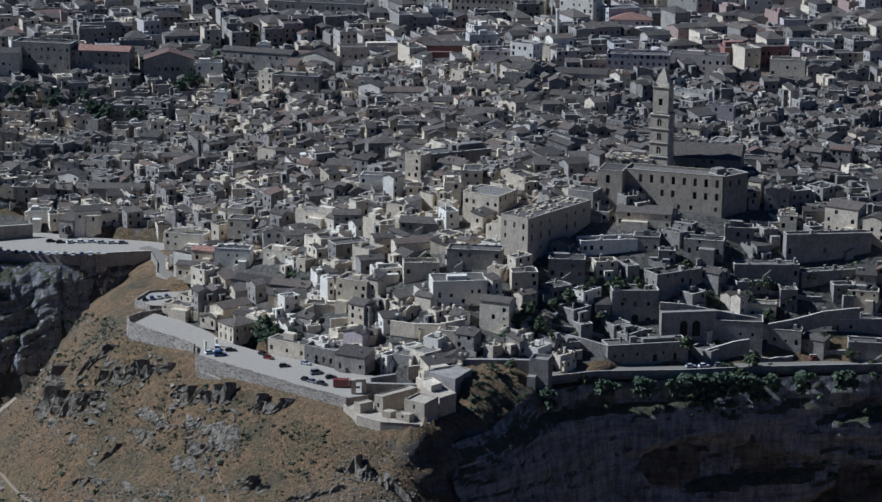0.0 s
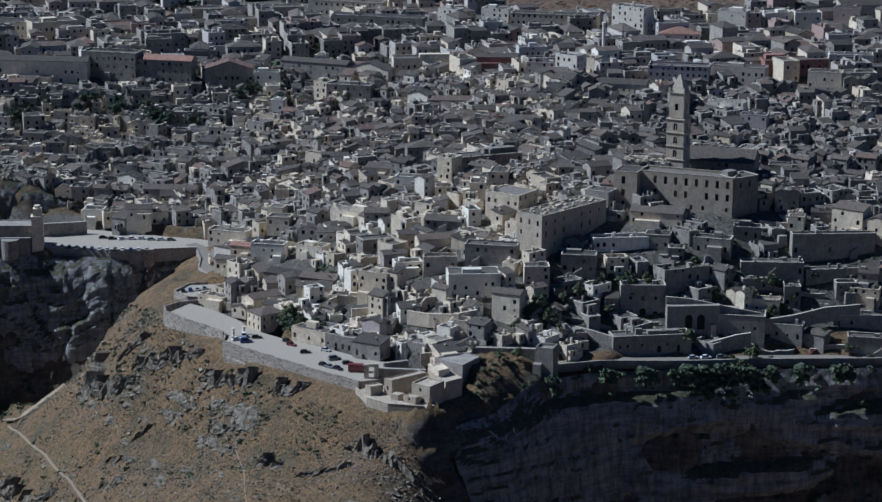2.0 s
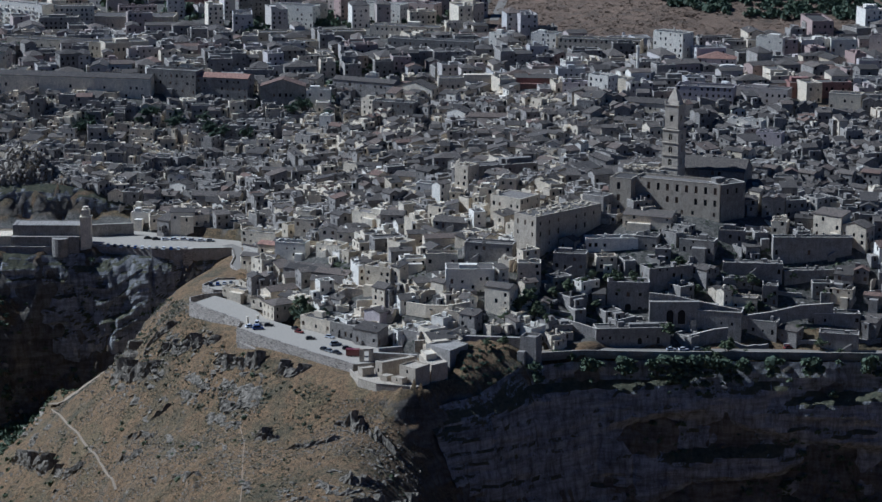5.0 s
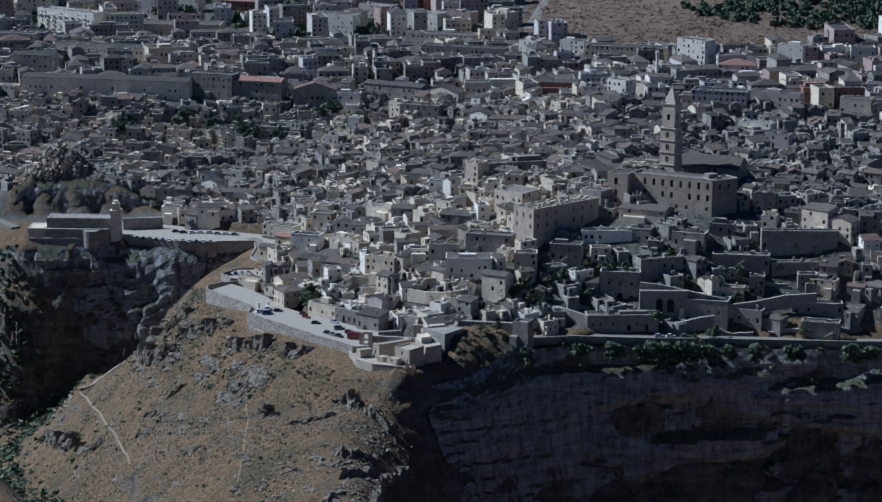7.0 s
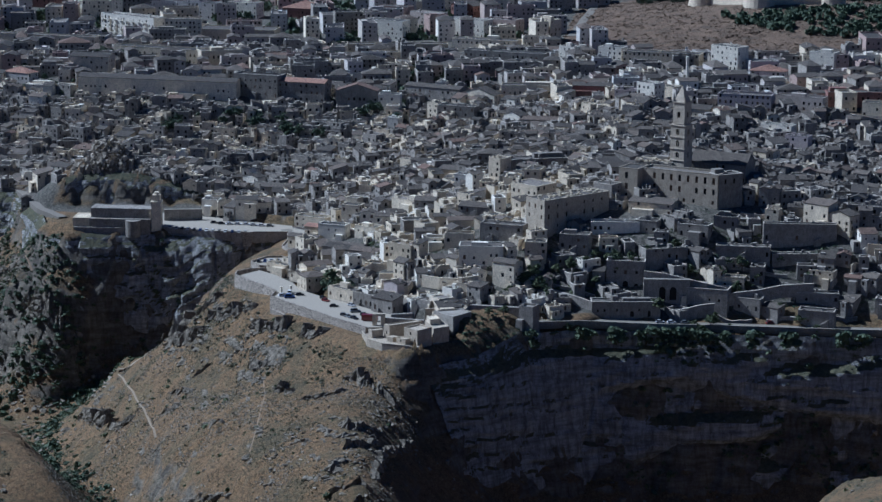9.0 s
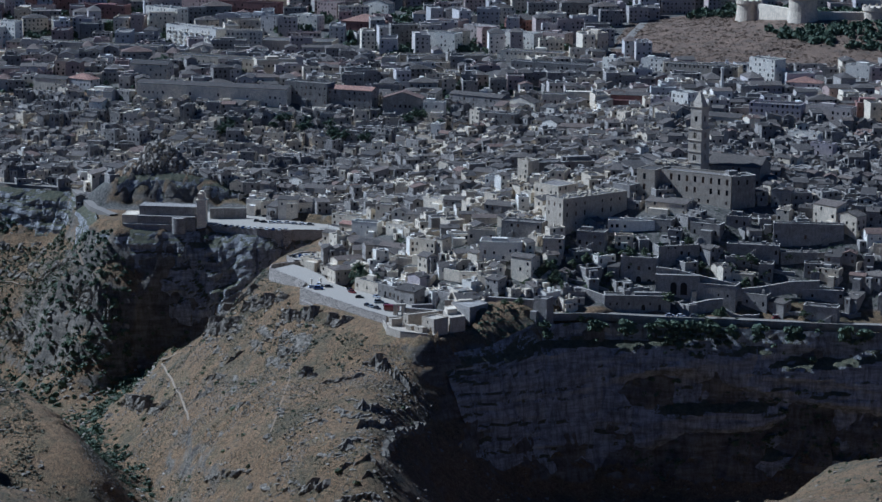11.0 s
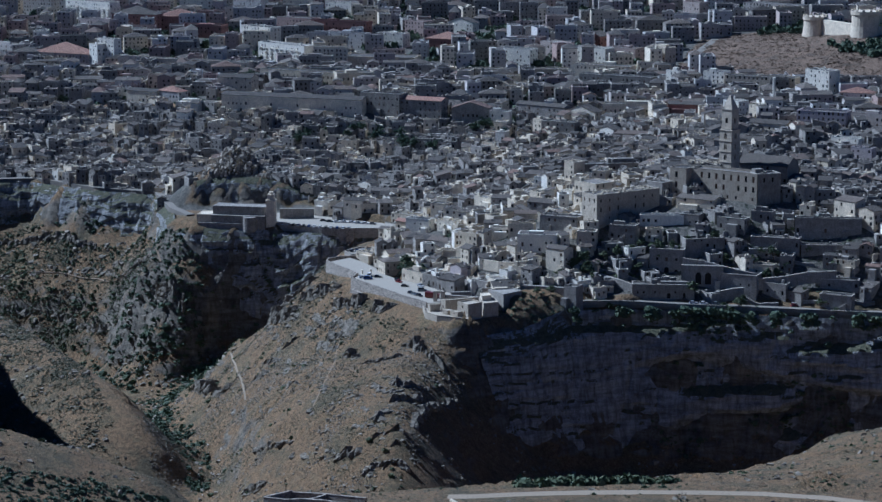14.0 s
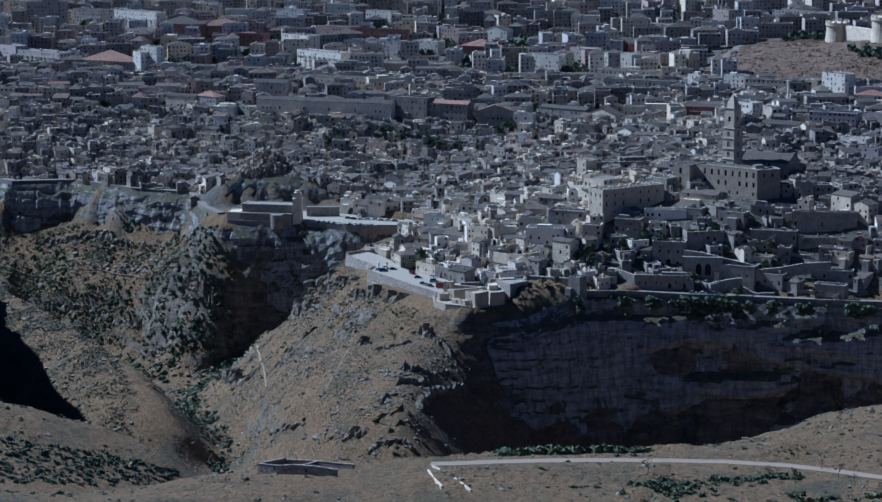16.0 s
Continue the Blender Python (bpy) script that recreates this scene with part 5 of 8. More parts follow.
landmark("house", -10.5, 225.3, -3.8, 221.5, 9, 44.4, 29.1, wall=STONE, roof="flat", seed=173, label="tall stone house in the old town", clutter=1)
landmark("house", -4.7, 235.4, 27.1, 251.6, 10, 41.5, 30.2, wall=TUFF, roof="flat", seed=174, label="massive old stone house with a flat roof", dense=0.3, clutter=2)
landmark("house", -30.0, 230.8, -11.9, 227.6, 7, 33.8, 25.4, wall=WHITE, roof="flat", seed=175, label="whitewashed house on a terrace", clutter=1)
landmark("house", -5.4, 225.8, 6.6, 228.4, 6, 35.4, 30.1, wall=WHITE, roof="flat", seed=176, label="low white house in the old town", clutter=0)
landmark("house", -57.2, 264.4, -45.1, 257.1, 6, 25.9, 19.4, wall=WHITE, roof="flat", seed=177, label="white house with a ragged wall", clutter=1)
landmark("house", -47.2, 270.3, -33.8, 267.7, 7, 29.1, 21.7, wall=STONE, roof="shed", seed=178, label="stone house with a sloping roof", clutter=0)
landmark("house", -82.3, 330.9, -67.9, 322.2, 5, 23.1, 14.6, wall=STONE, roof="flat", seed=179, label="long bright-walled house in the old town", clutter=1)
landmark("house", 39.8, 434.5, 51.2, 427.6, 10, 57.4, 43.0, wall=WHITE, roof="flat", seed=180, label="tall white apartment house", clutter=0)
landmark("house", -5.5, 473.0, 18.9, 473.9, 10, 48.5, 41.1, wall=REDPLASTER, roof="gable_x", seed=181, label="long red-brown house in the old town", clutter=0)
landmark("house", 24.2, 450.1, 39.3, 448.0, 9, 50.0, 42.6, wall=PINK, roof="flat", seed=182, label="pink plastered house in the old town", clutter=2)
landmark("house", -112.5, 474.6, -74.8, 462.2, 10, 44.6, 33.3, wall=TUFF, roof="gable_x", seed=183, label="long house with a dark tiled roof", clutter=0)
landmark("house", -74.3, 464.6, -51.4, 455.7, 9, 42.9, 33.9, wall=STONE, roof="gable_y", seed=184, label="house with a stepped gable roof", clutter=0)
landmark("house", 0.0, 372.9, 15.2, 371.3, 9, 38.5, 32.1, wall=STONE, roof="gable_x", seed=185, label="stone house with twin gables", clutter=0)
landmark("house", 16.5, 342.3, 32.7, 341.0, 9, 39.7, 33.4, wall=STONE, roof="gable_x", seed=186, label="stone house with a tiled roof", clutter=0)
landmark("house", 36.0, 227.0, 49.3, 228.5, 9, 42.0, 35.6, wall=STONE, roof="gable_y", seed=187, label="ochre stone house in the old town", clutter=0)
landmark("house", 71.0, 567.2, 89.2, 556.3, 12, 64.6, 45.0, wall=WHITE, roof="flat", seed=188, label="white modern tower block", storey=3.2, dense=0.7, clutter=0)
landmark("house", 133.6, 583.1, 149.8, 577.8, 10, 60.3, 45.5, wall=WHITE, roof="flat", seed=189, label="white modern block of flats", storey=3.2, dense=0.2, clutter=1)
landmark("house", 150.2, 581.9, 159.2, 583.1, 10, 59.0, 45.7, wall=PLASTER, roof="flat", seed=190, label="grey modern block of flats", storey=3.2, clutter=2)
landmark("house", 161.5, 586.1, 180.1, 595.7, 10, 58.3, 45.9, wall=WHITE, roof="flat", seed=191, label="pale blue-white block of flats", storey=3.2, clutter=1)
landmark("house", 179.7, 590.9, 195.3, 592.8, 10, 58.6, 46.2, wall=WHITE, roof="flat", seed=192, label="white block of flats with balconies", storey=3.2, clutter=0)
landmark("house", 203.5, 603.1, 218.7, 600.1, 10, 59.8, 46.8, wall=PLASTER, roof="flat", seed=193, label="ochre block of flats", storey=3.2, clutter=1)
landmark("house", 88.9, 428.6, 120.8, 424.8, 14, 53.1, 41.3, wall=PINK, roof="flat", seed=194, label="pink hotel with a flat roof", storey=3.4, dense=0.8, clutter=2)
landmark("house", 121.8, 439.5, 150.7, 431.5, 10, 51.9, 40.9, wall=PLASTER, roof="flat", seed=195, label="grey apartment house with dark balconies", storey=3.2, clutter=1)
landmark("house", 152.4, 455.0, 187.2, 463.0, 12, 52.2, 42.7, wall=REDPLASTER, roof="flat", seed=196, label="red-brown apartment house in the old town", storey=3.2, clutter=0)
landmark("house", 188.7, 476.4, 212.8, 475.3, 10, 52.6, 42.9, wall=WHITE, roof="flat", seed=197, label="pale apartment house in the old town", storey=3.2, clutter=1)
landmark("house", 133.5, 363.5, 146.7, 360.2, 8, 40.0, 30.8, wall=PINK, roof="flat", seed=198, label="pinkish corner house in the old town", clutter=2)
landmark("house", 118.3, 383.2, 136.1, 376.9, 8, 43.1, 34.3, wall=WHITE, roof="flat", seed=199, label="white house with a roof terrace", clutter=1)
landmark("house", 173.6, 435.7, 191.2, 432.1, 10, 50.0, 39.7, wall=STONE, roof="flat", seed=200, label="stone house on the slope", clutter=0)
landmark("house", 191.4, 434.9, 210.4, 437.1, 10, 49.6, 39.9, wall=STONE, roof="flat", seed=201, label="stone house on the slope", clutter=1)
landmark("house", 98.4, 544.7, 121.6, 543.1, 10, 52.0, 44.6, wall=PINK, roof="hip", seed=202, label="house with an orange hipped roof", roofmat=TERRACOTTA, clutter=0)
landmark("house", 93.9, 486.9, 116.1, 483.4, 10, 50.7, 44.1, wall=PINK, roof="flat", seed=203, label="low pink house with a roof terrace", clutter=1)
landmark("house", 50.8, 452.1, 60.5, 446.3, 9, 53.1, 43.7, wall=STONE, roof="flat", seed=204, label="stone house beside a tall flue", clutter=0)
landmark("house", 60.8, 406.6, 87.1, 400.7, 12, 47.3, 40.5, wall=STONE, roof="gable_x", seed=205, label="hall with a grey barrel roof", clutter=0)
landmark("house", -220.1, 458.6, -189.4, 452.2, 12, 50.4, 33.1, wall=TUFF, roof="flat", seed=206, label="tall old palazzo on the edge of the upper town", storey=4.2, dense=0.8, clutter=2)
landmark("house", -189.8, 455.1, -158.6, 450.9, 12, 47.1, 31.7, wall=TUFF, roof="gable_x", seed=207, label="tall old palazzo with an orange roof", storey=4.2, roofmat=TERRACOTTA, clutter=0)
landmark("house", -150.7, 450.2, -125.1, 453.2, 12, 43.2, 31.1, wall=TUFF, roof="gable_y", seed=208, label="palazzo with a gabled roof", storey=4.2, clutter=0)
landmark("house", -123.7, 450.0, -109.9, 451.6, 9, 41.6, 30.2, wall=WHITE, roof="flat", seed=209, label="white house with one window row", clutter=1)
landmark("house", -160.6, 313.8, -134.8, 313.8, 10, 6.5, -0.8, wall=STONE, roof="gable_x", seed=210, label="cream house with a lit side wall", clutter=0)
landmark("house", -181.4, 268.5, -171.6, 268.3, 7, 6.2, -1.2, wall=WHITE, roof="flat", seed=211, label="pale cube-shaped house on the square", clutter=1)
landmark("house", -170.6, 263.4, -160.3, 267.1, 7, 5.9, -0.5, wall=STONE, roof="flat", seed=212, label="pale cube-shaped house on the square", clutter=0)
landmark("house", -178.3, 338.7, -168.3, 334.1, 7, 7.6, -0.0, wall=WHITE, roof="gable_y", seed=213, label="white gabled house in the old town", clutter=0)
landmark("house", -223.0, 365.9, -205.0, 364.1, 8, 10.2, 4.1, wall=TUFF, roof="flat", seed=214, label="old stone house in the old town", clutter=2)
landmark("house", -130.3, 350.9, -113.4, 349.1, 8, 13.8, 7.7, wall=STONE, roof="gable_x", seed=215, label="stone house with a gabled roof", clutter=0)
landmark("house", -111.2, 422.3, -104.6, 421.3, 8, 31.8, 22.4, wall=WHITE, roof="flat", seed=216, label="tall white house in the old town", clutter=0)
landmark("apartment_house", -556.3, 619.6, -504.1, 612.6, 14, 52.4, 41.1, wall=PLASTER, roof="hip", seed=217, label="long cream building with an orange roof", roofmat=TERRACOTTA, clutter=0)
landmark("apartment_house", -499.0, 618.1, -481.6, 611.6, 8, 64.9, 41.1, wall=WHITE, roof="flat", seed=218, label="tall white stair tower", clutter=2)
landmark("apartment_house", -504.2, 614.0, -494.5, 608.3, 8, 60.8, 41.2, wall=WHITE, roof="flat", seed=219, label="white tower with a flat roof", clutter=1)
landmark("apartment_house", -662.3, 673.4, -639.3, 659.6, 12, 57.5, 41.5, wall=PINK, roof="flat", seed=220, label="pink block of flats on the plateau", clutter=0)
landmark("apartment_house", -639.8, 660.6, -584.0, 635.8, 12, 55.0, 41.1, wall=PLASTER, roof="flat", seed=221, label="cream block of flats with balconies", balcony=True, clutter=1)
landmark("apartment_house", -739.7, 857.7, -704.7, 866.6, 14, 79.3, 52.8, wall=PLASTER, roof="flat", seed=222, label="tall brown block of flats", clutter=2)
landmark("apartment_house", -709.6, 893.3, -677.3, 885.9, 12, 70.7, 54.0, wall=PLASTER, roof="flat", seed=223, label="block of flats with a pitched roof", clutter=1)
landmark("apartment_house", -660.9, 883.0, -604.9, 859.3, 12, 71.3, 52.6, wall=WHITE, roof="flat", seed=224, label="white block of flats with balconies", balcony=True, clutter=0)
landmark("apartment_house", -599.9, 786.3, -564.9, 775.5, 12, 63.6, 48.4, wall=PLASTER, roof="flat", seed=225, label="cream block of flats with balconies", balcony=True, clutter=1)
landmark("apartment_house", -585.5, 823.1, -542.0, 820.6, 14, 65.3, 50.5, wall=REDPLASTER, roof="hip", seed=226, label="red block of flats with a tiled roof", clutter=0)
landmark("apartment_house", -546.9, 766.7, -521.2, 773.6, 10, 60.3, 47.8, wall=PLASTER, roof="flat", seed=227, label="block of flats with long balconies", balcony=True, clutter=1)
landmark("apartment_house", -545.1, 830.3, -507.7, 840.2, 14, 63.3, 50.9, wall=REDPLASTER, roof="hip", seed=228, label="red block of flats with an orange roof", roofmat=TERRACOTTA, clutter=0)
landmark("apartment_house", -508.6, 795.2, -468.2, 793.0, 14, 60.4, 48.4, wall=REDPLASTER, roof="flat", seed=229, label="low red-brown block of flats", clutter=1)
landmark("apartment_house", -441.0, 772.0, -407.7, 755.8, 12, 63.3, 45.6, wall=WHITE, roof="flat", seed=230, label="white block of flats with dark balconies", balcony=True, clutter=2)
landmark("apartment_house", -398.0, 705.8, -348.0, 680.2, 12, 56.9, 40.1, wall=WHITE, roof="flat", seed=231, label="white block of flats with tall windows", balcony=True, clutter=1)
landmark("apartment_house", -332.5, 549.8, -266.4, 535.9, 14, 53.4, 42.1, wall=STONE, roof="flat", seed=232, label="long school front with a pale roof", storey=4.2, dense=0.9, clutter=0)
landmark("apartment_house", -263.1, 527.5, -239.4, 541.7, 14, 54.4, 43.0, wall=STONE, roof="flat", seed=233, label="long school wing with a pale roof", storey=4.2, dense=0.9, clutter=0)
landmark("apartment_house", -316.2, 686.5, -259.6, 691.7, 24, 49.3, 39.9, wall=STONE, roof="flat", seed=234, label="very long hall with a dark roof", storey=4.2, clutter=0)
landmark("apartment_house", -490.2, 627.8, -370.0, 614.9, 10, 49.9, 40.1, wall=STONE, roof="flat", seed=235, label="long low range along the upper street", dense=0.8, clutter=1)
landmark("apartment_house", -342.3, 492.7, -315.1, 491.5, 12, 53.3, 40.0, wall=STONE, roof="gable_x", seed=236, label="tall old palazzo with a tiled roof", clutter=0)
landmark("apartment_house", -321.0, 450.7, -215.5, 448.9, 12, 46.0, 32.8, wall=STONE, roof="gable_x", seed=237, label="very long old palace on the edge of the upper town", storey=4.6, dense=0.4, clutter=0)
landmark("apartment_house", -406.1, 474.6, -379.8, 469.3, 10, 43.4, 33.3, wall=STONE, roof="gable_x", seed=238, label="ochre house with tall windows", clutter=0)
landmark("apartment_house", -381.2, 473.4, -361.1, 466.5, 10, 44.3, 35.0, wall=PLASTER, roof="hip", seed=239, label="ochre house with an orange roof", roofmat=TERRACOTTA, clutter=0)
landmark("apartment_house", -359.9, 458.3, -327.7, 459.6, 9, 38.4, 32.9, wall=WHITE, roof="flat", seed=240, label="low hall with a bright white roof", roofmat=WHITE, chimney=False, clutter=0)
landmark("apartment_house", -435.3, 839.1, -399.3, 828.4, 12, 65.0, 50.0, wall=PLASTER, roof="flat", seed=241, label="dark red block of flats", clutter=1)
landmark("apartment_house", -395.1, 825.2, -345.4, 818.7, 12, 64.3, 49.6, wall=REDPLASTER, roof="flat", seed=242, label="red block of flats with balconies", balcony=True, clutter=2)
landmark("apartment_house", -367.9, 771.8, -327.8, 764.5, 12, 59.7, 45.8, wall=PLASTER, roof="flat", seed=243, label="grey block of flats", clutter=1)
landmark("apartment_house", -322.2, 779.8, -297.5, 774.4, 12, 59.5, 46.9, wall=WHITE, roof="flat", seed=244, label="pale block of flats with a flat roof", clutter=0)
landmark("apartment_house", -577.6, 950.8, -536.5, 961.3, 12, 68.3, 55.9, wall=WHITE, roof="flat", seed=245, label="low white building far off", clutter=1)
landmark("apartment_house", -517.4, 936.4, -487.0, 928.8, 12, 70.6, 54.8, wall=PLASTER, roof="flat", seed=246, label="block of flats far off", balcony=True, clutter=2)
landmark("apartment_house", -477.4, 959.3, -451.4, 957.9, 12, 74.4, 55.9, wall=WHITE, roof="flat", seed=247, label="white block of flats far off", balcony=True, clutter=1)
landmark("apartment_house", -428.8, 940.9, -400.8, 932.9, 12, 70.8, 55.2, wall=WHITE, roof="flat", seed=248, label="white block of flats beside trees", clutter=0)
landmark("apartment_house", -317.8, 839.7, -298.6, 831.7, 12, 64.8, 51.1, wall=PLASTER, roof="flat", seed=249, label="dark brown block of flats", clutter=1)
landmark("apartment_house", -282.1, 850.0, -258.3, 843.3, 10, 64.1, 52.7, wall=WHITE, roof="gable_y", seed=250, label="white house with a gabled roof", clutter=0)
landmark("apartment_house", -278.1, 776.4, -242.9, 771.3, 12, 56.8, 47.5, wall=REDPLASTER, roof="hip", seed=251, label="low red-roofed house in the upper town", roofmat=TERRACOTTA, clutter=0)
landmark("apartment_house", -189.9, 687.7, -161.0, 679.6, 12, 60.2, 44.8, wall=WHITE, roof="flat", seed=252, label="white block of flats with a blind side", clutter=0)
landmark("apartment_house", -197.5, 758.1, -173.8, 753.0, 12, 62.3, 48.9, wall=PLASTER, roof="flat", seed=253, label="block of flats with a dark roof", clutter=1)
landmark("apartment_house", -167.0, 730.7, -143.4, 720.4, 12, 61.9, 48.5, wall=PLASTER, roof="flat", seed=254, label="grey block of flats in the upper town", clutter=2)
landmark("apartment_house", -134.4, 698.4, -102.7, 685.8, 12, 61.7, 48.2, wall=WHITE, roof="flat", seed=255, label="pale block of flats with a roof terrace", clutter=1)
landmark("apartment_house", -143.6, 767.0, -124.2, 755.4, 12, 64.3, 52.0, wall=REDPLASTER, roof="gable_y", seed=256, label="orange house with a pitched roof", clutter=0)
landmark("apartment_house", -105.4, 700.3, -80.7, 691.1, 12, 62.2, 49.8, wall=PLASTER, roof="flat", seed=257, label="block of flats with a dark front", clutter=1)
landmark("apartment_house", -148.9, 875.5, -120.6, 863.0, 12, 70.4, 58.0, wall=PLASTER, roof="flat", seed=258, label="grey block of flats far off", clutter=2)
landmark("apartment_house", -68.1, 674.1, -51.1, 664.0, 12, 66.1, 49.6, wall=STONE, roof="flat", seed=259, label="narrow block of flats by the avenue", clutter=1)
landmark("apartment_house", -51.7, 973.5, 1.8, 951.2, 14, 76.2, 62.8, wall=PLASTER, roof="flat", seed=260, label="long cream school beside the wood", dense=0.9, clutter=0)
landmark("apartment_house", -114.5, 629.2, -68.3, 623.0, 14, 55.6, 46.1, wall=STONE, roof="flat", seed=261, label="long palazzo with a dark flat roof", storey=4.2, clutter=1)
landmark("apartment_house", -184.1, 610.4, -117.0, 629.4, 12, 51.6, 43.2, wall=STONE, roof="flat", seed=262, label="long low palazzo with a pale roof", storey=4.2, clutter=2)
landmark("apartment_house", -31.9, 584.0, -20.5, 578.1, 8, 58.7, 45.1, wall=WHITE, roof="flat", seed=263, label="narrow white house in the old town", clutter=1)
landmark("apartment_house", -6.4, 591.1, 9.8, 586.6, 10, 58.2, 45.7, wall=WHITE, roof="flat", seed=264, label="white house in front of the hill", clutter=0)
landmark("apartment_house", 11.4, 581.6, 62.7, 574.2, 12, 56.9, 45.5, wall=STONE, roof="flat", seed=265, label="long school building with rows of windows", storey=3.8, dense=0.95, clutter=1)
landmark("apartment_house", -95.7, 581.1, -40.1, 570.0, 12, 54.3, 44.5, wall=TUFF, roof="flat", seed=266, label="long dark-fronted palazzo in the old town", storey=4.2, clutter=2)
landmark("apartment_house", -97.2, 936.9, -80.7, 927.0, 12, 78.7, 61.2, wall=PLASTER, roof="flat", seed=267, label="tall block of flats by trees", clutter=1)



# ---- quay, car park, walls and roads ----
def strip(name, line, width, mat, lift=0.12, label="", category="", flat_z=None, thick=0.5):
    """A road or path: a slab along a line of (x, y), laid on the land or at its own heights (x, y, z)."""
    pts_ = []
    for a, b in zip(line, line[1:]):
        n = max(1, int(math.hypot(b[0] - a[0], b[1] - a[1]) / 2.5))
        pts_ += [tuple(a[k] + (b[k] - a[k]) * i / n for k in range(len(a))) for i in range(n)]
    pts_.append(tuple(line[-1]))
    s = Shape()
    rings = []
    for i, p in enumerate(pts_):
        q0, q1 = pts_[max(0, i - 1)], pts_[min(len(pts_) - 1, i + 1)]
        dx, dy = q1[0] - q0[0], q1[1] - q0[1]
        l = math.hypot(dx, dy) or 1
        nx_, ny_ = -dy / l, dx / l
        ww = width * (1 + 0.12 * noise.noise(Vector((p[0] * 0.1, p[1] * 0.1, 3))))
        ring = []
        for u in (-0.5, 0, 0.5):
            x, y = p[0] + nx_ * ww * u, p[1] + ny_ * ww * u
            ring.append((x, y, (p[2] if len(p) > 2 else ground_z(x, y)) + lift))
        if len(p) == 2:
            top = sorted(q[2] for q in ring)[1]
            ring = [(q[0], q[1], top) for q in ring]
        rings.append(ring)
    for a, b in zip(rings, rings[1:]):
        for k in range(2):
            s.face(a[k], b[k], b[k + 1], a[k + 1])
        for k in (0, 2):
            d = [(q[0], q[1], q[2] - thick) for q in (a[k], b[k])]
            s.face(d[0], d[1], b[k], a[k]) if k == 2 else s.face(a[k], b[k], d[1], d[0])
    ob = s.make(name, mat)
    return tagged(ob, label, category, kind="structure")


def wall_line(name, line, thick, mat, label, drop, tone=0.5, kind="structure", category="wall", batter=0.0):
    """A masonry wall along (x, y, top): two faces, a coping and ends; drop is how far it goes down. batter leans the outer face."""
    s = Shape()
    sec = []
    for i, p in enumerate(line):
        q0, q1 = line[max(0, i - 1)], line[min(len(line) - 1, i + 1)]
        dx, dy = q1[0] - q0[0], q1[1] - q0[1]
        l = math.hypot(dx, dy) or 1
        n = Vector((dy / l, -dx / l, 0))
        c = Vector(p)
        sec.append((c + n * thick / 2, c - n * thick / 2, c + n * (thick / 2 + batter * drop) - Vector((0, 0, drop)), c - n * thick / 2 - Vector((0, 0, drop))))
    for a, b in zip(sec, sec[1:]):
        s.face(a[2], b[2], b[0], a[0])
        s.face(a[1], b[1], b[3], a[3])
    for e, flip in ((sec[0], 1), (sec[-1], 0)):
        s.face(*((e[0], e[1], e[3], e[2]) if flip else (e[2], e[3], e[1], e[0])))
    wall = tagged(s.make(name, mat, tone=tone), label, category, kind=kind)
    cap, up = Shape(), Vector((0, 0, 0.14))
    rims = [(a[0] + (a[0] - a[1]).normalized() * 0.06, a[1] - (a[0] - a[1]).normalized() * 0.06) for a in sec]
    for (a0, a1), (b0, b1) in zip(rims, rims[1:]):
        cap.face(a0 + up, b0 + up, b1 + up, a1 + up)
        cap.face(a0, b0, b0 + up, a0 + up)
        cap.face(a1 + up, b1 + up, b1, a1)
    for (a0, a1), flip in ((rims[0], 1), (rims[-1], 0)):
        cap.face(*((a0 + up, a1 + up, a1, a0) if flip else (a0, a1, a1 + up, a0 + up)))
    # On tuff the cap is lighter, as if the sun caught it.
    cap.make("coping", SUNLIT_COPING if mat is TUFF else mat, wall, tone=tone)
    return wall


def slab(name, ring, z0, z1, mat, label, category="pavement"):
    s = Shape()
    s.prism(ring, z0, z1)
    return tagged(s.make(name, mat), label, category, kind="structure")


slab("car_park", [(-84.5, 73), (-72, 62), (-57.5, 50), (-43, 37.2), (-28, 26), (-20, 30), (-14, 50), (-30, 58), (-46, 70), (-62, 80), (-76, 92), (-84, 92)], -3.2, 0.0, PAVING, "pale paved car park on a stone quay")
slab("pavement", [(-114, 119), (-104, 108), (-94, 99), (-84, 86), (-76, 93), (-84, 108), (-98, 124), (-108, 132)], -4.5, -0.8, PAVING, "pale paved terrace with a rounded end")
wall_line("retaining_wall_1", [(-86.5, 86, 0.7), (-85.3, 73.2, 0.75), (-72.2, 61.4, 0.75), (-57.9, 49.4, 0.75), (-43.2, 36.6, 0.75), (-27.2, 24.4, 0.75)], 0.6, BLOCKS, "long retaining wall of squared stone blocks with a parapet", 9.5, 0.4, batter=0.05)
wall_line("retaining_wall_2", [(-104, 136, 0.0), (-113, 131, 0.0), (-117.5, 124, 0.0), (-116, 117, 0.0), (-106, 106.5, 0.0), (-95, 96.5, 0.1), (-87.5, 88, 0.2)], 0.6, BLOCKS, "curved stone retaining wall with a low parapet", 6.5, 0.6, batter=0.05)
wall_line("retaining_wall_3", [(-84, 69.5, -4.6), (-72, 58.5, -5.2), (-64, 52, -5.6)], 1.6, BLOCKS, "lower stepped retaining wall below the car park", 7, 0.2)
strip("road_1", [(-99, 150, -1.6), (-99, 170, -2.2), (-104, 182, -2.6), (-111, 197, -3.0), (-113, 216, -3.4), (-117, 232, -3.5), (-126, 242, -3.4)], 6.0, ASPHALT, 0.6, "pale road winding along the quay", "road", thick=3)
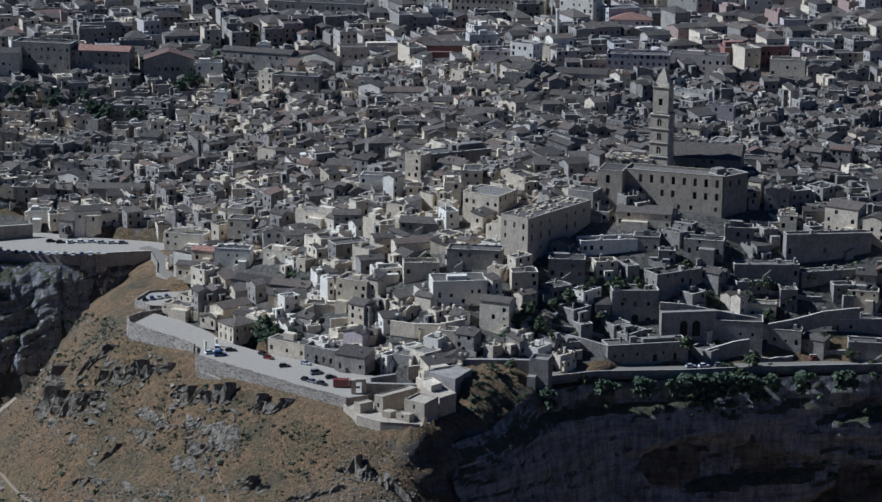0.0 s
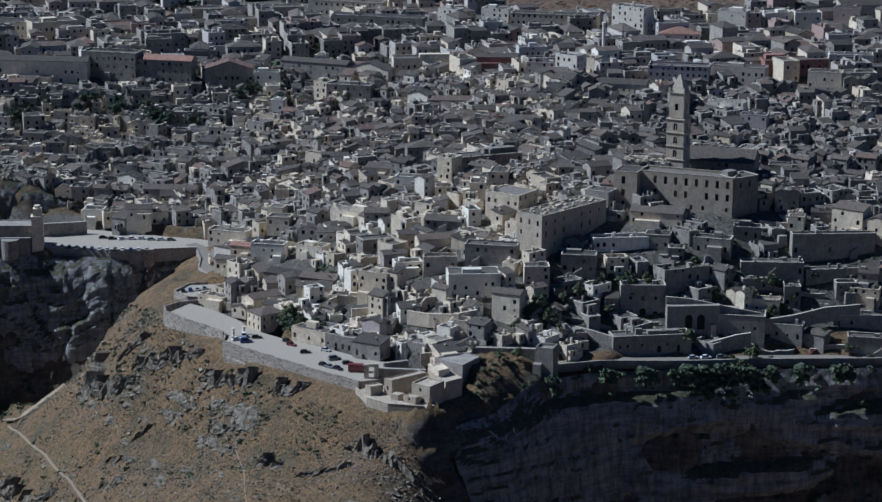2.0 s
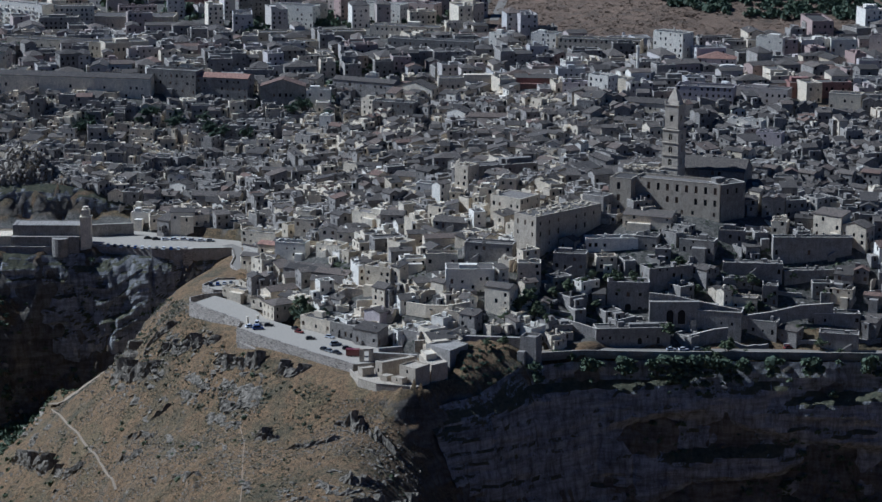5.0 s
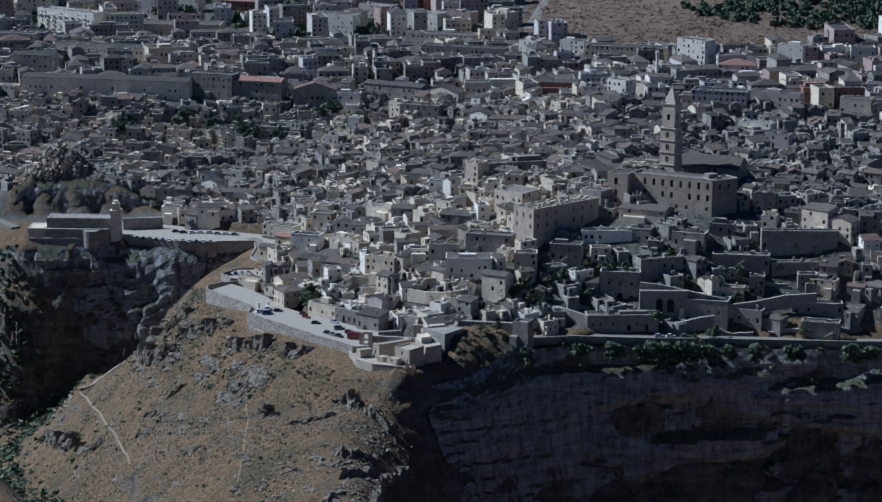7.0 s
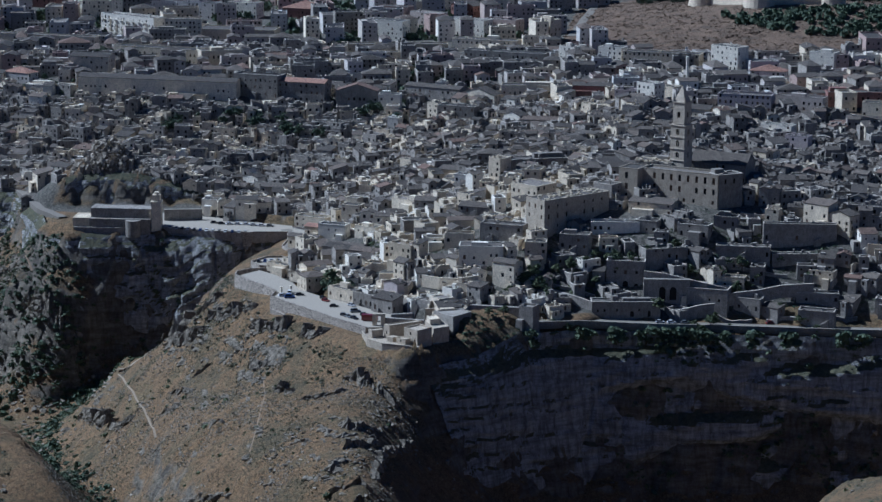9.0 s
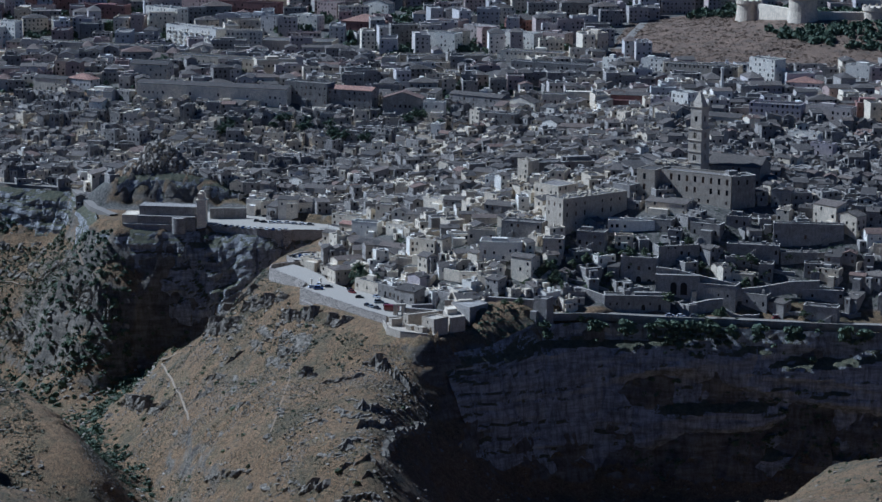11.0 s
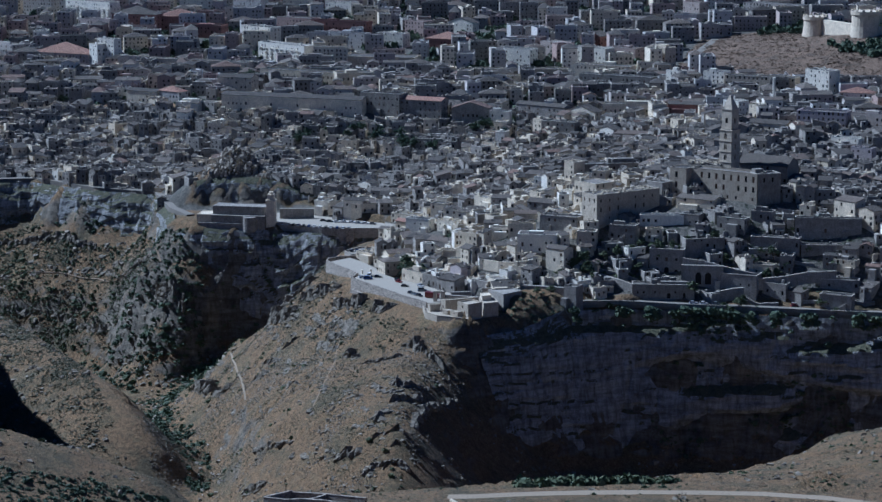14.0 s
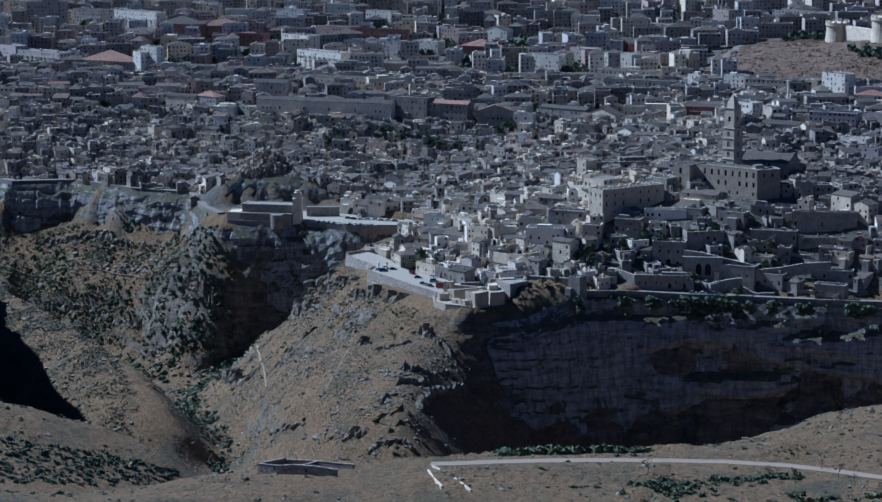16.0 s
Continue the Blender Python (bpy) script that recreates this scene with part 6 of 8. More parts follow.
slab("terrace_lot", [(-117, 152), (-111, 143.5), (-98, 146), (-96, 166), (-104, 166), (-113, 164)], -6, -1.5, PAVING, "small pale parking terrace behind a stone wall")
wall_line("parapet_1", [(-99.5, 141.5, -0.7), (-111, 142.6, -0.7), (-118, 151, -0.7), (-114, 165, -0.9), (-102.5, 170, -1.4), (-108, 183, -1.8), (-115, 198, -2.2), (-117, 216, -2.5), (-121, 230, -2.6)], 0.45, BLOCKS, "low stone parapet along the bending road", 4.5, 0.7)
strip("road_4", [(-560, 390, -3), (-450, 322, -2), (-408, 339, -1.6), (-352, 314, -1.4), (-306, 309, -1.4), (-286, 280, -2), (-274, 262, -2.5), (-254, 244, -3.2)], 5.0, ASPHALT, 0.8, "pale road along the rim of the gorge", "road", thick=3)
ROAD_EAST = [(20, 40, -0.6), (44, 56, -0.6), (62, 64, -0.8), (95, 70, -1.8), (122, 78, -2.8), (148, 83, -3.4), (168, 85, -3.4), (186, 87, -3.4), (240, 96, -3.4), (420, 120, -3)]
strip("road_2", ROAD_EAST, 6.0, ASPHALT, 0.5, "narrow pale road along the cliff top", "road", thick=3)
wall_line("parapet_2", [(p[0] + (1.2 if i else 0), p[1] - 3.3, p[2] + 1.0) for i, p in enumerate(ROAD_EAST[1:])], 0.4, TUFF, "low stone parapet along the cliff road", 2.0, 0.1)
slab("square", [(-240, 221.5), (-214, 222.8), (-192, 231), (-160, 226), (-141, 229), (-122, 234), (-112, 238), (-116, 250), (-150, 258), (-176, 266), (-204, 270), (-238, 250)], -6, -2.9, PAVING, "pale paved square above the gorge")
wall_line("retaining_wall_4", [(-238, 219, -2.4), (-214, 222, -2.4), (-192, 230.2, -2.0), (-160, 225.2, -2.0), (-141, 228.2, -2.0), (-121.5, 233, -2.0)], 0.8, TUFF, "high old retaining wall below the square", 8, 0.5, batter=0.06)
wall_line("terrace_wall", [(-197, 249.8, 3.2), (-177.5, 257.5, 3.0)], 1.0, TUFF, "high weathered wall behind the square", 7, 0.4)
pier = Shape()
pier.box(-2.4, -1.6, -17, 2.4, 1.6, -1.9)
pier.box(-2.8, -2.0, -18, 2.8, 2.0, -14.5)
pb = tagged(pier.make("buttress", BLOCKS, tone=0.8), "tall stone buttress against the wall of the square", "buttress", kind="structure")
pb.matrix_world = pose(-142.5, 227.5, 0, 0, 0, 5)

# cliff church at the end of the quay
cliff = new("cliff_church")
cliff.matrix_world = pose(0, 0, 0)


def quad_block(parent, name, ring, z0, z1, mat, tone, lip=0.0, holes=None, lean=0.0):
    """A block over a ring of (x, y), with an optional raised rim and openings; lean spreads its foot."""
    s = Shape()
    cx_, cy_ = sum(p[0] for p in ring) / len(ring), sum(p[1] for p in ring) / len(ring)
    lv = []
    for k in range(len(ring)):
        p, q = ring[k], ring[(k + 1) % len(ring)]
        if lean:
            f = lambda r: (cx_ + (r[0] - cx_) * (1 + lean), cy_ + (r[1] - cy_) * (1 + lean), z0)
            s.face(f(p), f(q), (*q, z1), (*p, z1))
        else:
            lv += s.panel(p, q, z0, z1, (holes or {}).get(k, []))
    if lip:
        inner = [(cx_ + (x - cx_) * 0.9, cy_ + (y - cy_) * 0.9) for x, y in ring]
        for k in range(len(ring)):
            m = (k + 1) % len(ring)
            s.face((*ring[k], z1), (*ring[m], z1), (*inner[m], z1), (*inner[k], z1))
            s.face((*inner[m], z1 - lip), (*inner[k], z1 - lip), (*inner[k], z1), (*inner[m], z1))
        s.face(*[(*p, z1 - lip) for p in inner])
    else:
        s.face(*[(*p, z1) for p in ring])
    ob = s.make(name, mat, parent, tone=tone)
    # Dark sheets close the openings, in place of the shaded hollow behind.
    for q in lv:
        pane(ob, q, GLASS_AND_HOLLOW)
    return ob


quad_block(cliff, "terrace", [(-27.5, 20), (-22.6, 9), (-14.6, 2.8), (-1, 0.8), (3, 6), (-2, 22), (-22, 28)], -9, -1.6, CREAM, 0.3, 0.0)
wall_line("terrace_parapet", [(-28, 21, -0.6), (-22.8, 8.8, -0.6), (-14.6, 2.5, -0.6), (-1, 0.5, -0.6)], 0.45, CREAM, "curved pale parapet round the church terrace", 8, 0.3)
quad_block(cliff, "corner_block", [(-6.6, 10.5), (0.4, 5.6), (5.2, 13.5), (-1.6, 18.5)], -5, 5.2, CREAM, 0.35, 0.6, {0: [(3.6, 4.6, 2.4, 3.8)]})
quad_block(cliff, "nave", [(-17.2, 16.7), (-14.2, 14.5), (-2.2, 25.5), (-5.2, 27.8)], -2, 4.6, CREAM, 0.3, 0.4, {0: [(1.2, 2.2, 0.2, 1.8)]})
quad_block(cliff, "side_room", [(-24.2, 16.6), (-22, 14.1), (-17.6, 17), (-19.8, 19.6)], -2, 2.0, CREAM, 0.3, 0.3)
quad_block(cliff, "porch", [(-14.4, 10.7), (-11.4, 9.2), (-9.2, 11.8), (-12.2, 13.3)], -2, 0.6, CREAM, 0.3)
quad_block(cliff, "cell", [(-9.4, 7.6), (-4.8, 4.9), (-3.0, 7.4), (-7.6, 10)], -2, 1.2, CREAM, 0.35, 0.3, {0: [(2.2, 3.0, -0.4, 0.6)]})
quad_block(cliff, "hall", [(-1.4, 30), (5.6, 15), (11.4, 21), (3, 36.4)], -4, 4.2, CREAM, 0.5, 0.4)
quad_block(cliff, "hall_room", [(-0.6, 29), (2.6, 22), (6.4, 25.4), (3, 32)], 3.5, 6.4, STONE, 0.3, 0.3)
quad_block(cliff, "long_room", [(0, 40.5), (11, 31), (17, 43), (11, 48)], -3, 6.0, TUFF, 0.6, 0.4)
quad_block(cliff, "yard_wall", [(-21, 33.4), (-2.6, 32.6), (-3, 34.2), (-21, 35)], -3, 3.2, TUFF, 0.5)
quad_block(cliff, "back_wall", [(-19, 38.6), (-10, 43.2), (-10.6, 44.6), (-19.6, 40)], -3, 3.6, TUFF, 0.7)
quad_block(cliff, "gate_pier", [(-25.8, 30.4), (-24.2, 30.4), (-24.2, 32.4), (-25.8, 32.4)], -2, 5.2, CREAM, 0.9)
quad_block(cliff, "gate_pier", [(-22.2, 31.4), (-20.6, 31.4), (-20.6, 33.6), (-22.2, 33.6)], -2, 5.0, CREAM, 0.9)
quad_block(cliff, "gate_lintel", [(-25.8, 30.6), (-20.6, 31.6), (-20.6, 33.2), (-25.8, 32.2)], 4.3, 5.4, CREAM, 0.9)
tagged(cliff, "cream stone cliff church with stepped blocks and a terrace", "church")
for x, y, hw in ((-10, 16, 16), (6, 34, 10), (30, 46, 14)):
    FOOT.append((x, y, hw, 12 if y > 20 else 18, 1, 0))

bastion = new("bastion")
bastion.matrix_world = pose(0, 0, 0)
quad_block(bastion, "curtain_wall", [(11.2, 51.2), (38.5, 51.2), (38.5, 53), (11.2, 53)], -4, 7, TUFF, 0.6)
quad_block(bastion, "corner_tower", [(38, 47), (44.6, 45.4), (46.4, 52), (39.6, 53.4)], -8, 9, TUFF, 0.9, 1.0, lean=0.08)
quad_block(bastion, "buttress", [(37, 44.2), (40, 43.6), (40.8, 47.4), (37.8, 48)], -8, 3, TUFF, 0.8, lean=0.1)
tagged(bastion, "old stone bastion with a corner tower above the cliff", "bastion")
wall_line("lane_wall_1", [(-6, 50.5, 4.2), (2, 53, 4.4), (9, 59, 5.2), (14, 65.5, 6.2)], 0.6, TUFF, "curved stone wall along a rising lane", 5, 0.4)
wall_line("lane_wall_2", [(-13, 76, 14.0), (-4, 72, 14.0), (5, 70, 14.6), (14.7, 71.2, 16.4)], 0.8, STONE, "curved terrace wall below the white house", 5.5, 0.4)
for x, y in [(-33.9, 87.1), (-22.0, 81.4), (-10.1, 72.8), (3.8, 65.8), (14.7, 69.2)]:
    FOOT.append((x, y, 5, 2.5, 1, 0))
wall_line("lane_wall_3", [(48, 80, 9.4), (60, 74, 8.2), (70, 70.5, 6.2)], 0.7, TUFF, "stone terrace wall above the road", 6, 0.5)
wall_line("lane_wall_4", [(88.5, 92, 17.8), (98, 93.5, 16.8), (108, 94.5, 14.6), (118, 95, 12.6), (126, 96, 11.0)], 0.7, TUFF, "sloping stone wall above the arcade", 8, 0.6)
arcade = new("arcade")
arcade.matrix_world = pose(0, 0, 0)
quad_block(arcade, "arch_wall", [(89, 87.6), (110, 91), (109.5, 94), (88.5, 90.6)], -1, 15.0, TUFF, 0.4, 0.2, {0: [(7.2, 10.2, 5.2, 11.4, 1), (12.0, 15.2, 5.2, 11.4, 1), (18.2, 19.4, 5.5, 7.5)]})
tagged(arcade, "weathered stone wall with two tall dark arches", "arcade")
FOOT.append((99, 90, 10, 3, 1, 0))
wall_line("lane_wall_5", [(105, 80.5, 2.6), (116, 83.5, 5.2), (122, 85, 5.8)], 0.7, TUFF, "sloping wall beside a flight of steps", 6, 0.9)
wall_line("lane_wall_6", [(126, 92, 9), (140, 96, 10.5), (152, 99, 13), (166, 101, 14)], 0.7, TUFF, "rising terrace wall on the slope", 6, 0.7)
wall_line("lane_wall_7", [(-92, 170, 9), (-80, 158, 6.5), (-72, 150, 6)], 0.8, STONE, "pale wall beside long steps", 5, 0.9)

# ---- church on the square ----
church = new("church")
church.matrix_world = pose(0, 0, 0)
quad_block(church, "nave", [(-230, 223.8), (-196.5, 228.4), (-198, 240), (-231.5, 236)], -4, 7.6, TUFF, 0.8, 0.3)
quad_block(church, "front_block", [(-239, 219.6), (-230.2, 221.6), (-232, 236), (-241, 234)], -5, 2.6, STONE, 0.7, 0.3)
quad_block(church, "low_range", [(-230, 220.6), (-197, 225.6), (-197.4, 228), (-230.4, 223.4)], -6, 2.4, TUFF, 0.7)
apse = Shape()
apse.prism([(-206 + 4 * math.cos(a), 223.5 + 4 * math.sin(a)) for a in np.linspace(math.pi, 2 * math.pi, 9)] + [(-202, 227), (-210, 227)], -7, 2.0)
apse.make("apse", TUFF, church, tone=0.9)
tr = Shape()
tr.box(-2.6, -2.6, -5, 2.6, 2.6, 11.5)
tr.box(-2.9, -2.9, 11.5, 2.9, 2.9, 12.1, True)
tr.box(-2.0, -2.0, 12.1, 2.0, 2.0, 15.6)
tr.prism([(1.4 * math.cos(a), 1.4 * math.sin(a)) for a in np.linspace(0, 2 * math.pi, 8, endpoint=False)], 15.6, 17)
tb = tr.make("bell_tower", STONE, church, tone=0.9)
tb.matrix_local = pose(-194.3, 229.6, 0, 0, 0, 8)
tagged(church, "stone church with a small bell tower on the square", "church")
FOOT.append((-215, 228, 30, 12, 1, 0))

# ---- castle on its hill ----
castle = new("castle")
castle.matrix_world = pose(0, 0, 0)


def drum(parent, x, y, r0, r1, z0, z1):
    s = Shape()
    n = 24
    prof = [(r0, z0), (r1, z0 + (z1 - z0) * 0.55), (r1, z1 - 3.2), (r1 * 1.08, z1 - 2.6), (r1 * 1.08, z1)]
    for (ra, za), (rb, zb) in zip(prof, prof[1:]):
        for i in range(n):
            a, b = 2 * math.pi * i / n, 2 * math.pi * (i + 1) / n
            s.face((x + ra * math.cos(a), y + ra * math.sin(a), za), (x + ra * math.cos(b), y + ra * math.sin(b), za), (x + rb * math.cos(b), y + rb * math.sin(b), zb), (x + rb * math.cos(a), y + rb * math.sin(a), zb))
    s.face(*[(x + r1 * 1.08 * math.cos(2 * math.pi * i / n), y + r1 * 1.08 * math.sin(2 * math.pi * i / n), z1) for i in range(n)])
    s.make("tower", STONE, parent, tone=0.5)
    for i in range(0, n, 2):
        a = 2 * math.pi * i / n
        c = Shape()
        c.box(-0.9, -0.5, 0, 0.9, 0.5, 1.3)
        m = c.make("merlon", STONE, parent, tone=0.5)
        m.matrix_local = pose(x + r1 * 1.02 * math.cos(a), y + r1 * 1.02 * math.sin(a), z1, 0, 0, math.degrees(a) + 90)


drum(castle, 88.3, 733, 12.5, 10.4, 66, 92)
drum(castle, 43, 778, 10.2, 9.0, 66, 83)
drum(castle, 140, 745, 10, 9, 66, 84)
quad_block(castle, "curtain", [(50, 770), (80, 737), (83, 740), (53, 774)], 62, 81, STONE, 0.4)
quad_block(castle, "curtain", [(98, 733), (132, 742), (131, 746), (97, 737)], 62, 80, STONE, 0.4)
tagged(castle, "pale stone castle with round battlemented towers on the hill", "castle")
strip("path_1", [(-40, 689), (-40, 724), (-40, 775), (-43, 855)], 6, ASPHALT, 0.3, "pale paved ramp up the castle hill", "path")

flue = Shape()
flue.prism([(0.9 * math.cos(a), 0.9 * math.sin(a)) for a in np.linspace(0, 2 * math.pi, 12, endpoint=False)], 0, 22)
flue.prism([(1.1 * math.cos(a), 1.1 * math.sin(a)) for a in np.linspace(0, 2 * math.pi, 12, endpoint=False)], 21, 22.4)
fl = tagged(flue.make("mast", WHITE, tone=0.5), "slender white mast above the roofs", "mast")
fl.matrix_world = pose(65.6, 474.9, 46)

# ---- paths on the hillside and the near road ----
strip("path_2", TRACKS["path_2"], 1.7, DIRT, 0.25, "pale trodden path running down the dry slope", "path")
strip("path_3", TRACKS["path_3"], 6, DIRT, 0.3, "pale worn saddle where the paths meet", "path")
strip("path_4", TRACKS["path_4"], 0.7, GRIT, 0.05, "faint trodden path in the dry grass", "path")
strip("path_5", TRACKS["path_5"], 2.0, GRIT, 0.1, "brown track along the far side of the gorge", "path")
strip("road_3", TRACKS["road_3"], 5.2, DIRT, 0.3, "pale unpaved road across the near plateau", "road")
enclosure = new("ruined_enclosure")
enclosure.matrix_world = pose(0, 0, 0)
for name_, line, thick, drop in (("front_wall", [(36.5, -346.5, 10.0), (45, -348, 10.3), (52, -348.6, 11.4), (60, -349.4, 11.8), (69.8, -350.4, 11.6)], 0.9, 6.5), ("end_wall", [(37, -346, 10.1), (39, -339, 9.4), (41.5, -333, 9.0)], 0.9, 6), ("back_wall", [(41, -333.5, 8.6), (54, -334.5, 9.4), (71, -337.5, 10.2)], 0.8, 5), ("cross_wall", [(52.5, -348, 10.9), (54, -341, 9.9), (55, -335, 9.4)], 0.8, 5)):
    w_ = wall_line(name_, line, thick, BLOCKS, "", drop, 0.4)
    del w_["kind"], w_["category"]
    w_.parent = enclosure
# Thin dark slabs set on the solid wall imitate shaded openings.
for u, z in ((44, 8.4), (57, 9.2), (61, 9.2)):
    shade_slab = Shape()
    shade_slab.box(-0.5, -0.06, 0, 0.5, 0.06, 1.3, True)
    ho = shade_slab.make("opening", WOOD, enclosure)
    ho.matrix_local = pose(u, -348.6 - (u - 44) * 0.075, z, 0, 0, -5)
tagged(enclosure, "roofless enclosure of weathered squared stone on the plateau", "ruin")
wall_line("field_wall_1", [(99, -329, 10.0), (108, -339, 10.6), (117, -350, 11.2), (125, -361, 11.6)], 0.6, STONE, "low drystone wall of pale stones beside the viewpoint", 2.6, 0.7)
wall_line("field_wall_2", [(100, -336.5, 10.5), (104, -344, 11.0), (108, -351, 11.4), (113.5, -359, 11.6)], 0.6, STONE, "low pale drystone wall closing the viewpoint", 2.6, 0.3)

# ---- the town ----
OLD_CROWD, NEW_CROWD = Crowd(), Crowd()


def fill(poly, x0, x1, y0, y1, step, kind, seed, bar=()):
    rng = random.Random(seed)
    j = 0
    yy = y0
    while yy < y1:
        xs = np.arange(x0 + (j % 2) * step * 0.5, x1, step)
        ok = inside(poly, xs, np.full(len(xs), float(yy)))
        for p in bar:
            ok &= ~inside(p, xs, np.full(len(xs), float(yy)))
        for xx in xs[ok]:
            x, y = xx + rng.uniform(-0.3, 0.3) * step, yy + rng.uniform(-0.3, 0.3) * step
            if rng.random() < 0.04 or not free(x, y, step * 0.3):
                continue
            g = ground_z(x, y)
            gxx, gyy = ground_z(x + 4, y) - ground_z(x - 4, y), ground_z(x, y + 4) - ground_z(x, y - 4)
            kind(rng, x, y, g, gxx / 8, gyy / 8, step)
        yy += step * 0.88
        j += 1


def old_house(rng, x, y, g, sx, sy, step):
    east = x > 42 and y < 140
    if east and rng.random() < 0.08:
        return
    steep = math.hypot(sx, sy)
    turn = math.degrees(math.atan2(sy, sx)) - 90 if steep > 0.08 else 14
    if y < 300 and -130 < x < 120 and rng.random() < 0.75:
        turn = 44
    turn += rng.gauss(0, 12) + rng.choice([0, 0, 0, 90])
    w, d = rng.uniform(0.5, 1.35) * step, rng.uniform(0.5, 1.1) * step
    h = rng.choice([2.2, 2.8, 3.2, 3.8, 4.6, 6.0, 7.4]) + (rng.random() < 0.12) * 2.8
    if east:
        h = rng.choice([2.6, 3.2, 4.0, 5.0])
    if -45 < x < 30 and y < 84:
        h = rng.choice([2.2, 2.8, 3.4, 4.2])
    back = y > 200 and x > -90
    roof = rng.choice(["flat", "gable_x", "gable_x", "gable_y", "gable_y", "shed"] if back else ["flat", "flat", "flat", "flat", "flat", "gable_x", "gable_y", "shed"])
    # More dark tuff away from the sunny centre: shade put into the wall colour.
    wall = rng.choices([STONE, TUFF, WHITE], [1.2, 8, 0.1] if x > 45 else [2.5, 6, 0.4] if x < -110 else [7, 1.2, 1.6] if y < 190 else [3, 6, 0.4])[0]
    if rng.random() < 0.45:
        s = Shape()
        l = rng.uniform(3, 9)
        hw = rng.uniform(2.6, 5)
        s.prism([(-l / 2, -0.25), (l / 2, -0.25), (l / 2, 0.25), (-l / 2, 0.25)], 0, hw)
        for k in range(rng.choice([0, 1, 2])):
            u = rng.uniform(-l / 2, l / 2 - 1)
            s.box(u, -0.25, hw, u + rng.uniform(0.5, 1.4), 0.25, hw + rng.uniform(0.3, 1.2))
        a = radians(rng.uniform(0, 360))
        wx, wy = x + math.cos(a) * step * 0.7, y + math.sin(a) * step * 0.7
        OLD_CROWD.add(s, rng.choice([STONE, TUFF, TUFF]), np.array(pose(wx, wy, ground_z(wx, wy) - 1.2, 0, 0, math.degrees(a) + 90)), rng.random())
    near = y < 152 and -130 < x < 185
    twin = roof in ("gable_x", "gable_y") and w > 8.5
    for k in range(2 if twin else 1):
        off = (k - 0.5) * w * 0.5 if twin else 0.0
        a = radians(turn)
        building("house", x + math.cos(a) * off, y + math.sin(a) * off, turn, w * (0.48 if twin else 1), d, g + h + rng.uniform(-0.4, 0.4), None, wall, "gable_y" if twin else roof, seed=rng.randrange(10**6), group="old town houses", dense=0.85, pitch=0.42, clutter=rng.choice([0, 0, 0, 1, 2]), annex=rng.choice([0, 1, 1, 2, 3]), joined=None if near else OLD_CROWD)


def new_house(rng, x, y, g, sx, sy, step):
    turn = 18 + rng.gauss(0, 5) + rng.choice([0, 90])
    w, d = rng.uniform(0.6, 1.5) * step, rng.uniform(0.45, 0.8) * step
    h = rng.choice([4, 5, 6, 7, 9, 11])
    if y > 640:
        w, d, h = rng.uniform(14, 27), rng.uniform(9, 13), rng.choice([7, 9, 12, 13, 15, 17])
        if rng.random() < 0.22:
            return
    roof = rng.choice(["flat", "flat", "flat", "gable_x", "hip"]) if y < 640 else rng.choice(["flat", "flat", "flat", "flat", "flat", "hip"])
    building("apartment_house", x, y, turn, w, d, g + h, None, rng.choices([PLASTER, STONE, WHITE, TUFF], [4, 2, 0.3, 6] if y < 640 else [6, 2, 0.4, 3])[0], roof, seed=rng.randrange(10**6), dense=0.75, clutter=rng.choice([0, 1, 2, 3]) if roof == "flat" else 0, balcony=y > 560 and rng.random() < 0.5, joined=NEW_CROWD)


fill(OLD_TOWN, -760, 330, 50, 490, 9.0, old_house, 11, (ROCK_PLOT, ROCK_FRONT))
fill([(-58, 84), (-24, 82), (4, 66), (22, 70), (24, 60), (4, 54), (-14, 56), (-36, 66)], -60, 30, 52, 88, 5.2, old_house, 14)
fill([(-52, 106), (-20, 100), (24, 88), (40, 96), (26, 72), (4, 70), (-24, 85), (-54, 90)], -60, 44, 68, 108, 6.0, old_house, 15)
fill(NEW_TOWN, -900, 420, 425, 640, 15, new_house, 12, (HILL_PLOT,))
fill(NEW_TOWN, -1000, 420, 640, 1400, 25, new_house, 13, (HILL_PLOT,))
rw = random.Random(77)
for y0 in (82, 89, 97, 106, 116, 127, 139):
    x = 46.0
    while x < 250:
        length = rw.uniform(10, 26)
        line = []
        for k in range(int(length / 3) + 1):
            px, py = x + 3 * k, y0 + (x + 3 * k - 46) * 0.06 + 2.5 * noise.noise(Vector(((x + 3 * k) * 0.05, y0, 0)))
            line.append((px, py, ground_z(px, py) + 1.5 + 0.5 * noise.noise(Vector((px * 0.2, py, 4)))))
        if rw.random() < 0.6:
            wall_line("garden_wall", line, 0.6, TUFF, "rough stone wall holding a garden terrace", 3.5, rw.random(), category="wall")
        x += length + rw.uniform(2, 12)
OLD_CROWD.make("old_town_houses", "crowded pale stone houses with flat and tiled roofs", "houses")
NEW_CROWD.make("upper_town_houses", "plastered town houses and flats on the plateau", "houses")


# ---- vehicles ----
def paint(name, col, rough=0.3):
    m, t, b = mat_new(name, rough)
    b.inputs["Base Color"].default_value = (*col, 1)
    b.inputs["Coat Weight"].default_value = 0.5
    return m


PAINT = {"black": paint("black_paint", (0.015, 0.016, 0.02)), "blue": paint("blue_paint", (0.03, 0.06, 0.20)), "white": paint("white_paint", (0.75, 0.75, 0.75)), "grey": paint("grey_paint", (0.18, 0.19, 0.2)), "red": paint("red_paint", (0.14, 0.016, 0.014)), "silver": paint("silver_paint", (0.45, 0.46, 0.48))}
